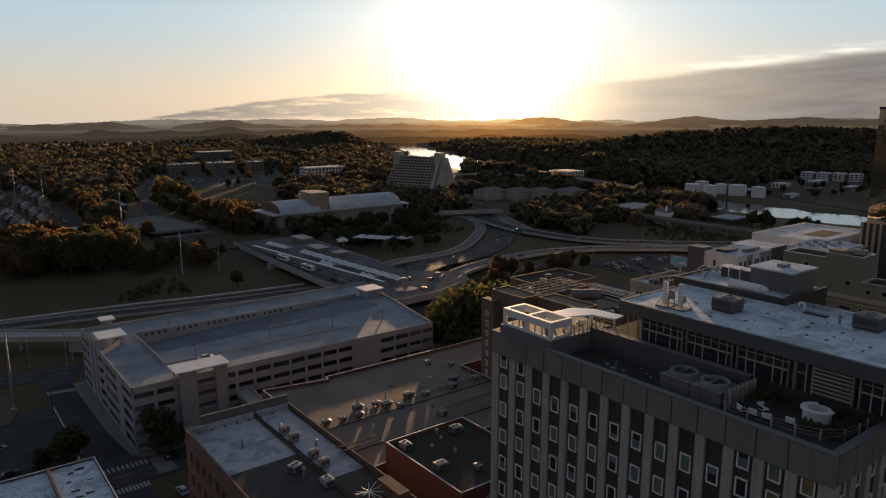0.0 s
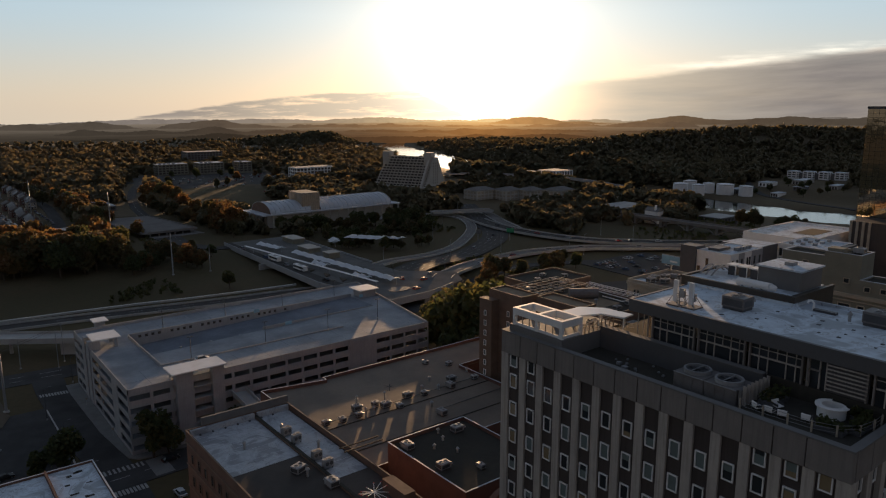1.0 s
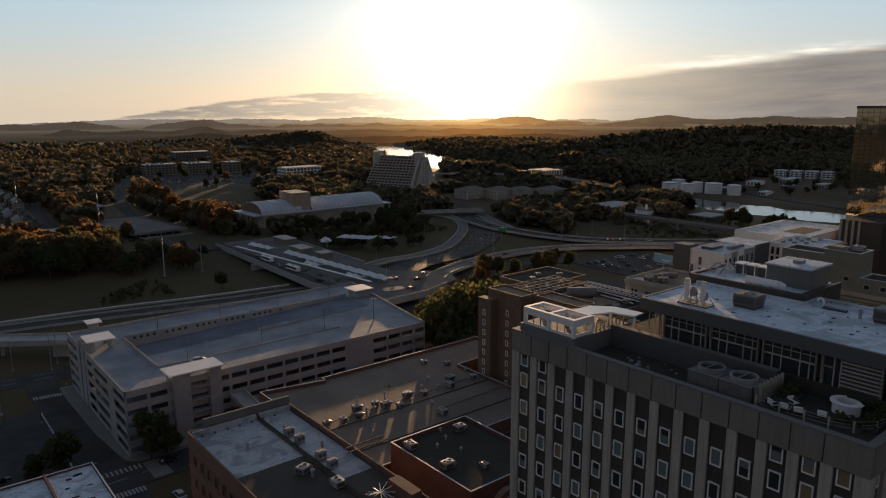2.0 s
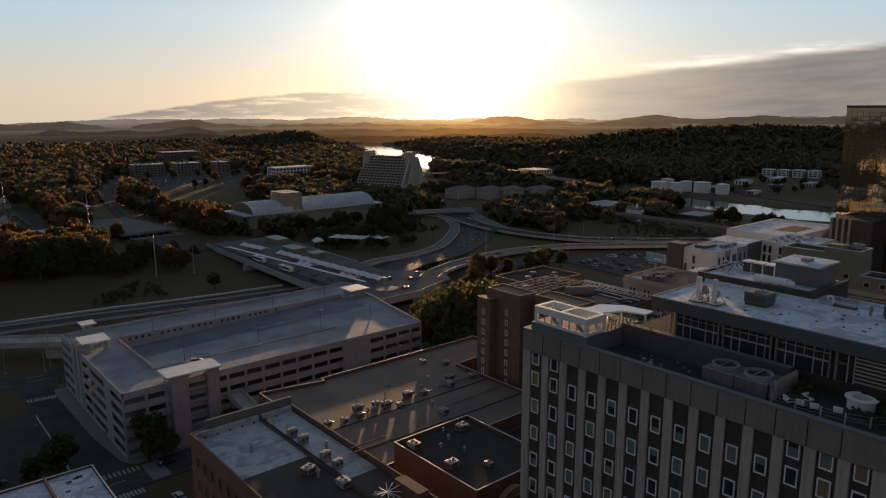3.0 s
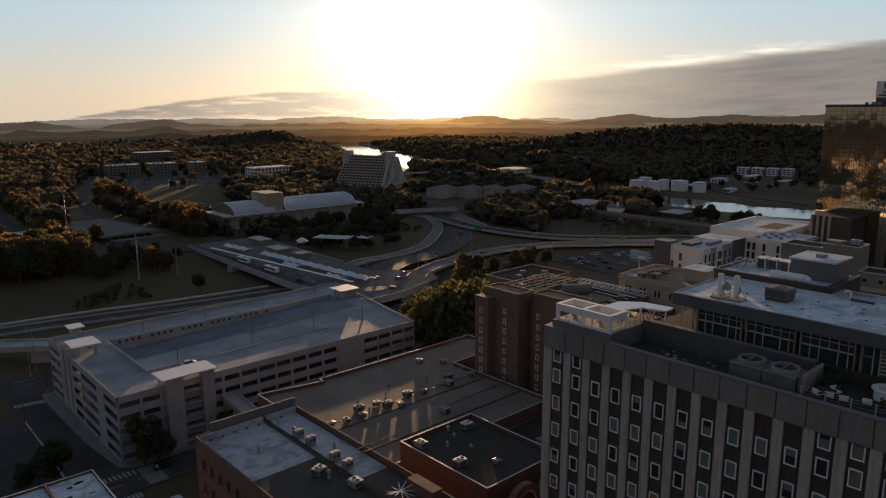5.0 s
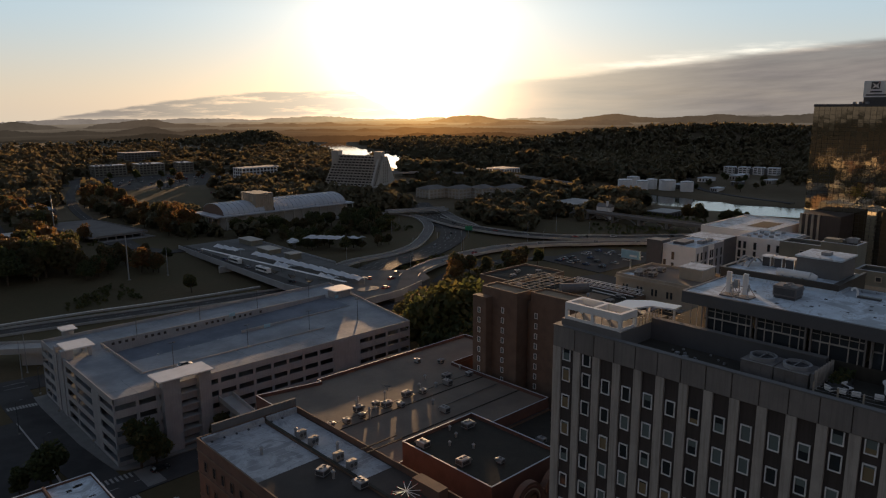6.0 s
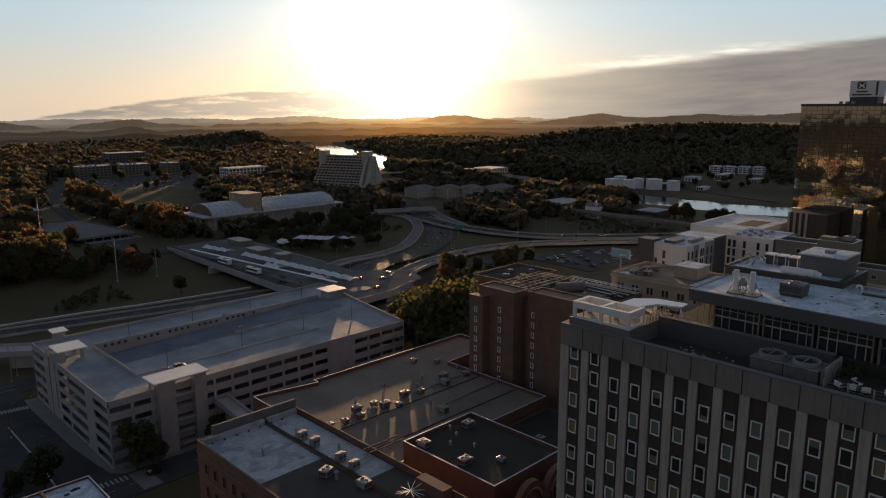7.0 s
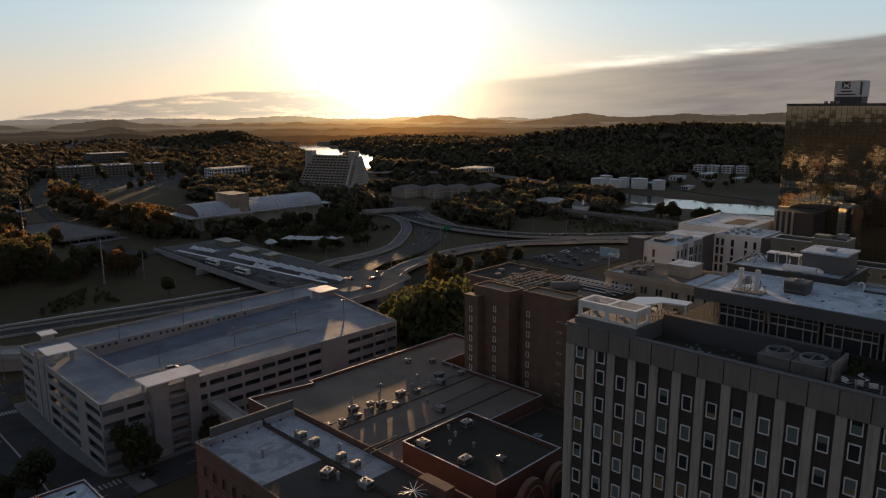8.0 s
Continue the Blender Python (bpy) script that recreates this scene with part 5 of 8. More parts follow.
def olive_block():
    t = thing("stone_office_block", (138, 54, -4.2), "olive and tan stone office block with few small windows", "office building")
    pbox("main_block", M["olive_wall"], t, 132.0, 137.4, 56.0, 62.3, -4.2, 61.9)
    pbox("side_block", M["olive_wall"], t, 132.0, 137.4, 62.3, 69.9, -4.2, 61.0)
    pbox("lower_wing", M["olive_wall"], t, 132.0, 137.4, 30.0, 56.0, -4.2, 57.6)
    for y0, y1, z in ((56.0, 62.3, 61.9), (62.3, 69.9, 61.0), (30.0, 56.0, 57.6)):
        pbox("roof", M["dark_roof"], t, 132.3, 137.1, y0 + 0.3, y1 - 0.3, z, z + 0.06)
        parapet(t, 132.0, 137.4, y0, y1, z + 0.002, z + 0.35, M["olive_wall"], 0.3, M["vault"])
    pbox("chimney_block", M["olive_wall"], t, 132.4, 134.6, 59.4, 62.0, 61.9, 62.9)
    pbox("cornice", M["tan_wall"], t, 131.6, 132.0, 30.0, 62.0, 54.6, 55.3)
    pbox("string_course", M["tan_wall"], t, 131.8, 132.0, 30.0, 62.0, 53.9, 54.1)
    facade_windows(t, "x", 132.0, [(65.5, 59.6), (58.1, 57.5), (54.6, 56.5)] + [(52.0 - k * 2.7, 56.6) for k in range(6)], 1.1, 1.0, "tan_wall", "glass", 0.0)
    facade_windows(t, "x", 132.0, [(58.1, 53.0), (58.1, 49.6), (58.1, 46.0)], 2.2, 0.9, "tan_wall", "glass", 0.0)
    facade_windows(t, "x", 132.0, [(55.3 - k * 2.8, z) for k in range(8) for z in (52.6, 49.0, 45.4)], 1.3, 1.7, "tan_wall", "glass", 0.0)
    return t


olive_block()


def glass_tower():
    t = thing("glass_tower", (395, 118, -4.2), "dark bronze mirrored glass office tower with a roof sign", "office tower")
    x0, x1, y0, y1, top = 371.0, 420.0, 80.0, 151.6, 87.2
    pbox("core", M["metal_dark"], t, x0 + 0.4, x1, y0, y1 - 0.4, -4.2, top)
    # panes between thin mullions; each pane leans a hair's breadth, as real glazing does
    rnd = random.Random(11)
    bm = bmesh.new()
    nz, ny = 46, 28
    dz, dy = (top + 4.2) / nz, (y1 - y0) / ny
    for i in range(nz):
        for j in range(ny):
            ya, za = y0 + j * dy + 0.06, -4.2 + i * dz + 0.05
            yb, zb = ya + dy - 0.12, za + dz - 0.1
            a, b = rnd.uniform(-0.003, 0.003), rnd.uniform(-0.004, 0.004)
            v = [bm.verts.new((x0 + 0.2 + s * a + u * b, y, z)) for s, u, y, z in ((-1, -1, ya, za), (1, -1, yb, za), (1, 1, yb, zb), (-1, 1, ya, zb))]
            bm.faces.new(v[::-1])
    tagged(part("glazing", bm, M["mirror_glass"], t, "bronze mirrored panes reflecting the lit town"), kind="stuff")
    bm = bmesh.new()
    nx = 18
    dx = (x1 - x0) / nx
    for i in range(nz):
        for j in range(nx):
            xa, za = x0 + j * dx + 0.06, -4.2 + i * dz + 0.05
            bm.faces.new([bm.verts.new(c) for c in ((xa, y1 - 0.2, za), (xa, y1 - 0.2, za + dz - 0.1), (xa + dx - 0.12, y1 - 0.2, za + dz - 0.1), (xa + dx - 0.12, y1 - 0.2, za))])
    tagged(part("side_glazing", bm, M["mirror_glass"], t), kind="stuff")
    pbox("crown", M["metal_dark"], t, x0 - 0.15, x1, y0, y1 + 0.1, top, top + 1.2)
    # plant and aerials on the roof
    for y in (134.5, 131.8, 129.0):
        pbox("roof_plant", M["metal_grey"], t, 376, 378, y, y + 1.2, top + 1.2, top + 2.3)
    # sign box: white faces with a coloured emblem and bars
    sx, sy0, sy1, s0, s1 = 380.0, 119.8, 132.6, top + 1.2, 99.3
    pbox("sign_plinth", M["metal_dark"], t, sx - 0.3, sx + 10, sy0 + 0.3, sy1 - 0.3, s0, s0 + 3.2)
    pbox("sign_box", M["white_paint"], t, sx - 0.5, sx + 10.2, sy0, sy1, s0 + 3.2, s1, label="white sign box with a dark emblem")
    bx = sx - 0.62
    pbox("emblem", M["metal_dark"], t, bx, bx + 0.1, 125.6, 129.4, 95.4, 98.9)
    bm = bmesh.new()
    v = [bm.verts.new((bx - 0.05, y, z)) for y, z in ((128.9, 98.5), (127.2, 97.3), (125.7, 98.8), (126.5, 97.0), (125.7, 95.6), (127.4, 96.4), (129.2, 95.5), (128.1, 97.0))]
    bm.faces.new(v)
    part("emblem_star", bm, M["white_paint"], t)
    pbox("emblem_corner", M["red"], t, bx - 0.03, bx, 125.6, 126.4, 98.1, 98.9)
    for z, ya, yb in ((93.8, 124.6, 129.6), (92.3, 122.8, 131.4)):
        pbox("lettering_bar", M["metal_dark"], t, bx, bx + 0.1, ya, yb, z, z + 0.7)
    pbox("side_bar", M["metal_dark"], t, bx, bx + 0.1, 120.3, 121.2, 92.4, 98.8)
    # low bronze annex at its foot, with lit upright piers
    pbox("annex", M["bay"], t, 352.0, 370.5, 128.0, 146.3, -4.2, 36.0)
    for k in range(4):
        pbox("annex_pier", M["tan_wall"], t, 351.5, 352.0, 145.2 - k * 2.7, 146.3 - k * 2.7, -4.2, 36.2)
    return t


glass_tower()


def street_corner_roof():
    t = flat_block("white_roofed_building", "low brick building with a scuffed white roof", "building", -14.0, 27.2, 120.0, 160.6, 15.0, "brick_brown", "white_roof", rim=0.45, cap="vault")
    pbox("fire_wall", M["brick_red"], t, 18.0, 18.4, 120.4, 160.2, 14.55, 15.5)
    rnd = random.Random(3)
    for k in range(9):
        x, y = rnd.uniform(19, 25), rnd.uniform(145, 159)
        pbox("roof_patch", M["dark_roof"], t, x, x + rnd.uniform(0.5, 1.6), y, y + rnd.uniform(0.3, 1.0), 14.55, 14.57)
    return t


street_corner_roof()

# concrete link bridge and its stair beside the garage
link = thing("link_ramp", (73, 190, -4), "grey concrete link ramp from the garage to the hall", "ramp")
bm = bmesh.new()
prism(bm, ((71.2, 167.2), (75.6, 167.2), (75.8, 196.0), (71.4, 196.0)), (3.2, 3.2, 6.2, 6.2), (3.8, 3.8, 6.8, 6.8))
part("deck", bm, M["concrete"], link)
for x in (71.2, 75.4):
    bm = bmesh.new()
    prism(bm, ((x, 167.2), (x + 0.3, 167.2), (x + 0.4, 196.0), (x + 0.1, 196.0)), (3.8, 3.8, 6.8, 6.8), (4.9, 4.9, 7.9, 7.9))
    part("side_wall", bm, M["concrete"], link)
for y in (172, 182, 191):
    pbox("pier", M["concrete"], link, 72.6, 74.2, y, y + 1.0, -4.2, 3.6 + (y - 167) / 10)

# small pale-blue level signs on the garage roof
for x, y, z, w in ((99.6, 244.6, 13.8, 2.2), (104.0, 228.0, 12.4, 2.4), (141.0, 239.0, 13.8, 1.6)):
    s = thing("level_sign", (x, y, z), "small pale blue parking level sign on a post", "sign", "garage level signs")
    pbox("plate", M["blue_sign"], s, x, x + w, y - 0.08, y, z + 0.9, z + 2.1)
    pbox("post", M["metal_grey"], s, x + w / 2 - 0.06, x + w / 2 + 0.06, y, y + 0.1, z, z + 1.9)


# ---- rooftop things ----
def settle(template, spots):
    """Put a template at the first of the poses and copies of it at the others."""
    for m in spots[1:]:
        copy_thing(template, m)
    template.matrix_basis = spots[0]


def packaged_unit(w, d, h, label, shell="metal_grey"):
    """A packaged rooftop air-conditioner: casing on a kerb, fan guards, a hood and side panels."""
    t = thing("air_conditioner", (0, 0, 0), label, "air conditioner", "rooftop air conditioners")
    pbox("kerb", M["metal_dark"], t, -w / 2 + 0.1, w / 2 - 0.1, -d / 2 + 0.1, d / 2 - 0.1, 0, 0.3)
    pbox("casing", M[shell], t, -w / 2, w / 2, -d / 2, d / 2, 0.3, h, bevel=0.04)
    pbox("coil", M["metal_dark"], t, -w / 2 - 0.02, -w / 2, -d / 2 + 0.15, d / 2 - 0.15, 0.5, h - 0.25)
    pbox("side_panel", M["metal_dark"], t, -w / 2 + 0.2, w / 2 - 0.4, -d / 2 - 0.02, -d / 2, 0.5, h - 0.3)
    bm = bmesh.new()
    prism(bm, ((w / 2, -d / 2 + 0.1), (w / 2 + 0.5, -d / 2 + 0.1), (w / 2 + 0.5, d / 2 - 0.1), (w / 2, d / 2 - 0.1)), (h * 0.55, h * 0.5, h * 0.5, h * 0.55), (h * 0.95, h * 0.7, h * 0.7, h * 0.95))
    part("hood", bm, M["metal_grey"], t)
    for cx in ((-w * 0.25, w * 0.2) if w > 2 else (0,)):
        bm = bmesh.new()
        r = min(w * 0.2, d * 0.32) if w > 2 else min(w, d) * 0.34
        ring(bm, cx, 0, h, h + 0.12, r * 0.8, r, 14)
        part("fan_guard", bm, M["metal_grey"], t)
        bm = bmesh.new()
        tube(bm, (cx, 0, h + 0.004), (cx, 0, h + 0.03), r * 0.8, r * 0.8, 12)
        part("fan_well", bm, M["metal_dark"], t)
    return t


def condenser(label):
    """A two-fan condenser with dark grilles on the front."""
    t = thing("condenser", (0, 0, 0), label, "air conditioner", "rooftop condensers")
    pbox("casing", M["metal_grey"], t, -0.9, 0.9, -0.55, 0.55, 0.25, 1.75, bevel=0.04)
    for x in (-0.42, 0.42):
        bm = bmesh.new()
        tube(bm, (x, -0.555, 1.05), (x, -0.6, 1.05), 0.36, 0.36, 12)
        part("front_grille", bm, M["metal_dark"], t)
        bm = bmesh.new()
        tube(bm, (x, 0, 1.755), (x, 0, 1.8), 0.36, 0.36, 12)
        part("top_grille", bm, M["metal_dark"], t)
    for x in (-0.7, 0.7):
        for y in (-0.4, 0.4):
            pbox("foot", M["metal_dark"], t, x - 0.08, x + 0.08, y - 0.08, y + 0.08, 0, 0.25)
    return t


def vent(label, high=1.1, r=0.28):
    t = thing("roof_vent", (0, 0, 0), label, "vent", "roof vents")
    bm = bmesh.new()
    tube(bm, (0, 0, 0), (0, 0, high), r, r, 10)
    part("pipe", bm, M["metal_grey"], t)
    bm = bmesh.new()
    tube(bm, (0, 0, high), (0, 0, high + 0.12), r * 1.7, r * 1.5, 10)
    tube(bm, (0, 0, high + 0.12), (0, 0, high + 0.4), r * 1.5, r * 0.3, 10)
    part("cowl", bm, M["metal_grey"], t)
    return t


# on the hall roof
rz = 17.24
settle(packaged_unit(1.6, 1.3, 1.2, "small grey packaged air conditioner on a flat roof"),
       [pose(x, y, rz, 0, 0, r) for x, y, r in ((71.7, 140.4, 0), (75.6, 139.6, 90), (79.8, 139.5, 0), (86.3, 142.6, 0), (90.3, 137.9, 90), (99.5, 140.4, 0), (112.9, 157.9, 90), (116.3, 140.9, 0), (117.4, 153.0, 0))])
settle(packaged_unit(2.2, 1.6, 1.45, "large grey packaged air conditioner with two fans"),
       [pose(x, y, rz, 0, 0, r) for x, y, r in ((81.4, 143.0, 0), (87.8, 140.3, 0), (95.3, 141.8, 0), (107.8, 140.2, 90), (110.6, 143.6, 0), (95.8, 128.5, 90))])
settle(vent("mushroom roof vent with a metal cowl"), [pose(x, y, rz) for x, y in ((96.8, 133.8), (84.2, 139.8), (89.0, 140.4), (104.5, 141.1), (118.0, 146.0), (101.0, 143.5), (106.0, 147.0), (83.5, 146.5))])
# spiky conductor ball and tall stacks
spike = thing("roof_aerial", (94.2, 148.1, 17.2), "dark spiky rooftop aerial", "aerial")
bm = bmesh.new()
tube(bm, (94.2, 148.1, 17.2), (94.2, 148.1, 19.2), 0.08, 0.08, 6)
part("mast", bm, M["metal_dark"], spike)
bm = bmesh.new()
for k in range(10):
    a = 2 * math.pi * k / 10
    tube(bm, (94.2, 148.1, 18.4), (94.2 + 1.5 * math.cos(a), 148.1 + 1.5 * math.sin(a), 18.4 + 0.5 * math.sin(3 * a)), 0.06, 0.03, 4)
part("arms", bm, M["metal_dark"], spike)
settle(vent("tall dark flue on the hall roof", 2.6, 0.22), [pose(x, y, rz) for x, y in ((82.6, 144.8), (89.2, 142.8), (80.6, 137.6))])

# on the theatre roof
settle(packaged_unit(2.3, 1.8, 1.4, "large pale packaged air conditioner on the theatre roof"), [pose(73.9, 111.4, 22.3, 0, 0, 90), pose(86.3, 111.4, 22.3), pose(74.6, 101.0, 22.3, 0, 0, 0)])
settle(packaged_unit(1.4, 1.1, 1.1, "small packaged air conditioner on the theatre roof"), [pose(80.0, 96.6, 22.3, 0, 0, 90)])
settle(vent("small mushroom vent on the theatre roof", 0.8, 0.22), [pose(81.5, 110.0, 22.3), pose(78.0, 108.2, 22.3), pose(82.8, 113.2, 22.3), pose(80.6, 104.2, 22.3)])
settle(packaged_unit(1.8, 1.4, 1.2, "grey air conditioner on the dark annex roof"), [pose(x, y, 14.9, 0, 0, r) for x, y, r in ((98, 110, 0), (104, 106, 90), (95, 99, 0), (101, 94, 0), (110, 101, 90), (96, 88, 0))])

# on the brick corner building
settle(condenser("grey twin-fan condenser on the white roof"), [pose(x, y, z, 0, 0, r) for x, y, z, r in ((54.6, 124.4, 25.95, 10), (54.8, 120.6, 25.95, 10), (54.7, 112.4, 25.95, 5), (54.7, 108.4, 25.95, 5))])
settle(packaged_unit(2.2, 1.8, 1.4, "grey air conditioner on the black roof"), [pose(50.0, 110.2, 25.9, 0, 0, 20), pose(52.3, 102.6, 25.9, 0, 0, 90)])
settle(vent("round cowl vent on the white roof", 1.3, 0.25), [pose(54.6, 126.4, 25.95), pose(50.6, 108.0, 25.9), pose(46.0, 124.0, 25.95), pose(57.0, 116.0, 25.95)])
star = thing("starburst_sculpture", (55.6, 94.8, 25.9), "starburst of pale rods with red tips on a post", "sculpture")
bm = bmesh.new()
tube(bm, (55.6, 94.8, 25.9), (55.6, 94.8, 27.2), 0.1, 0.1, 6)
part("post", bm, M["metal_dark"], star)
for k in range(12):
    a = 2 * math.pi * k / 12
    v = Vector((math.cos(a) * 2.4, math.sin(a) * 2.4, 0.5 * math.sin(a * 2 + 0.6)))
    c = Vector((55.6, 94.8, 27.2))
    bm = bmesh.new()
    tube(bm, c, c + v, 0.06, 0.05, 5)
    rod = part("rod", bm, M["white_paint"], star)
    bm = bmesh.new()
    bmesh.ops.create_icosphere(bm, subdivisions=1, radius=0.13, matrix=Matrix.Translation(c + v))
    part("tip", bm, M["red"], rod)

# ---- on the office tower ----
def pergola():
    p = thing("roof_pergola", (60.4, 62.8, 61.45), "white painted roof pergola with two open bays", "pergola")
    x0, x1, y0, y1, z0, z1 = 58.75, 62.3, 58.8, 66.9, 61.45, 63.6
    for x in (x0, x1 - 0.4):
        for y in (y0, (y0 + y1) / 2 - 0.2, y1 - 0.4):
            pbox("post", M["white_paint"], p, x, x + 0.4, y, y + 0.4, z0, z1 - 0.85)
    for b in ((x0, x1, y0, y0 + 0.45), (x0, x1, y1 - 0.45, y1), (x0 + 0.45, x1 - 0.45, (y0 + y1) / 2 - 0.22, (y0 + y1) / 2 + 0.22), (x0, x0 + 0.45, y0 + 0.45, y1 - 0.45), (x1 - 0.45, x1, y0 + 0.45, y1 - 0.45)):
        pbox("beam", M["white_paint"], p, *b, z1 - 0.85, z1)
    for ya, yb in ((y0 + 0.4, (y0 + y1) / 2 - 0.2), ((y0 + y1) / 2 + 0.2, y1 - 0.4)):
        pbox("balustrade", M["white_paint"], p, x0 + 0.1, x0 + 0.22, ya, yb, z0, z0 + 0.35)
        for k in range(1, 3):
            y = ya + (yb - ya) * k / 3
            pbox("side_post", M["tan_wall"], p, x0 + 0.1, x0 + 0.2, y - 0.05, y + 0.05, z0 + 0.35, z1 - 0.85)
    pbox("balustrade", M["white_paint"], p, x0 + 0.4, x1 - 0.4, y0 + 0.1, y0 + 0.22, z0, z0 + 0.35)
    return p


pergola()


def canopy_roof():
    c = thing("terrace_canopy", (65.5, 60.5, 61.45), "white flat canopy over the tower terrace", "canopy")
    bm = bmesh.new()
    prism(bm, ((62.9, 60.6), (66.2, 59.2), (66.9, 56.4), (68.9, 56.6), (68.4, 60.6), (66.4, 62.9), (62.9, 62.9)), 63.0, 63.2)
    part("slab", bm, M["canopy_sheet"], c)
    for x, y in ((63.1, 60.9), (66.2, 59.5), (63.1, 62.6), (67.9, 60.6)):
        pbox("post", M["white_paint"], c, x - 0.09, x + 0.09, y - 0.09, y + 0.09, 61.45, 63.0)
    for k in range(3):
        pbox("rail", M["tan_wall"], c, 62.6, 68.0, 58.7, 58.76, 61.8 + k * 0.4, 61.86 + k * 0.4)
    pbox("far_post", M["white_paint"], c, 67.2, 67.4, 56.6, 56.8, 61.0, 63.0)
    for k in range(8):
        pbox("rail_post", M["tan_wall"], c, 62.6 + k * 0.75, 62.7 + k * 0.75, 58.66, 58.78, 61.45, 62.7)
    for k in range(3):
        pbox("rail", M["tan_wall"], c, 67.96, 68.02, 55.8, 58.6, 61.25 + k * 0.5, 61.3 + k * 0.5)
    return c


canopy_roof()


def chiller():
    t = thing("rooftop_chiller", (62.1, 41.8, 59.3), "pair of dark steel cooling units with round fans", "cooling unit")
    x0, x1, xm = 60.5, 63.8, 62.15
    for y in (43.5, 40.05):
        pbox("casing", M["casing"], t, x0, x1, y - 1.68, y + 1.68, 59.55, 61.45, bevel=0.05)
        for s in (-1.3, 1.3):
            pbox("skid", M["metal_dark"], t, x0 + 0.2, x1 - 0.2, y + s - 0.15, y + s + 0.15, 59.3, 59.55)
        for k in range(3):
            pbox("access_panel", M["casing"], t, x0 - 0.04, x0, y - 1.5 + k * 1.02, y - 0.56 + k * 1.02, 59.75, 61.2)
        pbox("seam_rail", M["metal_grey"], t, x0 - 0.06, x0 + 0.02, y - 1.68, y + 1.68, 61.38, 61.47)
        bm = bmesh.new()
        ring(bm, xm, y, 61.45, 61.85, 1.15, 1.36, 24)
        fr = part("fan_ring", bm, M["metal_grey"], t)
        bm = bmesh.new()
        tube(bm, (xm, y, 61.47), (xm, y, 61.55), 1.15, 1.15, 24)
        part("fan_well", bm, M["metal_dark"], fr)
        bm = bmesh.new()
        for i in range(5):
            box(bm, xm, xm + 1.08, y - 0.13, y + 0.13, 61.61, 61.65, 72 * i, (xm, y, 0))
        part("fan_blade", bm, M["metal_dark"], fr)
        pbox("guard_bar", M["metal_grey"], fr, xm - 1.2, xm + 1.2, y - 0.05, y + 0.05, 61.8, 61.87)
    return t


chiller()

# terrace: round bar, planters, rail, loungers
tub = thing("round_bar", (64.9, 31.6, 60.1), "pale blue-white round bar counter on the terrace", "counter")
bm = bmesh.new()
ring(bm, 64.9, 31.6, 60.1, 61.1, 0.9, 1.2, 28)
part("body", bm, M["white_paint"], tub)
bm = bmesh.new()
ring(bm, 64.9, 31.6, 61.1, 61.2, 0.85, 1.42, 24, 0.4, 4.9)
part("counter_top", bm, M["white_paint"], tub)
rail = thing("terrace_rail", (60.9, 33, 60.1), "steel terrace rail with wooden posts", "railing")
pts = [(59.9, 37.6), (59.9, 35.4), (60.0, 33.2), (60.2, 31.2), (60.9, 29.4), (62.5, 28.2), (64.6, 27.9), (66.2, 27.9)]
for x, y in pts:
    pbox("post", M["tan_wall"], rail, x - 0.07, x + 0.07, y - 0.07, y + 0.07, 60.1, 61.15)
for k, (a, b) in enumerate(zip(pts, pts[1:])):
    for z in (60.45, 60.78, 61.08):
        bm = bmesh.new()
        tube(bm, (*a, z), (*b, z), 0.02, 0.02, 5)
        part("bar", bm, M["metal_grey"], rail)


def shrub(x, y, z, w, d, h, seed, label="clipped dark green terrace shrub in a planter"):
    t = thing("planter", (x, y, z), label, "planter", "terrace planters")
    pbox("trough", M["fascia"], t, x - w / 2, x + w / 2, y - d / 2, y + d / 2, z, z + 0.45)
    rnd = random.Random(seed)
    verts, faces = [], []
    for k in range(260):
        c = Vector((x + rnd.uniform(-w, w) / 2, y + rnd.uniform(-d, d) / 2, z + 0.45 + h * rnd.random() ** 1.3))
        a, b = Vector((rnd.uniform(-1, 1), rnd.uniform(-1, 1), rnd.uniform(-1, 1))).normalized() * 0.13, Vector((rnd.uniform(-1, 1), rnd.uniform(-1, 1), rnd.uniform(-1, 1))).normalized() * 0.13
        i = len(verts)
        verts += [c - a - b, c + a - b, c + a + b, c - a + b]
        faces.append((i, i + 1, i + 2, i + 3))
    mesh_from("foliage", verts, faces, M["leaf_green"], t)
    return t


shrub(63.9, 36.4, 60.1, 3.4, 1.4, 0.9, 1)
shrub(61.6, 30.2, 60.1, 1.2, 2.4, 0.6, 2)
shrub(63.8, 28.7, 60.1, 3.0, 1.1, 0.7, 3)
shrub(65.7, 29.4, 60.1, 0.8, 1.6, 0.8, 4)


def lounge_chair(x, y, r, seat):
    t = thing("lounge_chair", (0, 0, 0), "pale cushioned terrace lounge chair", "chair", "terrace chairs")
    pbox("seat", M["white_paint"], t, -0.4, 0.4, -0.4, 0.4, 0.28, 0.42, bevel=0.03)
    pbox("backrest", M["white_paint"], t, -0.4, 0.4, 0.3, 0.42, 0.42, 0.85, bevel=0.03)
    for sx in (-0.36, 0.36):
        pbox("armrest", M["metal_dark"], t, sx - 0.05, sx + 0.05, -0.4, 0.4, 0.42, 0.6)
        for sy in (-0.36, 0.36):
            pbox("leg", M["metal_dark"], t, sx - 0.03, sx + 0.03, sy - 0.03, sy + 0.03, 0, 0.28)
    return t


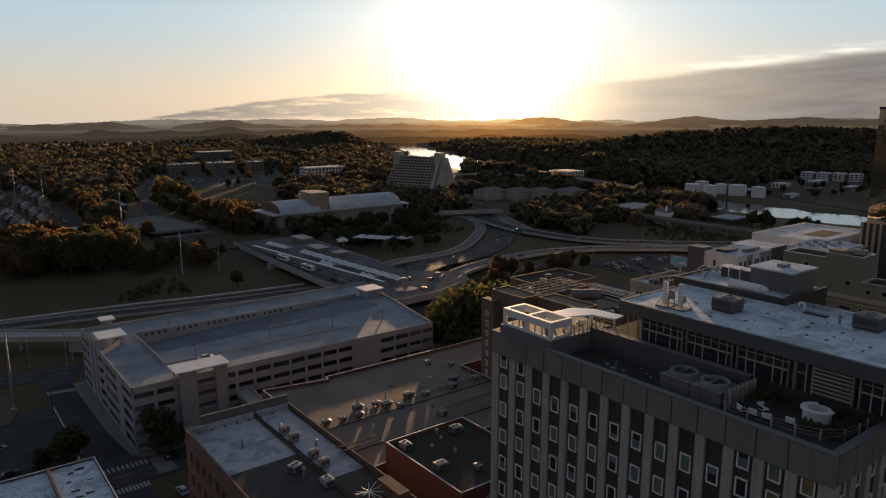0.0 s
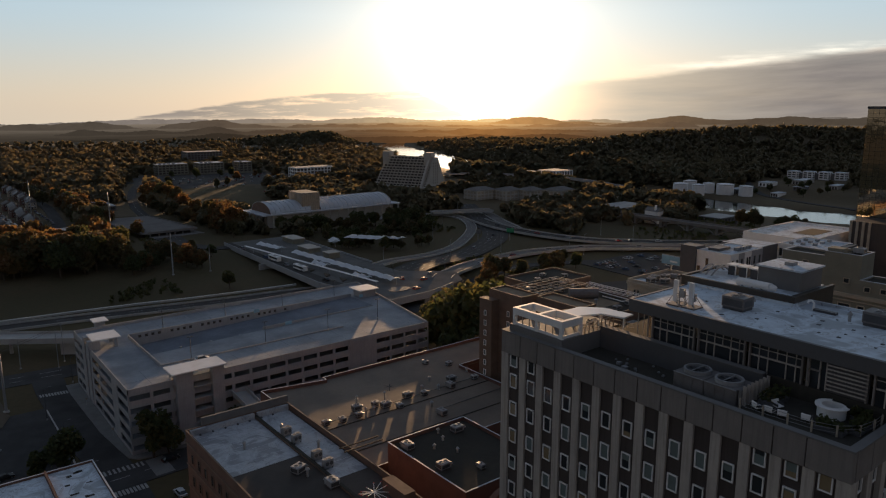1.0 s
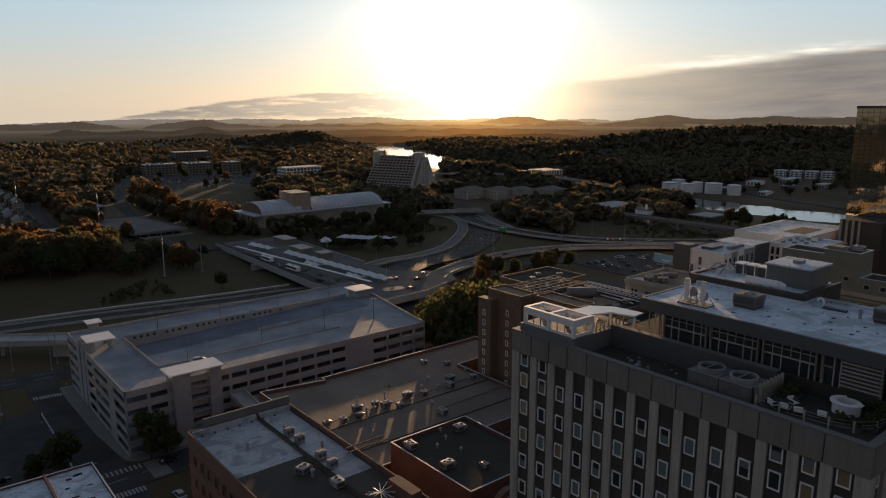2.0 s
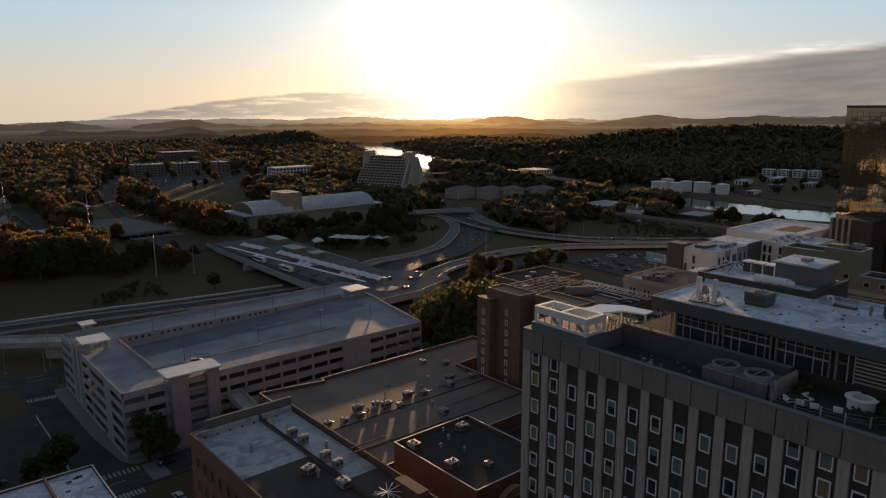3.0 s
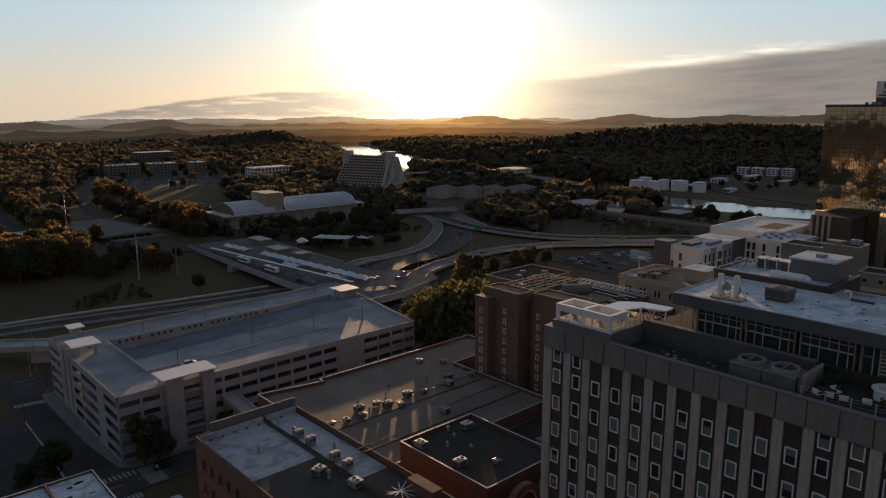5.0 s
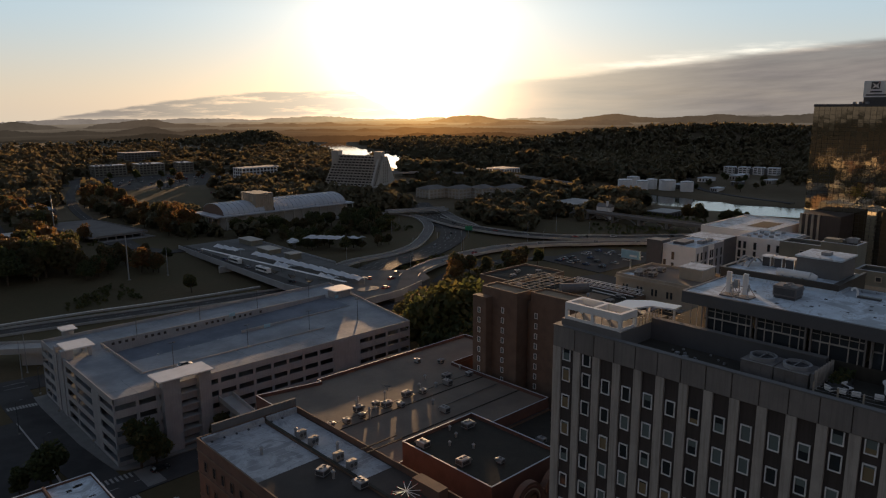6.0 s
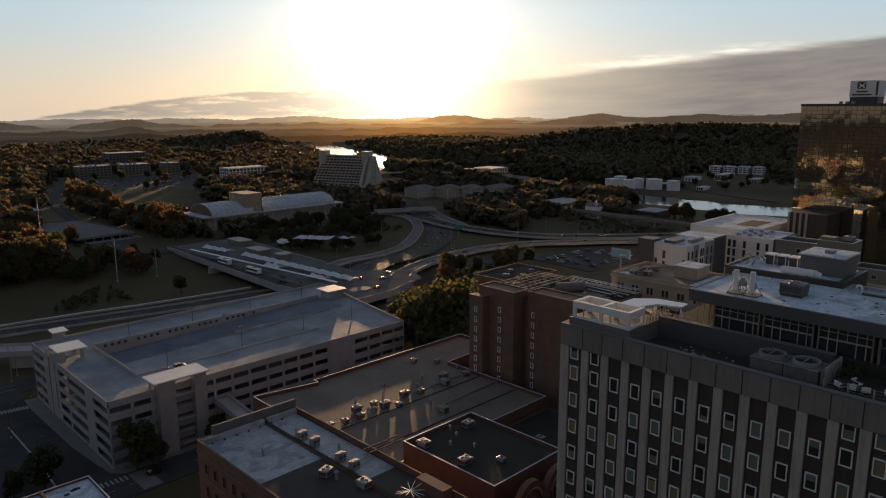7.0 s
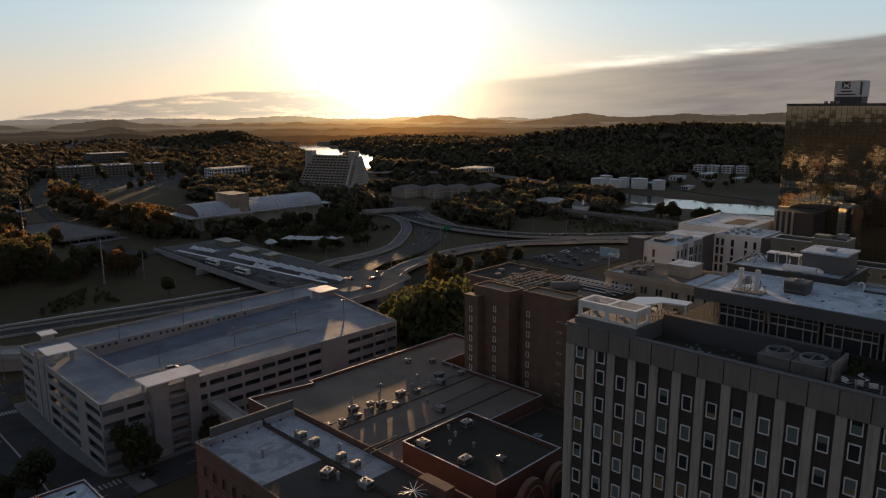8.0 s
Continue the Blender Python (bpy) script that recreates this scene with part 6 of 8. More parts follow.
settle(lounge_chair(0, 0, 0, 0), [pose(x, y, 60.1, 0, 0, r) for x, y, r in ((60.9, 36.4, 60), (61.0, 35.3, 90), (61.1, 34.2, 110), (61.9, 32.4, 100), (62.6, 35.4, -20))])
settle(lounge_chair(0, 0, 0, 0), [pose(x, y, 61.45, 0, 0, r) for x, y, r in ((63.6, 60.4, 0), (65.2, 60.2, 40), (66.4, 60.8, 160), (64.4, 61.6, 200))])

# antennas on the penthouse roof
for x, y in ((68.6, 50.6), (68.7, 48.7)):
    a = thing("cell_antenna", (x, y, 65.8), "white panel antennas on a braced mast", "antenna", "roof antennas")
    pbox("ballast", M["casing"], a, x - 0.9, x + 0.9, y - 0.8, y + 0.8, 65.8, 65.95)
    bm = bmesh.new()
    tube(bm, (x, y, 65.95), (x, y, 68.5), 0.07, 0.07, 8)
    part("mast", bm, M["metal_grey"], a)
    pbox("panel", M["white_paint"], a, x - 0.45, x - 0.1, y - 0.27, y + 0.27, 66.2, 68.7, bevel=0.04)
    for s in (-1, 1):
        bm = bmesh.new()
        tube(bm, (x + s * 0.85, y + 0.7, 65.95), (x, y, 67.6), 0.04, 0.04, 5)
        tube(bm, (x + s * 0.85, y - 0.7, 65.95), (x, y, 67.6), 0.04, 0.04, 5)
        part("brace", bm, M["metal_grey"], a)
    pbox("radio_box", M["metal_grey"], a, x + 0.1, x + 0.5, y - 0.2, y + 0.2, 66.5, 67.3)
frame_ob = thing("antenna_frame", (68.6, 49.65, 65.8), "grey steel sled frame between the antennas", "antenna frame")
for y in (49.3, 50.0):
    bm = bmesh.new()
    tube(bm, (68.2, y, 65.8), (68.2, y, 67.6), 0.06, 0.06, 6)
    part("upright", bm, M["metal_grey"], frame_ob)
pbox("cabinet", M["metal_grey"], frame_ob, 68.0, 68.4, 49.4, 49.9, 66.9, 67.9)
for z in (66.4, 67.2):
    bm = bmesh.new()
    tube(bm, (68.2, 48.9, z), (68.2, 50.4, z), 0.05, 0.05, 6)
    part("cross_bar", bm, M["metal_grey"], frame_ob)
settle(packaged_unit(2.2, 2.6, 1.5, "weathered grey packaged air conditioner on the penthouse roof", "casing"), [pose(72.3, 45.4, 65.8, 0, 0, 0), pose(77.6, 33.0, 65.8, 0, 0, 0)])
settle(vent("small white roof vent on the penthouse", 0.7, 0.16), [pose(x, y, 65.8) for x, y in ((76.9, 35.6), (79.0, 34.2))])
goose = thing("gooseneck_pipe", (78.3, 39.9, 65.8), "white gooseneck vent pipe on the roof", "pipe")
bm = bmesh.new()
pts = [Vector((78.3, 39.9 + dy, z)) for dy, z in ((0, 65.8), (0, 66.5), (0.12, 66.75), (0.35, 66.82), (0.58, 66.7), (0.64, 66.45))]
for a, b in zip(pts, pts[1:]):
    tube(bm, a, b, 0.12, 0.12, 8)
part("pipe", bm, M["white_paint"], goose)
# plant on the upper storey: horizontal duct, hooded vents, bent pipes
duct = thing("roof_duct", (79.6, 47.2, 66.66), "long pale insulated duct with a tapered end", "duct")
bm = bmesh.new()
tube(bm, (79.6, 49.6, 67.05), (79.6, 45.6, 67.05), 0.5, 0.5, 16)
tube(bm, (79.6, 45.6, 67.05), (79.7, 44.9, 66.9), 0.5, 0.33, 16)
part("tube", bm, M["white_paint"], duct)
for y in (48.8, 47.6, 46.4):
    pbox("saddle", M["metal_dark"], duct, 79.2, 80.0, y - 0.1, y + 0.1, 66.66, 66.75)
for k in range(3):
    y = 52.6 - k * 1.5
    h = thing("hooded_vent", (84.0, y, 66.66), "dark box vent under a white hood", "vent", "hooded vents")
    pbox("box", M["metal_dark"], h, 83.4, 84.6, y - 0.5, y + 0.5, 66.66, 67.9)
    pbox("hood", M["white_paint"], h, 83.2, 84.8, y - 0.62, y + 0.62, 67.9, 68.05)
    pbox("side", M["white_paint"], h, 83.25, 83.4, y - 0.6, y - 0.5, 66.66, 67.9)
bend = thing("bent_pipes", (82.0, 54.4, 66.66), "curved grey pipes rising over the parapet", "pipe")
for k in range(3):
    bm = bmesh.new()
    y = 55.6 - k * 0.8
    q = [Vector((81.0 + 0.9 * j, y, 66.6 + 1.0 * math.sin(math.pi * j / 5))) for j in range(6)]
    for a, b in zip(q, q[1:]):
        tube(bm, a, b, 0.12, 0.12, 6)
    part("pipe", bm, M["metal_grey"], bend)

# clutter on the brown block
rnd = random.Random(8)
settle(packaged_unit(1.8, 1.4, 1.2, "rusty air conditioner on the brown block"), [pose(x, y, 38.74, 0, 0, rnd.choice((0, 90))) for x, y in ((131, 133.5), (134.5, 139), (140, 133), (146, 138), (133.5, 111.5), (138, 112.4), (144, 113.5), (146, 128))])
settle(vent("tin cowl vent on the brown block", 1.2, 0.3), [pose(x, y, 38.74) for x, y in ((134, 124), (138, 119), (145, 133), (141, 137.6), (137, 136), (130, 136.5))])
settle(packaged_unit(2.6, 1.8, 1.4, "pale air conditioner on the dark rear deck"), [pose(x, y, 36.7, 0, 0, r) for x, y, r in ((135, 105, 0), (139, 101, 90), (144, 104, 0), (147, 98, 0), (141, 96, 0))])
for x0, y0, x1, y1 in ((146.5, 111, 147.2, 126), (143.8, 111.4, 144.2, 122)):
    pr = thing("pipe_run", (x0, y0, 38.7), "pale pipe run on low supports", "pipe", "roof pipe runs")
    bm = bmesh.new()
    tube(bm, (x0, y0, 39.3), (x1, y1, 39.3), 0.14, 0.14, 8)
    part("pipe", bm, M["white_paint"], pr)
    for k in range(4):
        v = k / 3
        x, y = x0 + (x1 - x0) * v, y0 + (y1 - y0) * v
        pbox("support", M["metal_dark"], pr, x - 0.15, x + 0.15, y - 0.08, y + 0.08, 38.7, 39.2)
settle(packaged_unit(2.2, 1.6, 1.3, "pale air conditioner on a tan building"), [pose(x, y, 43.25, 0, 0, r) for x, y, r in ((153.0, 113.6, 0), (156.0, 114.6, 90), (159.0, 113.4, 0), (155.0, 110.6, 0), (161.4, 112.0, 90))])
settle(packaged_unit(2.0, 1.6, 1.3, "small air conditioner on a low black roof"), [pose(x, y, 22.7) for x, y in ((192, 192), (199, 196), (205, 190), (196, 187))])
settle(packaged_unit(1.8, 1.4, 1.2, "pale air conditioner on the stone office roof"), [pose(135.0, 57.6, 61.96, 0, 0, 90)])


# ---- the bridge plaza with its tents ----
def plaza():
    t = thing("transit_plaza", (187, 370, -4.2), "concrete transit plaza on a bridge over the parkway", "bridge", kind="structure")
    bm = bmesh.new()
    prism(bm, ((165.7, 318.0), (175.5, 268.0), (200.0, 270.0), (228.0, 280.0), (238.0, 298.0), (214.0, 318.0), (214.0, 360.0), (216.0, 455.0), (170.0, 455.0)), -0.4, 1.0)
    part("deck", bm, M["plaza"], t)
    bm = bmesh.new()
    prism(bm, ((196.0, 269.8), (200.0, 270.1), (227.8, 280.1), (237.8, 298.0), (213.9, 317.9), (203.0, 317.0)), -4.6, -0.4)
    part("embankment", bm, M["ramp_concrete"], t)
    for a, b in (((170.0, 455.0), (165.7, 318.0)), ((165.7, 318.0), (175.5, 268.0)), ((175.5, 268.0), (200.0, 270.0)), ((200.0, 270.0), (219.0, 276.8)), ((214.0, 345.0), (214.0, 360.0)), ((214.0, 360.0), (216.0, 455.0))):
        a, b = Vector(a), Vector(b)
        n = Vector(((b - a).y, -(b - a).x)).normalized() * 0.4
        bm = bmesh.new()
        prism(bm, [tuple(v) for v in (a, a + n, b + n, b)], -1.4, 1.9)
        bmesh.ops.recalc_face_normals(bm, faces=bm.faces[:])
        part("edge_wall", bm, M["garage_wall"], t)
    for x, y in ((179.4, 305.0), (179.2, 318.0), (177.8, 332.5), (177.2, 348.5), (176.6, 366.0), (175.6, 384.0)):
        bm = bmesh.new()
        prism(bm, ((x - 2.4, y - 4.0), (x + 1.6, y - 1.0), (x + 1.0, y + 5.0)), 1.0, 1.45)
        part("planting_bed", bm, M["soil"], t)
    for y in (318, 362, 400):
        for x in (172, 186, 200):
            pbox("pier", M["concrete"], t, x - 0.6, x + 0.6, y - 0.6, y + 0.6, -4.4, -0.4)
    pbox("abutment", M["concrete"], t, 164.0, 216.0, 386, 388, -5, -0.4)
    bm = bmesh.new()
    prism(bm, ((166.6, 330), (174.0, 285), (177.0, 285), (174.2, 330), (174.5, 454), (170.6, 454)), 1.0, 1.06)
    part("bus_lane", bm, M["asphalt_far"], t)
    bm = bmesh.new()
    n = 24
    c = [(191 + 6.0 * math.cos(2 * math.pi * k / n), 284 + 4.0 * math.sin(2 * math.pi * k / n)) for k in range(n)]
    prism(bm, c, 1.0, 1.3)
    part("oval_bed", bm, M["pavement"], t)
    return t


plaza()


def tent(xa, xb, y0, y1, wide, z, waves, label):
    """A tensile fabric roof: scalloped saddles between masts."""
    t = thing("fabric_canopy", ((xa + xb) / 2, (y0 + y1) / 2, 1.06), label, "canopy", "plaza canopies")
    ny, nx = waves * 8, 8
    verts, faces = [], []
    for i in range(ny + 1):
        v = i / ny
        ph = (v * waves) % 1.0
        crest = abs(math.cos(math.pi * v * waves)) ** 1.6
        for j in range(nx + 1):
            u = j / nx * 2 - 1
            half = wide / 2 * (0.70 + 0.30 * crest)
            verts.append((xa + (xb - xa) * v + u * half, y0 + (y1 - y0) * v, z + 2.1 * crest * (1 - abs(u) ** 1.3) + 0.5 * u * u))
    for i in range(ny):
        for j in range(nx):
            a = i * (nx + 1) + j
            faces.append((a, a + 1, a + nx + 2, a + nx + 1))
    ob = mesh_from("membrane", verts, faces, M["fabric"], t, smooth=True)
    for k in range(waves + 1):
        x, y = xa + (xb - xa) * k / waves, y0 + (y1 - y0) * k / waves
        bm = bmesh.new()
        tube(bm, (x, y, 1.0), (x, y, z + 1.6), 0.14, 0.1, 6)
        part("mast", bm, M["metal_grey"], t)
    return t


tent(195.6, 188.4, 293.0, 389.0, 7.0, 2.9, 11, "long white scalloped fabric canopy over the bus platforms")
tent(187.6, 186.6, 306.0, 318.0, 5.0, 2.4, 2, "small white fabric canopy beside the platforms")
tent(185.4, 184.4, 345.0, 358.0, 5.0, 2.4, 2, "small white fabric canopy beside the platforms")
tent(186.2, 182.8, 404.0, 427.0, 6.5, 2.9, 3, "white fabric canopy at the end of the plaza")
tent(221.0, 225.0, 399.0, 409.0, 8.5, 3.6, 2, "white fabric pavilion among trees")
tent(241.0, 254.0, 411.0, 391.0, 14.0, 3.4, 4, "broad white fabric pavilion roof among trees")
tent(256.0, 264.0, 396.0, 386.0, 7.0, 3.0, 2, "small white fabric awning beside the pavilion")
beam = thing("shelter_roof", (178, 359, 1.06), "long narrow white shelter roof on thin posts", "shelter")
bm = bmesh.new()
prism(bm, ((184.0, 294), (185.6, 294), (172.0, 424), (170.4, 424)), 3.8, 4.05)
part("roof_strip", bm, M["white_paint"], beam)
for k in range(14):
    v = k / 13
    x, y = 184.8 + (171.2 - 184.8) * v, 294.5 + (423.5 - 294.5) * v
    pbox("post", M["metal_grey"], beam, x - 0.1, x + 0.1, y - 0.1, y + 0.1, 1.0, 3.8)
for x, y, w, d, h in ((203, 372, 7, 7, 3.2), (202, 398, 8, 14, 2.6), (208, 432, 8, 16, 3.0)):
    k = thing("kiosk", (x, y, 1.0), "flat-roofed grey-green kiosk on the plaza", "kiosk", "plaza kiosks")
    pbox("wall", M["olive_wall"], k, x - w / 2, x + w / 2, y - d / 2, y + d / 2, 1.0, 1.0 + h)
    pbox("roof", M["stone_grey"], k, x - w / 2 - 0.5, x + w / 2 + 0.5, y - d / 2 - 0.5, y + d / 2 + 0.5, 1.0 + h, 1.35 + h)


# ---- larger buildings of the middle distance ----
def coliseum():
    t = thing("coliseum", (285, 515, -1), "long hall with white barrel-vault roofs and a tan fly tower", "arena")
    z0 = -3.5
    pbox("hall_wall", M["stone_grey"], t, 226.0, 342.0, 511.5, 541.5, z0, 7.6)
    pbox("eaves_roof", M["vault"], t, 220.0, 346.0, 507.0, 546.0, 7.6, 8.6, label="flat pale eaves roof on slim columns")
    for k in range(16):
        x = 221 + k * 8.25
        pbox("column", M["stone_grey"], t, x - 0.4, x + 0.4, 507.6, 508.4, z0, 7.6)
        if k < 7:
            y = 508 + k * 6.2
            pbox("column", M["stone_grey"], t, 220.6, 221.4, y - 0.4, y + 0.4, z0, 7.6)
    for x0, x1 in ((228.0, 262.0), (271.0, 338.0)):
        n, m = 18, max(4, int((x1 - x0) / 4))
        rib = []
        verts, faces = [], []
        for i in range(m + 1):
            x = x0 + (x1 - x0) * i / m
            for k in range(n + 1):
                a = math.pi * k / n
                verts.append((x, 526.5 - 17.5 * math.cos(a), 8.6 + 7.6 * math.sin(a)))
        for i in range(m):
            for k in range(n):
                a = i * (n + 1) + k
                faces.append((a, a + n + 1, a + n + 2, a + 1))
        gable = mesh_from("gable_wall", [(x0 - 0.3, y, z) for _, y, z in verts[:n + 1]] + [(x0, y, z) for _, y, z in verts[:n + 1]], [tuple(range(n, -1, -1))] + [(k, k + 1, n + 2 + k, n + 1 + k) for k in range(n)], M["brick_dark"], t)
        faces.append(tuple(range(n + 1)))
        faces.append(tuple(m * (n + 1) + k for k in range(n, -1, -1)))
        v = mesh_from("vault_roof", verts, faces, M["vault"], t)
        tagged(v, "white ribbed barrel-vault roof")
        for i in range(0, m + 1):
            x = x0 + (x1 - x0) * i / m
            verts, faces = [], []
            for k in range(n + 1):
                a = math.pi * k / n
                c = (526.5 - 17.5 * math.cos(a), 8.6 + 7.6 * math.sin(a))
                c2 = (526.5 - 17.85 * math.cos(a), 8.6 + 7.95 * math.sin(a))
                verts += [(x - 0.25, *c), (x - 0.25, *c2), (x + 0.25, *c2), (x + 0.25, *c)]
            for k in range(n):
                a, b = 4 * k, 4 * k + 4
                faces += [(a + j, b + j, b + (j + 1) % 4, a + (j + 1) % 4) for j in range(4)]
            mesh_from("rib", verts, faces, M["vault"], v)
    pbox("fly_tower", M["tan_wall"], t, 255.5, 271.0, 511.0, 534.0, 8.6, 22.6, label="tan windowless fly tower")
    for k in range(9):
        pbox("tower_fin", M["tan_wall"], t, 255.9 + k * 1.82, 256.3 + k * 1.82, 510.6, 511.0, 8.6, 22.6)
        pbox("tower_fin", M["tan_wall"], t, 255.1, 255.5, 511.6 + k * 2.6, 512.0 + k * 2.6, 8.6, 22.6)
    bm = bmesh.new()
    for s in (-1, 1):
        tube(bm, (262 + s * 9, 506.6, z0), (262, 506.6, 6.0), 0.5, 0.5, 6)
    part("entrance_frame", bm, M["tan_wall"], t)
    return t


coliseum()


def stepped_hotel():
    t = thing("stepped_hotel", (468, 673, -1), "pale concrete stepped pyramid hotel with terraced balconies", "hotel")
    y0, y1, steps, h = 642.0, 704.0, 11, 32.0
    dz = h / steps
    for k in range(steps):
        z = k * dz
        xa = 449 + 1.5 * k
        xb = 489 - 1.6 * k
        ya, yb = y0, y1 - 0.5 * k
        pbox("storey", M["bay"], t, xa + 1.3, xb, ya, yb, z - (3 if k == 0 else 0), z + dz - 0.5)
        pbox("terrace_slab", M["stone_grey"], t, xa, xb, ya, yb, z + dz - 0.5, z + dz)
        pbox("balcony_wall", M["stone_grey"], t, xa - 0.3, xa + 0.1, ya, yb, z + dz - 0.5, z + dz + 0.9)
        n = int((yb - ya) / 4.2)
        for j in range(n + 1):
            y = ya + (yb - ya) * j / n
            pbox("balcony_fin", M["stone_grey"], t, xa + 0.1, xa + 1.9, y - 0.22, y + 0.22, z, z + dz - 0.5)
    # sloping end walls
    for ya, yb in ((y0 - 1.4, y0 + 0.2),):
        bm = bmesh.new()
        v = [bm.verts.new((x, y, z)) for y in (ya, yb) for x, z in ((448.0, -3), (490.5, -3), (472.5, h), (464.5, h))]
        for f in ((0, 1, 2, 3), (7, 6, 5, 4), (0, 4, 5, 1), (1, 5, 6, 2), (2, 6, 7, 3), (3, 7, 4, 0)):
            bm.faces.new([v[i] for i in f])
        part("end_wall", bm, M["stone_grey"], t)
    for y in (643.0, 695.5):
        pbox("lift_tower", M["stone_grey"], t, 462.0, 471.0, y, y + 8.0, -3, h + 5.4)
    bm = bmesh.new()
    v = [bm.verts.new((x, y, z)) for y in (643.5, 646.0) for x, z in ((445.0, 0), (450.0, 0), (464.0, 29), (460.0, 29))]
    for f in ((0, 1, 2, 3), (7, 6, 5, 4), (0, 4, 5, 1), (1, 5, 6, 2), (2, 6, 7, 3), (3, 7, 4, 0)):
        bm.faces.new([v[i] for i in f])
    part("raking_stair", bm, M["stone_grey"], t)
    facade_windows(t, "y", y0 - 1.4, [(x, 4.0 + j * 3.1) for j in range(8) for x in (463.5, 467.5, 471.5)], 2.0, 1.7, "stone_grey", "bay", -0.02)
    pbox("podium", M["stone_grey"], t, 444.0, 494.0, 637.0, 709.0, -4, 1.0)
    t.location, t.rotation_euler, t.scale = (484.5, 686.5, -1), (0, 0, radians(21)), (1.1, 1.1, 1.03)
    return t


stepped_hotel()


def slab_block(name, label, x0, x1, y0, y1, z0, floors, fh, wall, band, group="", units=0, roof="concrete"):
    """A far block: solid bands, and windows between them that are set back one by one."""
    t = thing(name, ((x0 + x1) / 2, (y0 + y1) / 2, z0), label, "building", group)
    top = z0 + floors * fh
    pbox("core", M[band], t, x0 + 0.4, x1 - 0.4, y0 + 0.4, y1 - 0.4, z0 - 3, top)
    for k in range(floors + 1):
        pbox("floor_band", M[wall], t, x0, x1, y0, y1, z0 + k * fh - (3 if k == 0 else 0.7), z0 + k * fh + 0.5)
    for k in range(max(2, int((x1 - x0) / 5)) + 1):
        n = max(2, int((x1 - x0) / 5))
        x = x0 + (x1 - x0 - 1.4) * k / n
        pbox("pier", M[wall], t, x, x + 1.4, y0 - 0.01, y0 + 0.5, z0, top)
    for k in range(max(2, int((y1 - y0) / 5)) + 1):
        n = max(2, int((y1 - y0) / 5))
        y = y0 + (y1 - y0 - 1.4) * k / n
        pbox("pier", M[wall], t, x0 - 0.01, x0 + 0.5, y, y + 1.4, z0, top)
    pbox("roof", M[roof], t, x0 + 0.5, x1 - 0.5, y0 + 0.5, y1 - 0.5, top + 0.3, top + 0.6)
    for k in range(units):
        pbox("roof_unit", M["metal_grey"], t, x0 + 3 + k * 6, x0 + 6 + k * 6, y0 + 4, y0 + 7, top + 0.6, top + 2.4)
    return t


slab_block("apartment_block", "grey-green modern apartment block with a white roof", 291, 332, 1000, 1022, 0, 4, 3.3, "olive_wall", "bay", "far apartment blocks", 4, roof="white_roof")
slab_block("apartment_block", "grey-green modern apartment block with a white roof", 345, 380, 992, 1018, 0, 4, 3.3, "olive_wall", "bay", "far apartment blocks", 3, roof="white_roof")
slab_block("apartment_block", "grey-green apartment block with a warm sunlit side", 398, 417, 982, 1006, 0, 4, 3.3, "olive_wall", "bay", "far apartment blocks", 1, roof="white_roof")
slab_block("banded_office", "low white office with long dark window bands", 420, 476, 848, 872, 0, 3, 4.0, "white_paint", "bay")
slab_block("grey_office", "grey office block among trees", 392, 450, 1180, 1210, 0, 5, 3.6, "grey_wall", "bay")
for k, (x, y, w) in enumerate(((455, 546, 26), (478, 528, 22), (497, 514, 20), (517, 497, 26))):
    t = slab_block("riverside_block", "pale stone block with a hipped roof beyond the highway", x, x + w, y - 14, y + 6, -2, 3, 3.2, "stone_grey", "tan_wall", "row beyond the highway")
    bm = bmesh.new()
    v = [bm.verts.new(c) for c in ((x - 0.6, y - 14.6, 8.1), (x + w + 0.6, y - 14.6, 8.1), (x + w + 0.6, y + 6.6, 8.1), (x - 0.6, y + 6.6, 8.1), (x + 6, y - 4, 11.2), (x + w - 6, y - 4, 11.2))]
    for f in ((0, 1, 5, 4), (1, 2, 5), (2, 3, 4, 5), (3, 0, 4), (3, 2, 1, 0)):
        bm.faces.new([v[i] for i in f])
    part("hipped_roof", bm, M["ramp_concrete"], t)
slab_block("warehouse", "long white warehouse near the river", 648, 676, 662, 700, 0, 1, 6.5, "white_paint", "grey_wall", "warehouses")
slab_block("warehouse", "long white warehouse near the river", 684, 716, 640, 672, 0, 1, 7.5, "white_paint", "grey_wall", "warehouses")
for k in range(4):
    slab_block("modular_block", "white modular apartment block on the far bank", 938 + k * 7, 950 + k * 7, 452 - k * 17, 464.6 - k * 17, -2, 3, 2.75, "white_paint", "bay", "far bank blocks", roof="white_roof")
for k in range(3):
    slab_block("modular_wing", "low grey wing between white apartment blocks", 945 + k * 7, 954 + k * 7, 447.3 - k * 17, 451.7 - k * 17, -2, 2, 3.1, "grey_wall", "bay", "far bank wings", roof="white_roof")
lot = thing("parking_deck", (155, 556, 0), "low open concrete parking deck with stained slabs", "parking garage")
for z, pts in ((2.6, ((122, 602), (134, 512), (173, 514), (163, 599))), (-0.2, ((139, 600), (139, 506), (176, 508), (165, 597)))):
    bm = bmesh.new()
    prism(bm, pts, z, z + 0.6)
    part("deck_slab", bm, M["ramp_concrete"], lot)
for a, b in (((138, 512), (173, 514)), ((173, 514), (163, 599)), ((122, 602), (134, 512))):
    a, b = Vector(a), Vector(b)
    n = Vector(((b - a).y, -(b - a).x)).normalized() * -0.3
    bm = bmesh.new()
    prism(bm, [tuple(v) for v in (a, b, b + n, a + n)], 2.5, 4.0)
    part("parapet", bm, M["ramp_concrete"], lot)
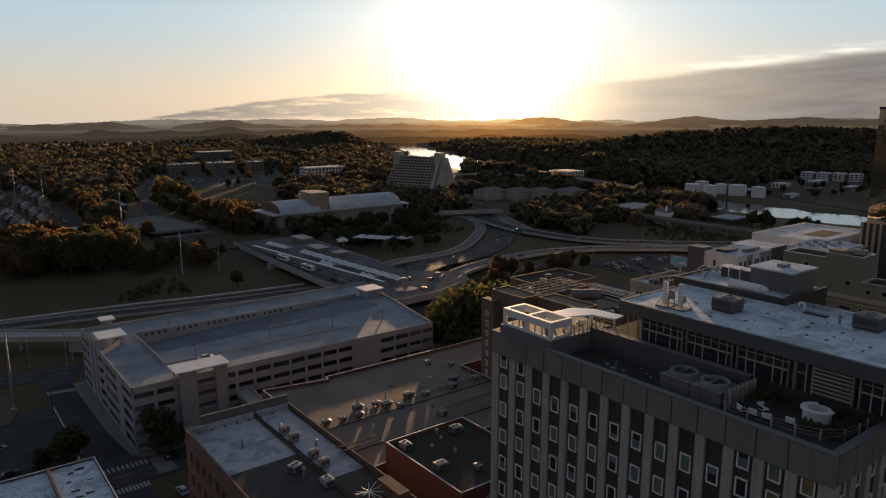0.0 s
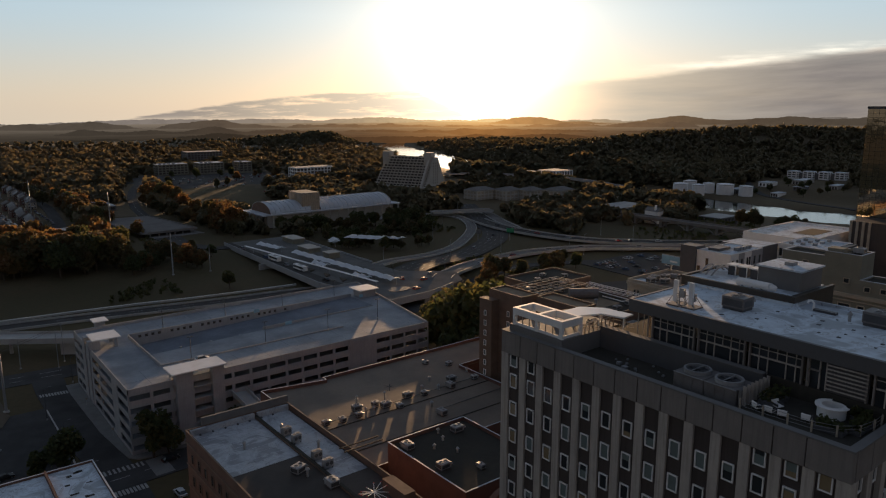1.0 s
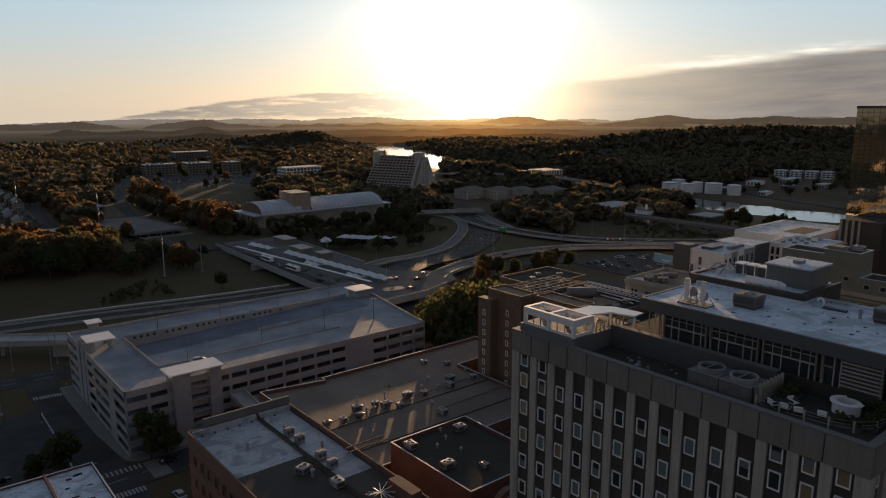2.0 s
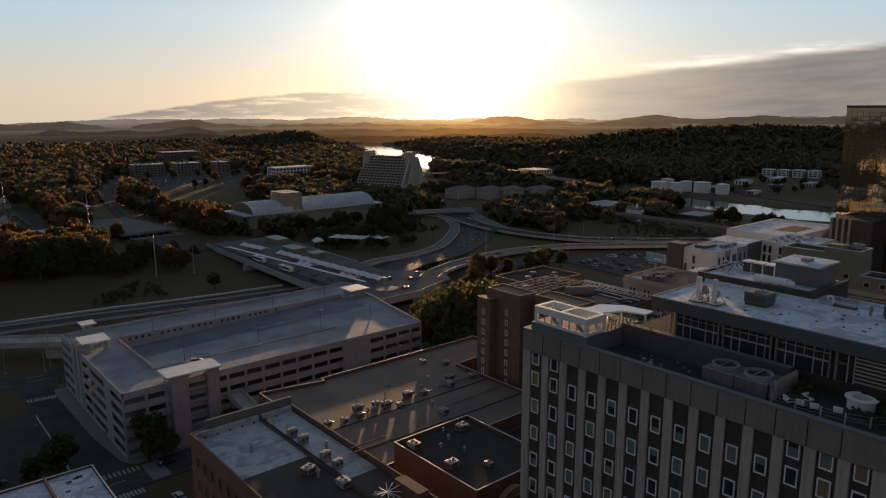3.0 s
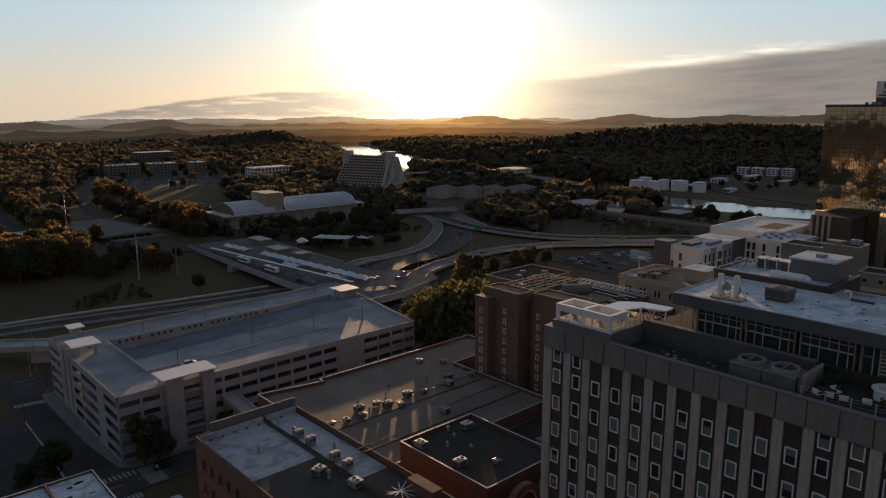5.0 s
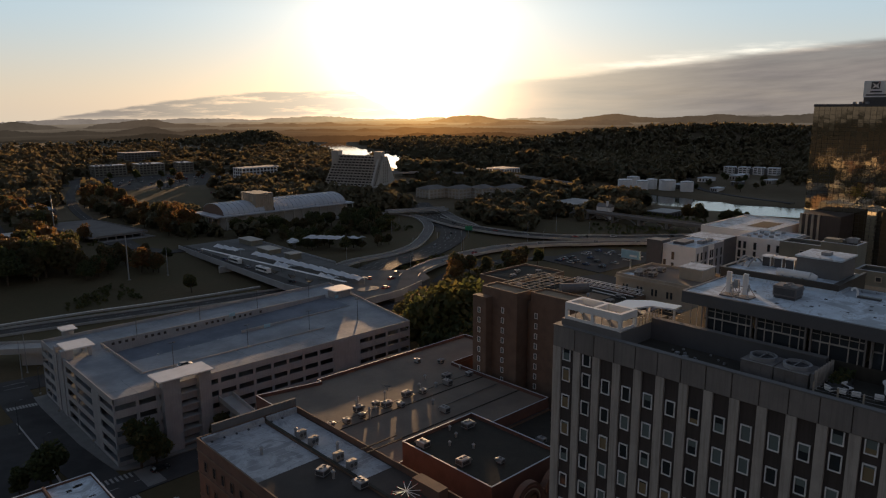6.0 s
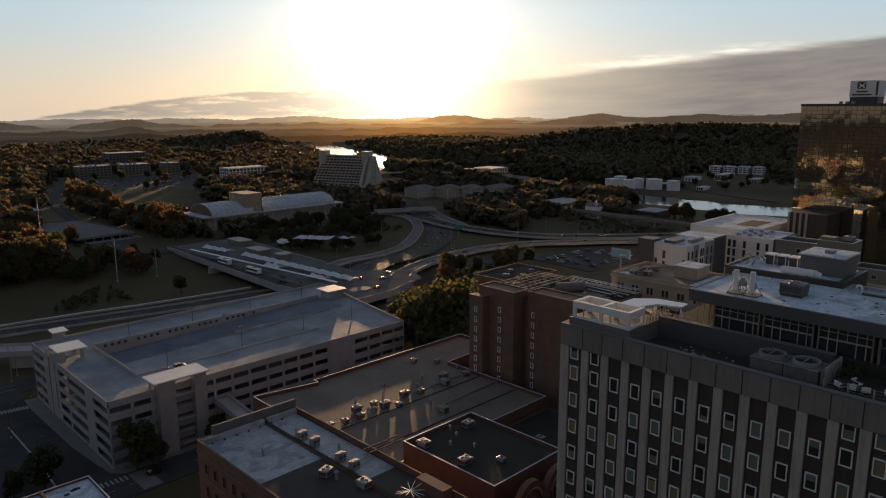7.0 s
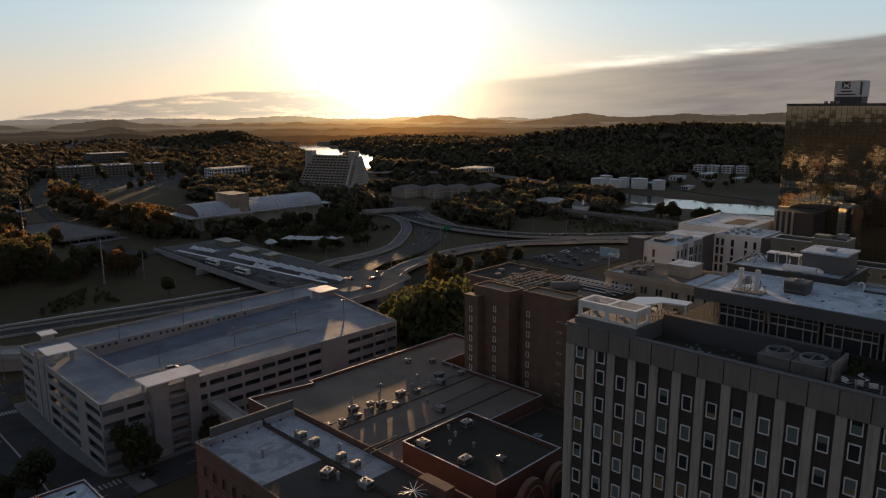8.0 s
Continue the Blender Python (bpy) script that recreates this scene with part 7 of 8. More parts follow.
for k in range(6):
    for j in range(4):
        x, y = 140 + k * 5.6 * (1 - j * 0.06), 513 + j * 26
        pbox("column", M["ramp_concrete"], lot, x - 0.35, x + 0.35, y, y + 0.7, -1, 2.6)
slab_block("flat_depot", "wide low depot with a grey flat roof", 138, 158, 676, 740, 0, 1, 3.4, "grey_wall", "bay", roof="deck")
slab_block("school_block", "long pale flat-roofed school on the hill", -20, 62, 1120, 1140, 4, 2, 4.0, "white_paint", "bay")
slab_block("terrace_end", "tan brick block at the end of the terraces", 84, 100, 528, 546, 0, 2, 3.6, "tan_wall", "bay")
slab_block("boat_house", "grey-green roofed river shed", 555, 582, 330, 352, -12, 1, 7.0, "grey_wall", "bay")
slab_block("river_hall", "low grey hall behind the bridge", 500, 540, 392, 420, -4, 1, 6.0, "stone_grey", "grey_wall")

for x, y, r, h in ((745, 496, 8.6, 0.2), (746, 473, 7.2, 0.4), (771, 475, 6.6, 0.3), (773, 455, 9.8, 0.6), (776, 431, 7.6, 0.0), (778, 505, 8.0, 0.6)):
    z0 = min(ground_z(x, y), -9.0)
    h = h - z0
    t = thing("storage_tank", (x, y, z0), "white cylindrical fuel storage tank", "storage tank", "tank farm")
    bm = bmesh.new()
    tube(bm, (x, y, z0 - 1), (x, y, z0 + h), r, r, 32)
    part("shell", bm, M["white_paint"], t)
    bm = bmesh.new()
    tube(bm, (x, y, z0 + h), (x, y, z0 + h + 1.2), r, 0.3, 32)
    part("roof_cone", bm, M["white_paint"], t)
    bm = bmesh.new()
    tube(bm, (x, y, z0 + h - 0.5), (x, y, z0 + h - 0.1), r + 0.2, r + 0.2, 32)
    part("rim", bm, M["metal_grey"], t)

for x, y, w, d, h, m in ((800, 452, 26, 12, 4.5, "grey_wall"), (846, 442, 20, 14, 4.0, "white_paint"), (900, 425, 34, 12, 4.5, "stone_grey"), (838, 398, 16, 10, 3.5, "grey_wall"), (872, 372, 22, 10, 4.0, "stone_grey"), (800, 405, 18, 9, 3.5, "white_paint")):
    z0 = ground_z(x, y)
    t = thing("yard_shed", (x, y, z0), "low flat-roofed shed in the depot yard", "shed", "depot sheds")
    pbox("wall", M[m], t, x - w / 2, x + w / 2, y - d / 2, y + d / 2, z0 - 2, z0 + h)
    pbox("roof", M["vault"], t, x - w / 2 - 0.5, x + w / 2 + 0.5, y - d / 2 - 0.5, y + d / 2 + 0.5, z0 + h, z0 + h + 0.4)
    for k in range(3):
        pbox("door", M["bay"], t, x - w / 2 - 0.1, x - w / 2 + 0.1, y - d / 2 + 1 + k * d / 3.3, y - d / 2 + 3 + k * d / 3.3, z0, z0 + 3)

# the river bridge
rb = thing("river_bridge", (478, 300, -6), "long low concrete arch bridge with pale parapets", "bridge", kind="structure")
pbox("deck", M["ramp_concrete"], rb, 473.5, 482.5, 180, 372, 0.8, 2.0)
for x in (473.2, 482.5):
    pbox("parapet", M["ramp_concrete"], rb, x, x + 0.4, 180, 372, 2.0, 3.0)
for k in range(8):
    y = 190 + k * 24
    pbox("pier", M["ramp_concrete"], rb, 474.5, 481.5, y - 1.2, y + 1.2, -8, 0.8)
    bm = bmesh.new()
    for j in range(10):
        a0, a1 = math.pi * j / 10, math.pi * (j + 1) / 10
        tube(bm, (474.6, y + 12 - 10.5 * math.cos(a0), -6 + 6.4 * math.sin(a0)), (474.6, y + 12 - 10.5 * math.cos(a1), -6 + 6.4 * math.sin(a1)), 0.5, 0.5, 6)
    part("arch_rib", bm, M["ramp_concrete"], rb)
house = thing("bridge_house", (486, 352, 0), "small white gabled house beside the bridge", "house")
pbox("wall", M["white_paint"], house, 484, 492, 344, 356, -5, 6.0)
bm = bmesh.new()
v = [bm.verts.new(c) for c in ((483.6, 343.6, 6), (492.4, 343.6, 6), (488, 343.6, 9), (483.6, 356.4, 6), (492.4, 356.4, 6), (488, 356.4, 9))]
for f in ((0, 1, 2), (5, 4, 3), (0, 2, 5, 3), (2, 1, 4, 5), (1, 0, 3, 4)):
    bm.faces.new([v[i] for i in f])
part("roof", bm, M["grey_wall"], house)
pbox("chimney", M["white_paint"], house, 485, 486.4, 346, 347.4, 6, 11)
# billboard
bb = thing("billboard", (334, 229, -4), "pale blue advertising billboard on a steel post", "billboard")
pbox("panel", M["blue_sign"], bb, 333.8, 334.4, 223, 234.5, 3.4, 8.0)
pbox("panel_frame", M["metal_grey"], bb, 334.4, 335.0, 222.6, 234.9, 3.1, 8.3)
pbox("message_bar", M["white_paint"], bb, 333.74, 333.8, 224.5, 229.0, 4.6, 5.6)
bm = bmesh.new()
tube(bm, (335, 229, -4.2), (335, 229, 3.4), 0.5, 0.5, 8)
part("post", bm, M["metal_grey"], bb)
# overhead road signs
for x, y, w, m in ((343, 366, 6.5, "sign_green"), (322, 376, 4.0, "grey_wall")):
    s = thing("road_sign", (x, y, 0), "overhead road sign on a steel gantry", "road sign", "highway signs")
    pbox("panel", M[m], s, x - w / 2 * 0.8, x + w / 2 * 0.8, y - 0.1 - w * 0.0, y + 0.1, 1.6, 4.8, rot=-52)
    bm = bmesh.new()
    tube(bm, (x, y + 0.4, ground_z(x, y)), (x, y + 0.4, 4.9), 0.2, 0.2, 6)
    part("post", bm, M["metal_grey"], s)


# ---- houses on the hill ----
def terrace_house(seed):
    rnd = random.Random(seed)
    t = thing("terrace_house", (0, 0, 0), ("red brick terrace house with a pale gabled roof", "tan terrace house with a grey gabled roof", "brown brick terrace house with a white porch")[seed % 3], "house", "terrace houses")
    w, d, h = 8.0, 10.0, 6.2
    wall = M[("brick_red", "tan_wall", "brick_brown")[seed % 3]]
    roof = M[("ramp_concrete", "grey_wall", "casing")[seed % 3]]
    pbox("wall", wall, t, -w / 2, w / 2, -d / 2, d / 2, -2, h)
    bm = bmesh.new()
    e = 0.5
    v = [bm.verts.new(c) for c in ((-w / 2 - e, -d / 2 - e, h - 0.2), (w / 2 + e, -d / 2 - e, h - 0.2), (w / 2 + e, d / 2 + e, h - 0.2), (-w / 2 - e, d / 2 + e, h - 0.2), (0, -d / 2 - e, h + 2.6), (0, d / 2 + e, h + 2.6))]
    for f in ((0, 1, 4), (2, 3, 5), (1, 2, 5, 4), (3, 0, 4, 5), (3, 2, 1, 0)):
        bm.faces.new([v[i] for i in f])
    part("roof", bm, roof, t)
    pbox("chimney", wall, t, 1.6, 2.4, 2.0, 2.8, h, h + 3.4)
    for x in (-2.2, 2.2):
        for z in (1.6, 4.4):
            wn = pbox("window", M["white_paint"], t, x - 0.6, x + 0.6, -d / 2 - 0.06, -d / 2 + 0.05, z - 0.8, z + 0.8)
            pbox("pane", M["glass"], wn, x - 0.48, x + 0.48, -d / 2 - 0.09, -d / 2 - 0.055, z - 0.68, z + 0.68)
    for y in (-3, 0, 3):
        wn = pbox("window", M["white_paint"], t, -w / 2 - 0.06, -w / 2 + 0.05, y - 0.5, y + 0.5, 3.6, 5.2)
        pbox("pane", M["glass"], wn, -w / 2 - 0.09, -w / 2 - 0.055, y - 0.4, y + 0.4, 3.7, 5.1)
    pbox("door", M["metal_dark"], t, -0.5, 0.5, -d / 2 - 0.06, -d / 2 + 0.05, 0, 2.1)
    pbox("porch", M["white_paint"], t, -1.4, 1.4, -d / 2 - 1.6, -d / 2, 2.4, 2.6)
    return t


rows = []
for k in range(9):
    rows.append((62 + 2.2 * k % 5, 566 + k * 13.0, -4))
for k in range(10):
    rows.append((82 + (k % 3) * 1.2, 596 + k * 15.0, 4))
for k in range(9):
    rows.append((100 + (k % 2) * 2.0, 732 + k * 19.0, 0))
for k in range(7):
    rows.append((46 + (k % 2) * 3.0, 600 + k * 24.0, 90))
for k in range(6):
    rows.append((72 + (k % 2) * 4, 770 + k * 24.0, 8))
for s in range(3):
    settle(terrace_house(s), [pose(x, y, ground_z(x, y), 0, 0, r) for i, (x, y, r) in enumerate(rows) if i % 3 == s])


# ---- vehicles ----
def car(paint, label, long=4.5, high=1.45):
    t = thing("car", (0, 0, 0), label, "car", "parked cars")
    h, w = long / 2, 0.9
    bm = bmesh.new()
    side = ((-h, 0.35), (-h, 0.78), (-h + 0.25, 0.86), (h - 0.9, 0.9), (h - 0.1, 0.72), (h, 0.4), (h, 0.3), (-h, 0.3))
    a = [bm.verts.new((x, -w, z)) for x, z in side]
    b = [bm.verts.new((x, w, z)) for x, z in side]
    bm.faces.new(a), bm.faces.new(b[::-1])
    for i in range(len(side)):
        j = (i + 1) % len(side)
        bm.faces.new((a[j], a[i], b[i], b[j]))
    part("body", bm, paint, t)
    bm = bmesh.new()
    v = [bm.verts.new(c) for c in ((-h + 0.35, -w + 0.06, 0.86), (h - 1.1, -w + 0.06, 0.9), (h - 1.1, w - 0.06, 0.9), (-h + 0.35, w - 0.06, 0.86), (-h + 0.95, -w + 0.22, high), (h - 1.9, -w + 0.22, high), (h - 1.9, w - 0.22, high), (-h + 0.95, w - 0.22, high))]
    for f in ((0, 1, 5, 4), (1, 2, 6, 5), (2, 3, 7, 6), (3, 0, 4, 7)):
        bm.faces.new([v[i] for i in f])
    part("glasshouse", bm, M["glass"], t)
    pbox("roof_panel", paint, t, -h + 0.9, h - 1.85, -w + 0.2, w - 0.2, high - 0.01, high + 0.05)
    for x in (-h + 0.8, h - 0.85):
        for y in (-w, w):
            bm = bmesh.new()
            tube(bm, (x, y - 0.1, 0.32), (x, y + 0.1, 0.32), 0.32, 0.32, 12)
            wh = part("wheel", bm, M["metal_dark"], t)
            bm = bmesh.new()
            tube(bm, (x, y - 0.12, 0.32), (x, y + 0.12, 0.32), 0.18, 0.18, 10)
            part("rim", bm, M["metal_grey"], wh)
    for y in (-0.65, 0.65):
        pbox("headlight", M["white_paint"], t, h - 0.08, h + 0.02, y - 0.18, y + 0.18, 0.5, 0.66)
        pbox("tail_light", M["red"], t, -h - 0.02, -h + 0.04, y - 0.18, y + 0.18, 0.6, 0.78)
    return t


PAINT = [glossy("white_car_paint", (0.5, 0.5, 0.5), 0.6, 0.0, 0.25), glossy("black_car_paint", (0.02, 0.02, 0.022), 0.5, 0.0, 0.25), glossy("silver_car_paint", (0.24, 0.25, 0.26), 0.55, 0.0, 0.3), glossy("red_car_paint", (0.25, 0.02, 0.02), 0.5, 0.0, 0.25), glossy("blue_car_paint", (0.04, 0.07, 0.14), 0.5, 0.0, 0.25)]
CAR_LABEL = ("white hatchback car with dark windows", "black car with dark windows", "silver car with dark windows", "dark red car with dark windows", "dark blue car with dark windows")
spots = [[] for _ in PAINT]
rnd = random.Random(21)


def park(x, y, r, z=None, which=None):
    k = rnd.choice((0, 1, 1, 2, 2, 3, 4)) if which is None else which
    spots[k].append(pose(x, y, (ground_z(x, y) + 0.36 if z is None else z), 0, 0, r))


park(46.8, 168.5, 95, -3.75, 0)
park(50.5, 187.5, 5, -3.8, 1)
park(24.0, 206.6, 20, -3.95, 1)
park(13.5, 221.0, 20, -3.95, 2)
park(14.4, 203.5, 15, -3.95, 1)
park(68.0, 209.4, 0, 13.8, 0)
for k in range(16):      # lots beside the avenue
    for j in range(6):
        if rnd.random() < 0.72:
            park(240 + k * 11.5 + rnd.uniform(-1.5, 1.5), 812 + j * 27 + rnd.uniform(-3, 3), 90 + rnd.uniform(-5, 5), None, rnd.choice((0, 0, 1, 2, 2, 3)))
for k in range(14):
    for j in range(4):
        if rnd.random() < 0.55:
            park(326 + k * 3.4 + rnd.uniform(-.5, .5), 245 + j * 9.5 + rnd.uniform(-.9, .9), 92 + rnd.uniform(-6, 6), -3.6, rnd.choice((1, 1, 2, 2, 0, 4, 1, 0)))
for k in range(12):
    if rnd.random() < 0.8:
        park(318 + k * 5.0, 720 + rnd.uniform(-1, 1), 60, 0.4)
for x, y, r in ((262, 340, 22), (302, 357, 32), (328, 372, 38), (366, 408, 58), (345, 386, 42)):
    park(x, y, r, ground_z(x, y) + 0.36)
for x, y, r in ((268, 312, 10), (300, 318, 4), (330, 316, -14), (352, 308, -28), (384, 286, -40), (404, 266, -44), (369, 390, 92),  (396, 302, -48), (372, 338, -70), (390, 308, -46), (410, 290, -42), (369, 365, 90), (440, 262, -38), (371, 410, 76)):
    park(x, y, r, -1.84)
for y in (322, 368, 395, 430):
    park(171.6, y, 92, 1.06)
for x, y, r in ((204, 300, 60), (212, 292, 15), (222, 300, 30), (198, 279, 10)):
    park(x, y, r, 1.0)
for k in range(8):
    park(98 + (k % 2) * 0.4, 620 + k * 11.5, 92, ground_z(100, 620 + k * 11.5) + 0.45)
for k, s in enumerate(spots):
    if s:
        settle(car(PAINT[k], CAR_LABEL[k]), s)


def bus():
    t = thing("bus", (0, 0, 0), "white city bus with dark window band", "bus", "city buses")
    pbox("body", M["white_paint"], t, -5.8, 5.8, -1.25, 1.25, 0.4, 3.0, bevel=0.1)
    pbox("window_band", M["glass"], t, -5.4, 5.4, -1.27, 1.27, 1.5, 2.5)
    for x in (-3.6, 3.8):
        for y in (-1.15, 1.15):
            bm = bmesh.new()
            tube(bm, (x, y - 0.15, 0.5), (x, y + 0.15, 0.5), 0.5, 0.5, 12)
            part("wheel", bm, M["metal_dark"], t)
    pbox("roof_unit", M["metal_grey"], t, -2, 1, -0.7, 0.7, 3.0, 3.25)
    return t


settle(bus(), [pose(172.4, 352, 1.06, 0, 0, 92), pose(172.4, 384, 1.06, 0, 0, 91)])


# ---- town behind, seen only in the mirrored tower ----
def town_block(x, y, w, d, h, wall, label):
    t = thing("town_block", (x, y, -4.2), label, "building", "town blocks")
    pbox("wall", M[wall], t, x - w, x, y - d / 2, y + d / 2, -4.2, h)
    pbox("roof", M["deck"], t, x - w - 0.4, x + 0.4, y - d / 2 - 0.4, y + d / 2 + 0.4, h, h + 0.6)
    for k in range(int((h + 2.5) / 3.6)):
        pbox("window_band", M["bay"], t, x, x + 0.06, y - d / 2 + 1.2, y + d / 2 - 1.2, 0.2 + k * 3.6, 1.7 + k * 3.6)


rnd = random.Random(77)
ROWS = ((-390, 13, ((401, 410), (374, 388), (357, 371), (331, 350))), (-560, 4, ((446, 455), (429, 432), (410, 419), (389, 393), (335, 341), (319, 326))), (-470, 5, ((398, 404), (380, 392), (344, 350), (300, 309), (270, 284))),
        (-250, 5, ((322, 330), (300, 306), (270, 284), (240, 247))), (-115, 7, ((256, 274), (234, 252), (213, 224))), (-35, 8, ((280, 289), (261, 274), (212, 222), (196, 208))), (-760, 5, ((500, 520), (455, 470), (420, 428), (360, 380))))
for x, high, spans in ROWS:
    for k, (ya, yb) in enumerate(spans):
        wall, label = (("stone_grey", "pale stone town block lit by low sun"), ("tan_wall", "tan town block lit by low sun"), ("stone_grey", "pale stone town block lit by low sun"), ("brick_red", "red brick town block lit by low sun"))[(k + int(high)) % 4]
        n = max(1, int((yb - ya) / 9))
        for j in range(n):
            w = (yb - ya) / n
            town_block(x + rnd.uniform(-6, 6), ya + w * (j + 0.5), 12, w * rnd.uniform(0.7, 0.98), high * rnd.uniform(0.55, 1.15) - 1.0, wall, label)


# ---- streets: pavements, crossings, posts ----
def slab(name, pts, z0, z1, mat, label, category="pavement"):
    bm = bmesh.new()
    prism(bm, pts, z0, z1)
    return tagged(part(name, bm, M[mat]), label, category, kind="structure")


slab("pavement", ((39.0, 253), (39.8, 217), (41.2, 202), (42.0, 195.6), (44.0, 193.3), (47.5, 192.4), (65, 192.8), (143, 193.5), (143, 196), (43.2, 196), (43.2, 262), (39.4, 262)), -4.3, -3.68, "pavement", "grey concrete pavement round the garage with a kerb")
slab("crossing_slab", ((45.0, 181.2), (49.8, 181.4), (49.6, 191.6), (45.0, 191.2)), -4.2, -3.775, "pavement", "worn pale crossing slab over the street", "crossing")
slab("pavement", ((14, 175.2), (27, 175.2), (26.5, 166), (14, 165)), -4.3, -3.68, "pavement", "grey concrete corner pavement")
slab("parking_lot", ((-30, 193.0), (29.6, 193.0), (30.4, 214), (30.3, 246), (-30, 246)), -4.3, -3.95, "asphalt", "dark asphalt parking lot beside the street", "parking lot")
slab("parking_lot", ((318, 238), (378, 232), (380, 280), (322, 284)), -4.3, -3.62, "asphalt_far", "dark asphalt car park beside the highway", "parking lot")
slab("parking_lot", ((206, 204), (317, 200), (317, 236), (250, 262), (206, 246)), -4.3, -3.9, "asphalt_far", "dark asphalt yards and streets behind the brown block", "parking lot")
slab("kerb", ((29.7, 194), (30.1, 194), (30.9, 214), (30.8, 244), (30.4, 244), (30.4, 214)), -4.3, -3.75, "concrete", "concrete kerb at the edge of the lot", "kerb")
slab("planting_strip", ((-20, 236), (18, 238), (21, 246), (20, 262), (-20, 268)), -4.3, -3.8, "soil", "dark planted island with a curved kerb", "planting bed")
for name, pts in (("crossing", ((32.0, 190.4), (44.6, 190.2))), ("crossing", ((30.6, 257.2), (39.8, 255.8))), ("crossing", ((32.4, 178.0), (42.0, 178.0)))):
    (xa, ya), (xb, yb) = pts
    t = thing("crossing", (xa, ya, -3.8), "white ladder-striped pedestrian crossing", "crossing", kind="structure")
    n = 11
    for k in range(n):
        x, y = xa + (xb - xa) * (k + 0.5) / n, ya + (yb - ya) * (k + 0.5) / n
        pbox("stripe", M["white_line"], t, x - 0.28, x + 0.28, y - 1.3, y + 1.3, -3.85, -3.765)
tagged(pbox("stop_line", M["white_line"], None, 29.6, 34.0, 189.0, 189.4, -3.82, -3.78), "worn white stop line on asphalt", "road marking", kind="structure")


def post(x, y, z, high, r, label, arm=None, mat="metal_grey", cat="pole"):
    t = thing("pole" if cat == "pole" else "street_lamp", (x, y, z), label, cat, "street poles")
    bm = bmesh.new()
    tube(bm, (x, y, z - 0.2), (x, y, z + high), r, r * 0.6, 8)
    part("shaft", bm, M[mat], t)
    bm = bmesh.new()
    tube(bm, (x, y, z - 0.2), (x, y, z + 0.35), r * 2.2, r * 2.0, 8)
    part("footing", bm, M["concrete"], t)
    if arm:
        bm = bmesh.new()
        tube(bm, (x, y, z + high - 0.2), (x + arm[0], y + arm[1], z + high + 0.3), r * 0.5, r * 0.4, 6)
        part("arm", bm, M[mat], t)
        pbox("lamp_head", M["metal_dark"], t, x + arm[0] - 0.4, x + arm[0] + 0.4, y + arm[1] - 0.2, y + arm[1] + 0.2, z + high + 0.25, z + high + 0.42)
    return t


post(20.6, 250.0, -3.8, 26.5, 0.42, "tall pale steel monopole beside the road")
for x, y, h in ((29.4, 208.3, 9), (29.4, 236, 9.5), (30.0, 180.0, 8.5), (51.5, 192.8, 9), (42.0, 264.5, 9)):
    post(x, y, -3.8, h, 0.12, "slim dark street lamp with a bent arm", (1.6, 0.4), "metal_dark", "street lamp")
for x, y, h in ((41.0, 283, 14), (44.0, 289, 15), (18, 276, 12), (8, 286, 12), (30, 290, 11)):
    post(x, y, ground_z(x, y), h, 0.16, "weathered utility pole beside the parkway")
for x, y, h, r in ((120, 403, 24, 0.4), (123, 549, 30, 0.45), (108, 470, 18, 0.25), (95, 700, 28, 0.4), (88, 830, 28, 0.4), (140, 400, 16, 0.3), (36, 760, 30, 0.5), (20, 900, 60, 0.8)):
    post(x, y, ground_z(x, y), h, r, "tall pale pylon above the trees")
for x, y in ((232, 300), (268, 340), (310, 340), (345, 300), (365, 330), (395, 300), (300, 400), (340, 440), (222, 345), (410, 340), (420, 380), (380, 470), (205, 310), (290, 318)):
    post(x, y, ground_z(x, y), 13, 0.14, "tall highway lamp post", (2.4, 0.6), "metal_grey", "street lamp")


def cable(a, b, sag, name="overhead_cable"):
    """A thin wire hanging between two places."""
    a, b = Vector(a), Vector(b)
    verts, faces, n = [], [], 4
    for k in range(11):
        p = a.lerp(b, k / 10) - Vector((0, 0, sag * 4 * (k / 10) * (1 - k / 10)))
        side = Vector((-(b - a).y, (b - a).x, 0)).normalized()
        verts += [p + side * (0.05 * math.cos(math.pi / 2 * i)) + Vector((0, 0, 0.05 * math.sin(math.pi / 2 * i))) for i in range(n)]
    for k in range(10):
        faces += [(k * n + i, k * n + (i + 1) % n, k * n + n + (i + 1) % n, k * n + n + i) for i in range(n)]
    return tagged(mesh_from(name, verts, faces, M["metal_dark"]), "thin dark overhead cable between poles", "cable")


for off in (0.0, 0.8):
    cable((44.0, 289, 10.6 - off), (18, 276, 7.8 - off), 0.8)
    cable((18, 276, 7.8 - off), (8, 286, 7.6 - off), 0.4)
    cable((123, 549, 29 - off * 3), (95, 700, 27 - off * 3), 5)
    cable((95, 700, 27 - off * 3), (88, 830, 27 - off * 3), 5)

abut = thing("abutment", (50, 299, -4.2), "pale concrete abutment wall under the raised road", "wall", kind="structure")
bm = bmesh.new()
prism(bm, ((44.5, 298.2), (53.0, 292.2), (57.5, 298.0), (49.0, 304.0)), -4.3, 0.9)
part("wall_block", bm, M["concrete"], abut)
for x, y in ((30, 311.5), (16, 321), (2, 331), (-14, 342)):
    pbox("pier", M["concrete"], abut, x - 0.6, x + 0.6, y - 0.6, y + 0.6, -4.3, 1.2)
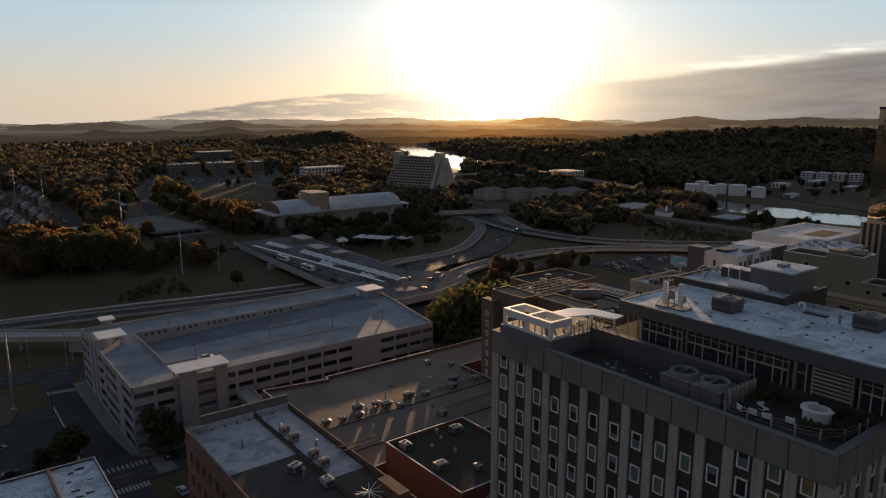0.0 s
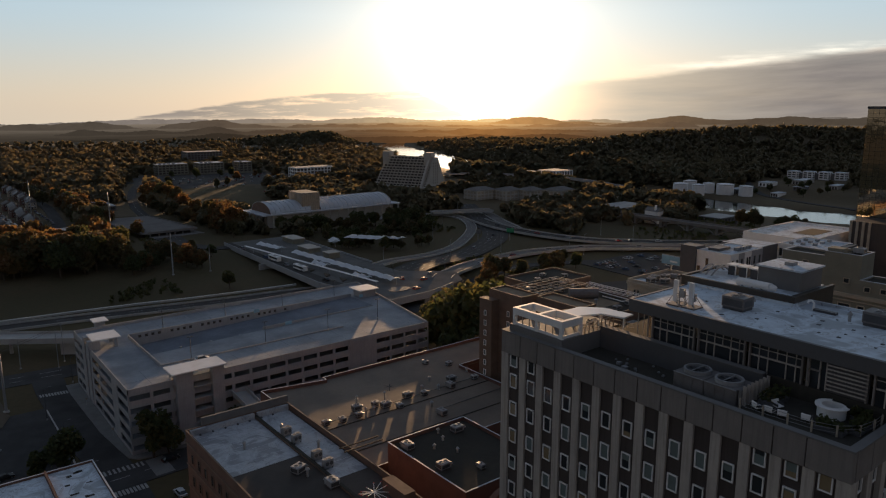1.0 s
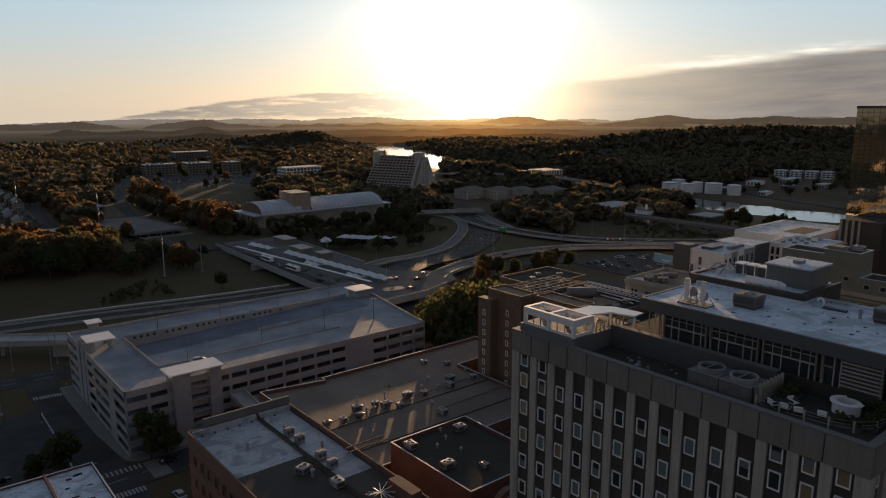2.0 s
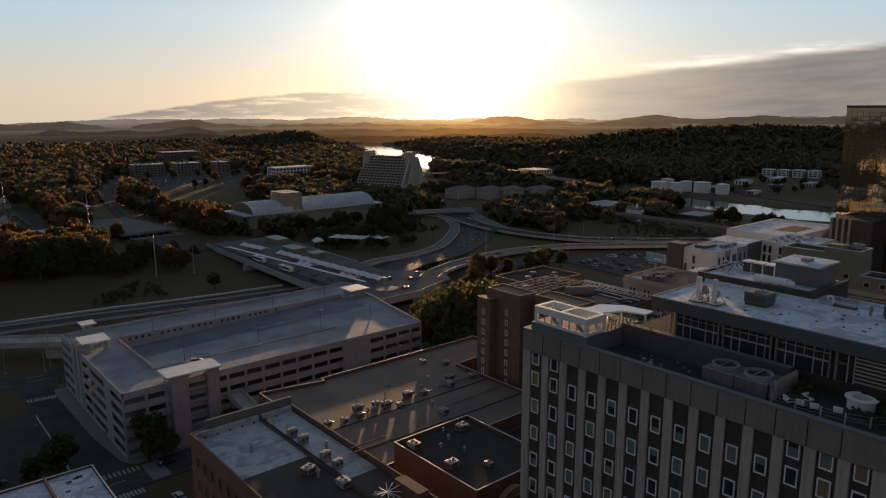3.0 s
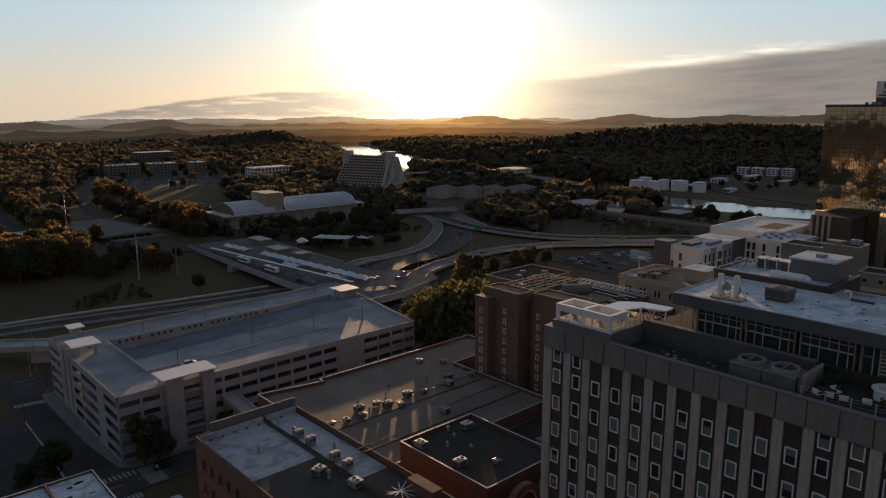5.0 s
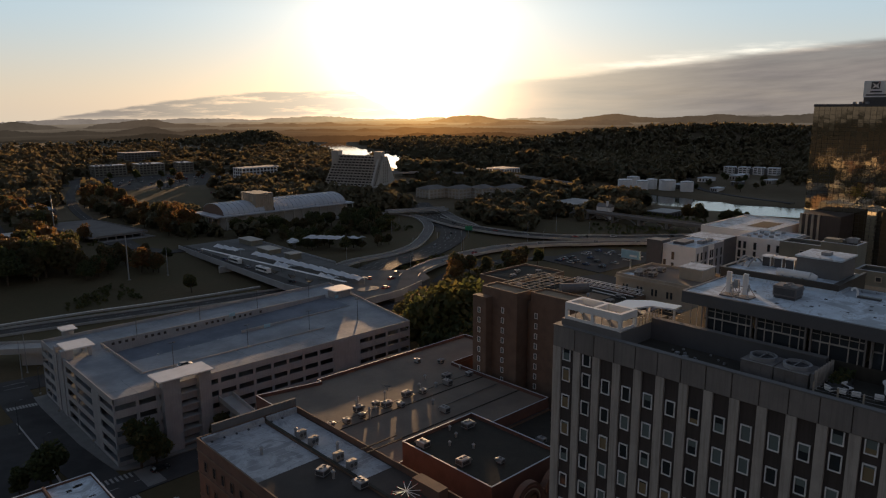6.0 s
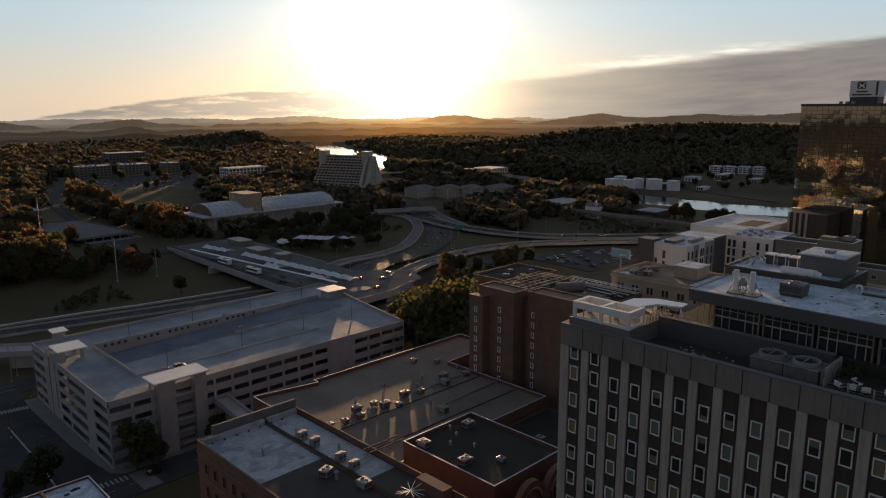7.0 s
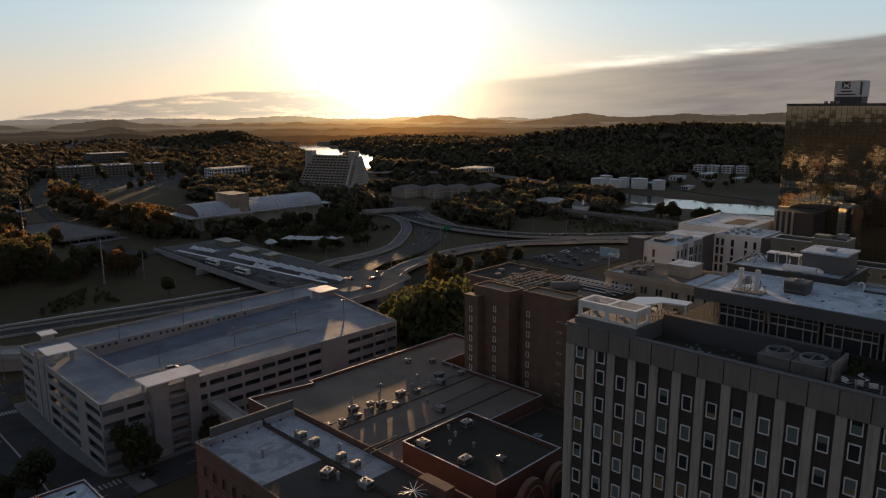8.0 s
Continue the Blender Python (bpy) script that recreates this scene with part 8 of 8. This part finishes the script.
# retaining wall beside the parkway, guard rail along its top
rw = thing("retaining_wall", (60, 352, -4), "long pale concrete retaining wall with a guard rail", "wall", kind="structure")
line = ((-150, 378), (40, 358.5), (62, 356), (86, 352.5), (109, 347.5), (136, 343.5), (164, 340.5))
for a, b in zip(line, line[1:]):
    a, b = Vector(a), Vector(b)
    n = Vector((-(b - a).y, (b - a).x)).normalized() * 0.5
    bm = bmesh.new()
    prism(bm, [tuple(v) for v in (a, b, b + n, a + n)], -4.4, -3.2)
    part("wall_panel", bm, M["concrete"], rw)
    bm = bmesh.new()
    prism(bm, [tuple(v) for v in (a - n * 0.1, b - n * 0.1, b + n * 1.1, a + n * 1.1)], -3.2, -2.95)
    part("coping", bm, M["white_paint"], rw, "pale weathered coping")

# railings on the garage's outer street edge
SIGNS = ((42.2, 212, -3.68), (41.2, 240, -3.68))
for x, y, z in SIGNS:
    s = thing("street_sign", (x, y, z), "small yellow warning sign on a post", "street sign", "street signs")
    bm = bmesh.new()
    tube(bm, (x, y, z), (x, y, z + 2.4), 0.04, 0.04, 6)
    part("post", bm, M["metal_grey"], s)
    pbox("plate", M["tan_wall"], s, x - 0.3, x + 0.3, y - 0.02, y + 0.02, z + 1.8, z + 2.4)


# ---- trees ----
def crown_geometry(rng, cx, cy, z0, high, radius, count, size, lobes=11):
    """Small leaf clumps scattered over uneven lobes."""
    cen = []
    for k in range(lobes):
        a, v = rng.uniform(0, 2 * math.pi), rng.uniform(0.0, 1.0)
        rr = radius * (0.62 * math.sqrt(rng.uniform(0.05, 1.0))) * (1.0 - 0.45 * v)
        cen.append((cx + rr * math.cos(a), cy + rr * math.sin(a), z0 + high * (0.2 + 0.62 * v), radius * rng.uniform(0.26, 0.46)))
    cen = np.array(cen)
    pick = rng.integers(0, lobes, count)
    d = rng.normal(size=(count, 3))
    d /= np.linalg.norm(d, axis=1)[:, None]
    rad = cen[pick, 3] * rng.uniform(0.72, 1.12, count)
    p = cen[pick, :3] + d * rad[:, None] * np.array((1.0, 1.0, 0.85))
    a = rng.normal(size=(count, 3))
    a /= np.linalg.norm(a, axis=1)[:, None]
    b = np.cross(a, d + rng.normal(size=(count, 3)) * 0.5)
    b /= np.maximum(np.linalg.norm(b, axis=1), 1e-6)[:, None]
    s = size * rng.uniform(0.6, 1.3, count)[:, None]
    return np.stack((p - a * s - b * s * 0.7, p + a * s - b * s * 0.6, p + a * s * 0.9 + b * s, p - a * s * 0.8 + b * s * 0.8), 1).reshape(-1, 3)


def quads(name, verts, mat, parent=None):
    me = bpy.data.meshes.new(name)
    n = len(verts) // 4
    me.from_pydata(verts.tolist(), [], np.arange(n * 4).reshape(n, 4).tolist())
    me.materials.append(mat)
    ob = new(name, me)
    if parent:
        ob.parent = parent
    return ob


def tree(seed, high, radius, mat, label, count=1500, size=0.42):
    """A tree at the origin: tapered trunk with limbs, and a crown of leaf clumps."""
    t = thing("tree", (0, 0, 0), label, "tree", "town trees")
    rng = np.random.default_rng(seed)
    bm = bmesh.new()
    base = Vector((0, 0, -0.4))
    fork = Vector((rng.uniform(-.3, .3), rng.uniform(-.3, .3), high * 0.34))
    tube(bm, base, fork, high * 0.028, high * 0.02, 8)
    for k in range(6):
        a = 2 * math.pi * k / 6 + rng.uniform(-.4, .4)
        tip = Vector((math.cos(a) * radius * 0.6, math.sin(a) * radius * 0.6, high * rng.uniform(0.55, 0.8)))
        mid = fork.lerp(tip, 0.5) + Vector((0, 0, high * 0.05))
        tube(bm, fork, mid, high * 0.013, high * 0.009, 6)
        tube(bm, mid, tip, high * 0.009, high * 0.004, 5)
    tube(bm, fork, Vector((0, 0, high * 0.9)), high * 0.018, high * 0.005, 6)
    part("trunk", bm, M["bark"], t)
    quads("crown", crown_geometry(rng, 0, 0, high * 0.2, high * 0.78, radius, count, size, 14), mat, t)
    return t


KINDS = [("leaf_green", "broad dark green tree in full leaf"), ("leaf_mixed", "broad tree turning green to orange"), ("leaf_orange", "orange autumn tree with a dense crown")]
tree_spots = {}
rnd = random.Random(4)


def plant(x, y, kind, high=None, z=None):
    v = rnd.randrange(2)
    s = (high or rnd.uniform(9, 13)) / 11.0
    m = pose(x, y, ground_z(x, y) if z is None else z, 0, 0, rnd.uniform(0, 360)) @ Matrix.Diagonal((s, s, s * rnd.uniform(0.9, 1.1), 1))
    tree_spots.setdefault((kind, v), []).append(m)


plant(47.4, 191.6, 0, 13.6, -3.8)
plant(51.2, 191.2, 0, 10.5, -3.8)
plant(27.6, 198.0, 0, 12.5)
plant(21.0, 199.0, 0, 7.5)
plant(70.0, 205 - 13, 1, 8)
plant(78.5, 188.6, 1, 7.5, -3.8)
for x, y, h, k in ((152, 186, 21, 1), (158, 192, 25, 1), (163, 200, 23, 2), (150, 178, 18, 1), (168, 190, 24, 1), (160, 180, 22, 1), (166, 212, 20, 2), (176, 205, 22, 1), (172, 222, 16, 1), (182, 214, 15, 2), (157, 207, 19, 1), (147, 172, 16, 0), (170, 178, 20, 1), (188, 226, 14, 1), (178, 236, 13, 1)):
    plant(x, y, 0 if k == 1 and (x + y) % 3 else 1, h + 4.0)
for k in range(12):      # the avenue's orange row
    plant(196 + rnd.uniform(-4, 4) + k * 0.8, 500 + k * 22, rnd.choice((2, 2, 1)), rnd.uniform(17, 23))
for k in range(10):
    plant(184 + rnd.uniform(-3, 3), 478 + k * 24, rnd.choice((2, 1)), rnd.uniform(9, 13))
for k in range(22):      # in front of the coliseum
    plant(222 + k * 5.6 + rnd.uniform(-2, 2), 480 - k * 0.7 + rnd.uniform(-5, 4), rnd.choice((0, 0, 1)), rnd.uniform(11, 14.5))
for k in range(14):
    plant(226 + k * 6.5 + rnd.uniform(-2, 2), 452 - k * 1.5 + rnd.uniform(-6, 6), rnd.choice((0, 1)), rnd.uniform(7, 11))
for k in range(34):      # the clump over the field
    plant(rnd.uniform(40, 108), rnd.uniform(428, 470), rnd.choice((1, 1, 2, 2, 0)), rnd.uniform(15, 23))
for x, y, h, k in ((131, 414, 15, 2), (136, 418, 12, 2), (134, 356, 11, 0), (118, 432, 14, 1), (126, 440, 13, 1), (152, 430, 9, 0), (145, 446, 10, 1)):
    plant(x, y, k, h)
for k in range(16):      # scattered along the field's far edge
    plant(rnd.uniform(100, 142), rnd.uniform(405, 440), rnd.choice((1, 1, 2, 0)), rnd.uniform(7, 13))
for k in range(16):      # inside the interchange
    plant(rnd.uniform(300, 335), rnd.uniform(425, 460), rnd.choice((0, 1)), rnd.uniform(8, 13))
for x, y, h, k in ((297, 280, 13, 1), (303, 284, 12, 1), (291, 284, 12, 1), (258, 290, 14, 1), (263, 286, 13, 1), (248, 282, 12, 2), (310, 276, 11, 0), (285, 274, 10, 1), (318, 292, 9, 1), (268, 278, 11, 1), (236, 270, 12, 2), (226, 262, 12, 1), (242, 258, 10, 1)):
    plant(x, y, k, h)
for k in range(30):
    plant(rnd.uniform(225, 300), rnd.uniform(385, 440), rnd.choice((0, 0, 1)), rnd.uniform(6, 10))
for k in range(16):      # among the lots
    plant(rnd.uniform(235, 425), rnd.uniform(790, 975), rnd.choice((1, 2, 0)), rnd.uniform(9, 14))
for x, y, h, k in ((566, 318, 11, 2), (572, 312, 12, 1), (577, 307, 8, 1), (580, 292, 7, 0), (585, 288, 9, 1), (590, 284, 8, 0), (596, 280, 7, 1)):      # the near river bank
    plant(x, y, k, h + 4)
for k in range(14):      # round the depot yard
    plant(rnd.uniform(780, 900), rnd.uniform(350, 440), rnd.choice((0, 1)), rnd.uniform(7, 11))
for k in range(26):      # between terraces
    plant(rnd.uniform(108, 136), 520 + k * 15 + rnd.uniform(-6, 6), rnd.choice((1, 2, 2, 0)), rnd.uniform(11, 17))
for (kind, v), s in sorted(tree_spots.items()):
    mat, lab = KINDS[kind]
    settle(tree(31 + kind * 7 + v, 11.0, 4.9 + v * 0.7, M[mat], lab, 2400, 0.34), s)


# far woods: too many to count
CLEAR = ((210, 300, 590, 800), (300, 345, 690, 800), (240, 440, 800, 985), (775, 925, 362, 468), (140, 184, 440, 520), (212, 350, 480, 545), (412, 540, 600, 755), (240, 385, 800, 935), (285, 425, 975, 1030), (414, 482, 840, 880), (385, 455, 1172, 1216), (440, 550, 480, 560), (640, 720, 632, 706), (930, 985, 385, 470),
         (132, 182, 528, 712), (-28, 70, 1112, 1146), (40, 112, 556, 910), (160, 222, 270, 460), (705, 800, 405, 515), (468, 490, 180, 372), (548, 588, 324, 358), (498, 545, 388, 424), (228, 265, 394, 424), (312, 380, 700, 735), (84, 104, 524, 550))
LINES = (((90, 540), (104, 640), (112, 760), (100, 900)), ((150, 470), (160, 560), (175, 680), (210, 820), (260, 960)), ((378, 442), (369, 405), (371, 348), (401, 298), (480, 232), (560, 175)),
         ((180, 300), (226, 326), (272, 341), (334, 374), (373, 424), (430, 520)), ((190, 286), (263, 314), (315, 320), (358, 306), (415, 258), (520, 160)),
         ((205, 335), (250, 350), (293, 368), (343, 409), (374, 452), (368, 488), (300, 497)), ((372, 385), (413, 472), (392, 484)), ((205, 284), (272, 299), (331, 283), (430, 215)), ((600, 670), (623, 586), (638, 516), (643, 467), (652, 400)))


def free(x, y, gap):
    for x0, x1, y0, y1 in CLEAR:
        if x0 - gap * 0.5 < x < x1 + gap * 0.5 and y0 - gap * 0.5 < y < y1 + gap * 0.5:
            return False
    for line in LINES:
        for (ax, ay), (bx, by) in zip(line, line[1:]):
            dx, dy = bx - ax, by - ay
            t = max(0.0, min(1.0, ((x - ax) * dx + (y - ay) * dy) / (dx * dx + dy * dy)))
            if math.hypot(x - ax - t * dx, y - ay - t * dy) < gap + 9:
                return False
    if 36.6 < math.degrees(math.atan2(x, y)) < 38.9 and 900 < math.hypot(x, y) < 1560 and x < 925 + 0.44 * (y - 1080):
        return False
    if 31.2 < math.degrees(math.atan2(x, y)) < 36.6 and 1420 < math.hypot(x, y) < 2150 and river_gap(x, y) < 62:
        return False
    return x < 500 or river_gap(x, y) > (64 if y < 1400 else 46)


def woods(name, label, count, near, far, az0, az1, high, clumps, mat, seed, keep=None, openness=0.0):
    """A wide wood of separate crowns between two distances and two bearings."""
    rng = np.random.default_rng(seed)
    out, made, tries = [], 0, 0
    while made < count and tries < count * 12:
        tries += 1
        r = math.sqrt(near * near + (far * far - near * near) * rng.random()) if far < 1.8 * near else near * (far / near) ** rng.random()
        a = radians(rng.uniform(az0, az1))
        x, y = r * math.sin(a), r * math.cos(a)
        h = high * rng.uniform(0.65, 1.2) * (1 - 0.25 * smooth(900, 2000, r))
        rad = h * rng.uniform(0.55, 0.85)
        if not free(x, y, rad * 0.5) or (keep and not keep(x, y)):
            continue
        if openness and noise.noise((x / 120, y / 120, seed)) < openness:
            continue
        k = int(1.9 * (clumps if r < 700 else max(14, clumps * 700 / r)))
        out.append(crown_geometry(rng, x, y, ground_z(x, y) + 0.02 * h, h, rad, k, rad * (0.185 if r < 700 else min(0.34, 0.185 * math.sqrt(r / 700))), 7))
        made += 1
    ob = quads(name, np.concatenate(out), mat)
    return tagged(ob, label, "woods", kind="stuff")


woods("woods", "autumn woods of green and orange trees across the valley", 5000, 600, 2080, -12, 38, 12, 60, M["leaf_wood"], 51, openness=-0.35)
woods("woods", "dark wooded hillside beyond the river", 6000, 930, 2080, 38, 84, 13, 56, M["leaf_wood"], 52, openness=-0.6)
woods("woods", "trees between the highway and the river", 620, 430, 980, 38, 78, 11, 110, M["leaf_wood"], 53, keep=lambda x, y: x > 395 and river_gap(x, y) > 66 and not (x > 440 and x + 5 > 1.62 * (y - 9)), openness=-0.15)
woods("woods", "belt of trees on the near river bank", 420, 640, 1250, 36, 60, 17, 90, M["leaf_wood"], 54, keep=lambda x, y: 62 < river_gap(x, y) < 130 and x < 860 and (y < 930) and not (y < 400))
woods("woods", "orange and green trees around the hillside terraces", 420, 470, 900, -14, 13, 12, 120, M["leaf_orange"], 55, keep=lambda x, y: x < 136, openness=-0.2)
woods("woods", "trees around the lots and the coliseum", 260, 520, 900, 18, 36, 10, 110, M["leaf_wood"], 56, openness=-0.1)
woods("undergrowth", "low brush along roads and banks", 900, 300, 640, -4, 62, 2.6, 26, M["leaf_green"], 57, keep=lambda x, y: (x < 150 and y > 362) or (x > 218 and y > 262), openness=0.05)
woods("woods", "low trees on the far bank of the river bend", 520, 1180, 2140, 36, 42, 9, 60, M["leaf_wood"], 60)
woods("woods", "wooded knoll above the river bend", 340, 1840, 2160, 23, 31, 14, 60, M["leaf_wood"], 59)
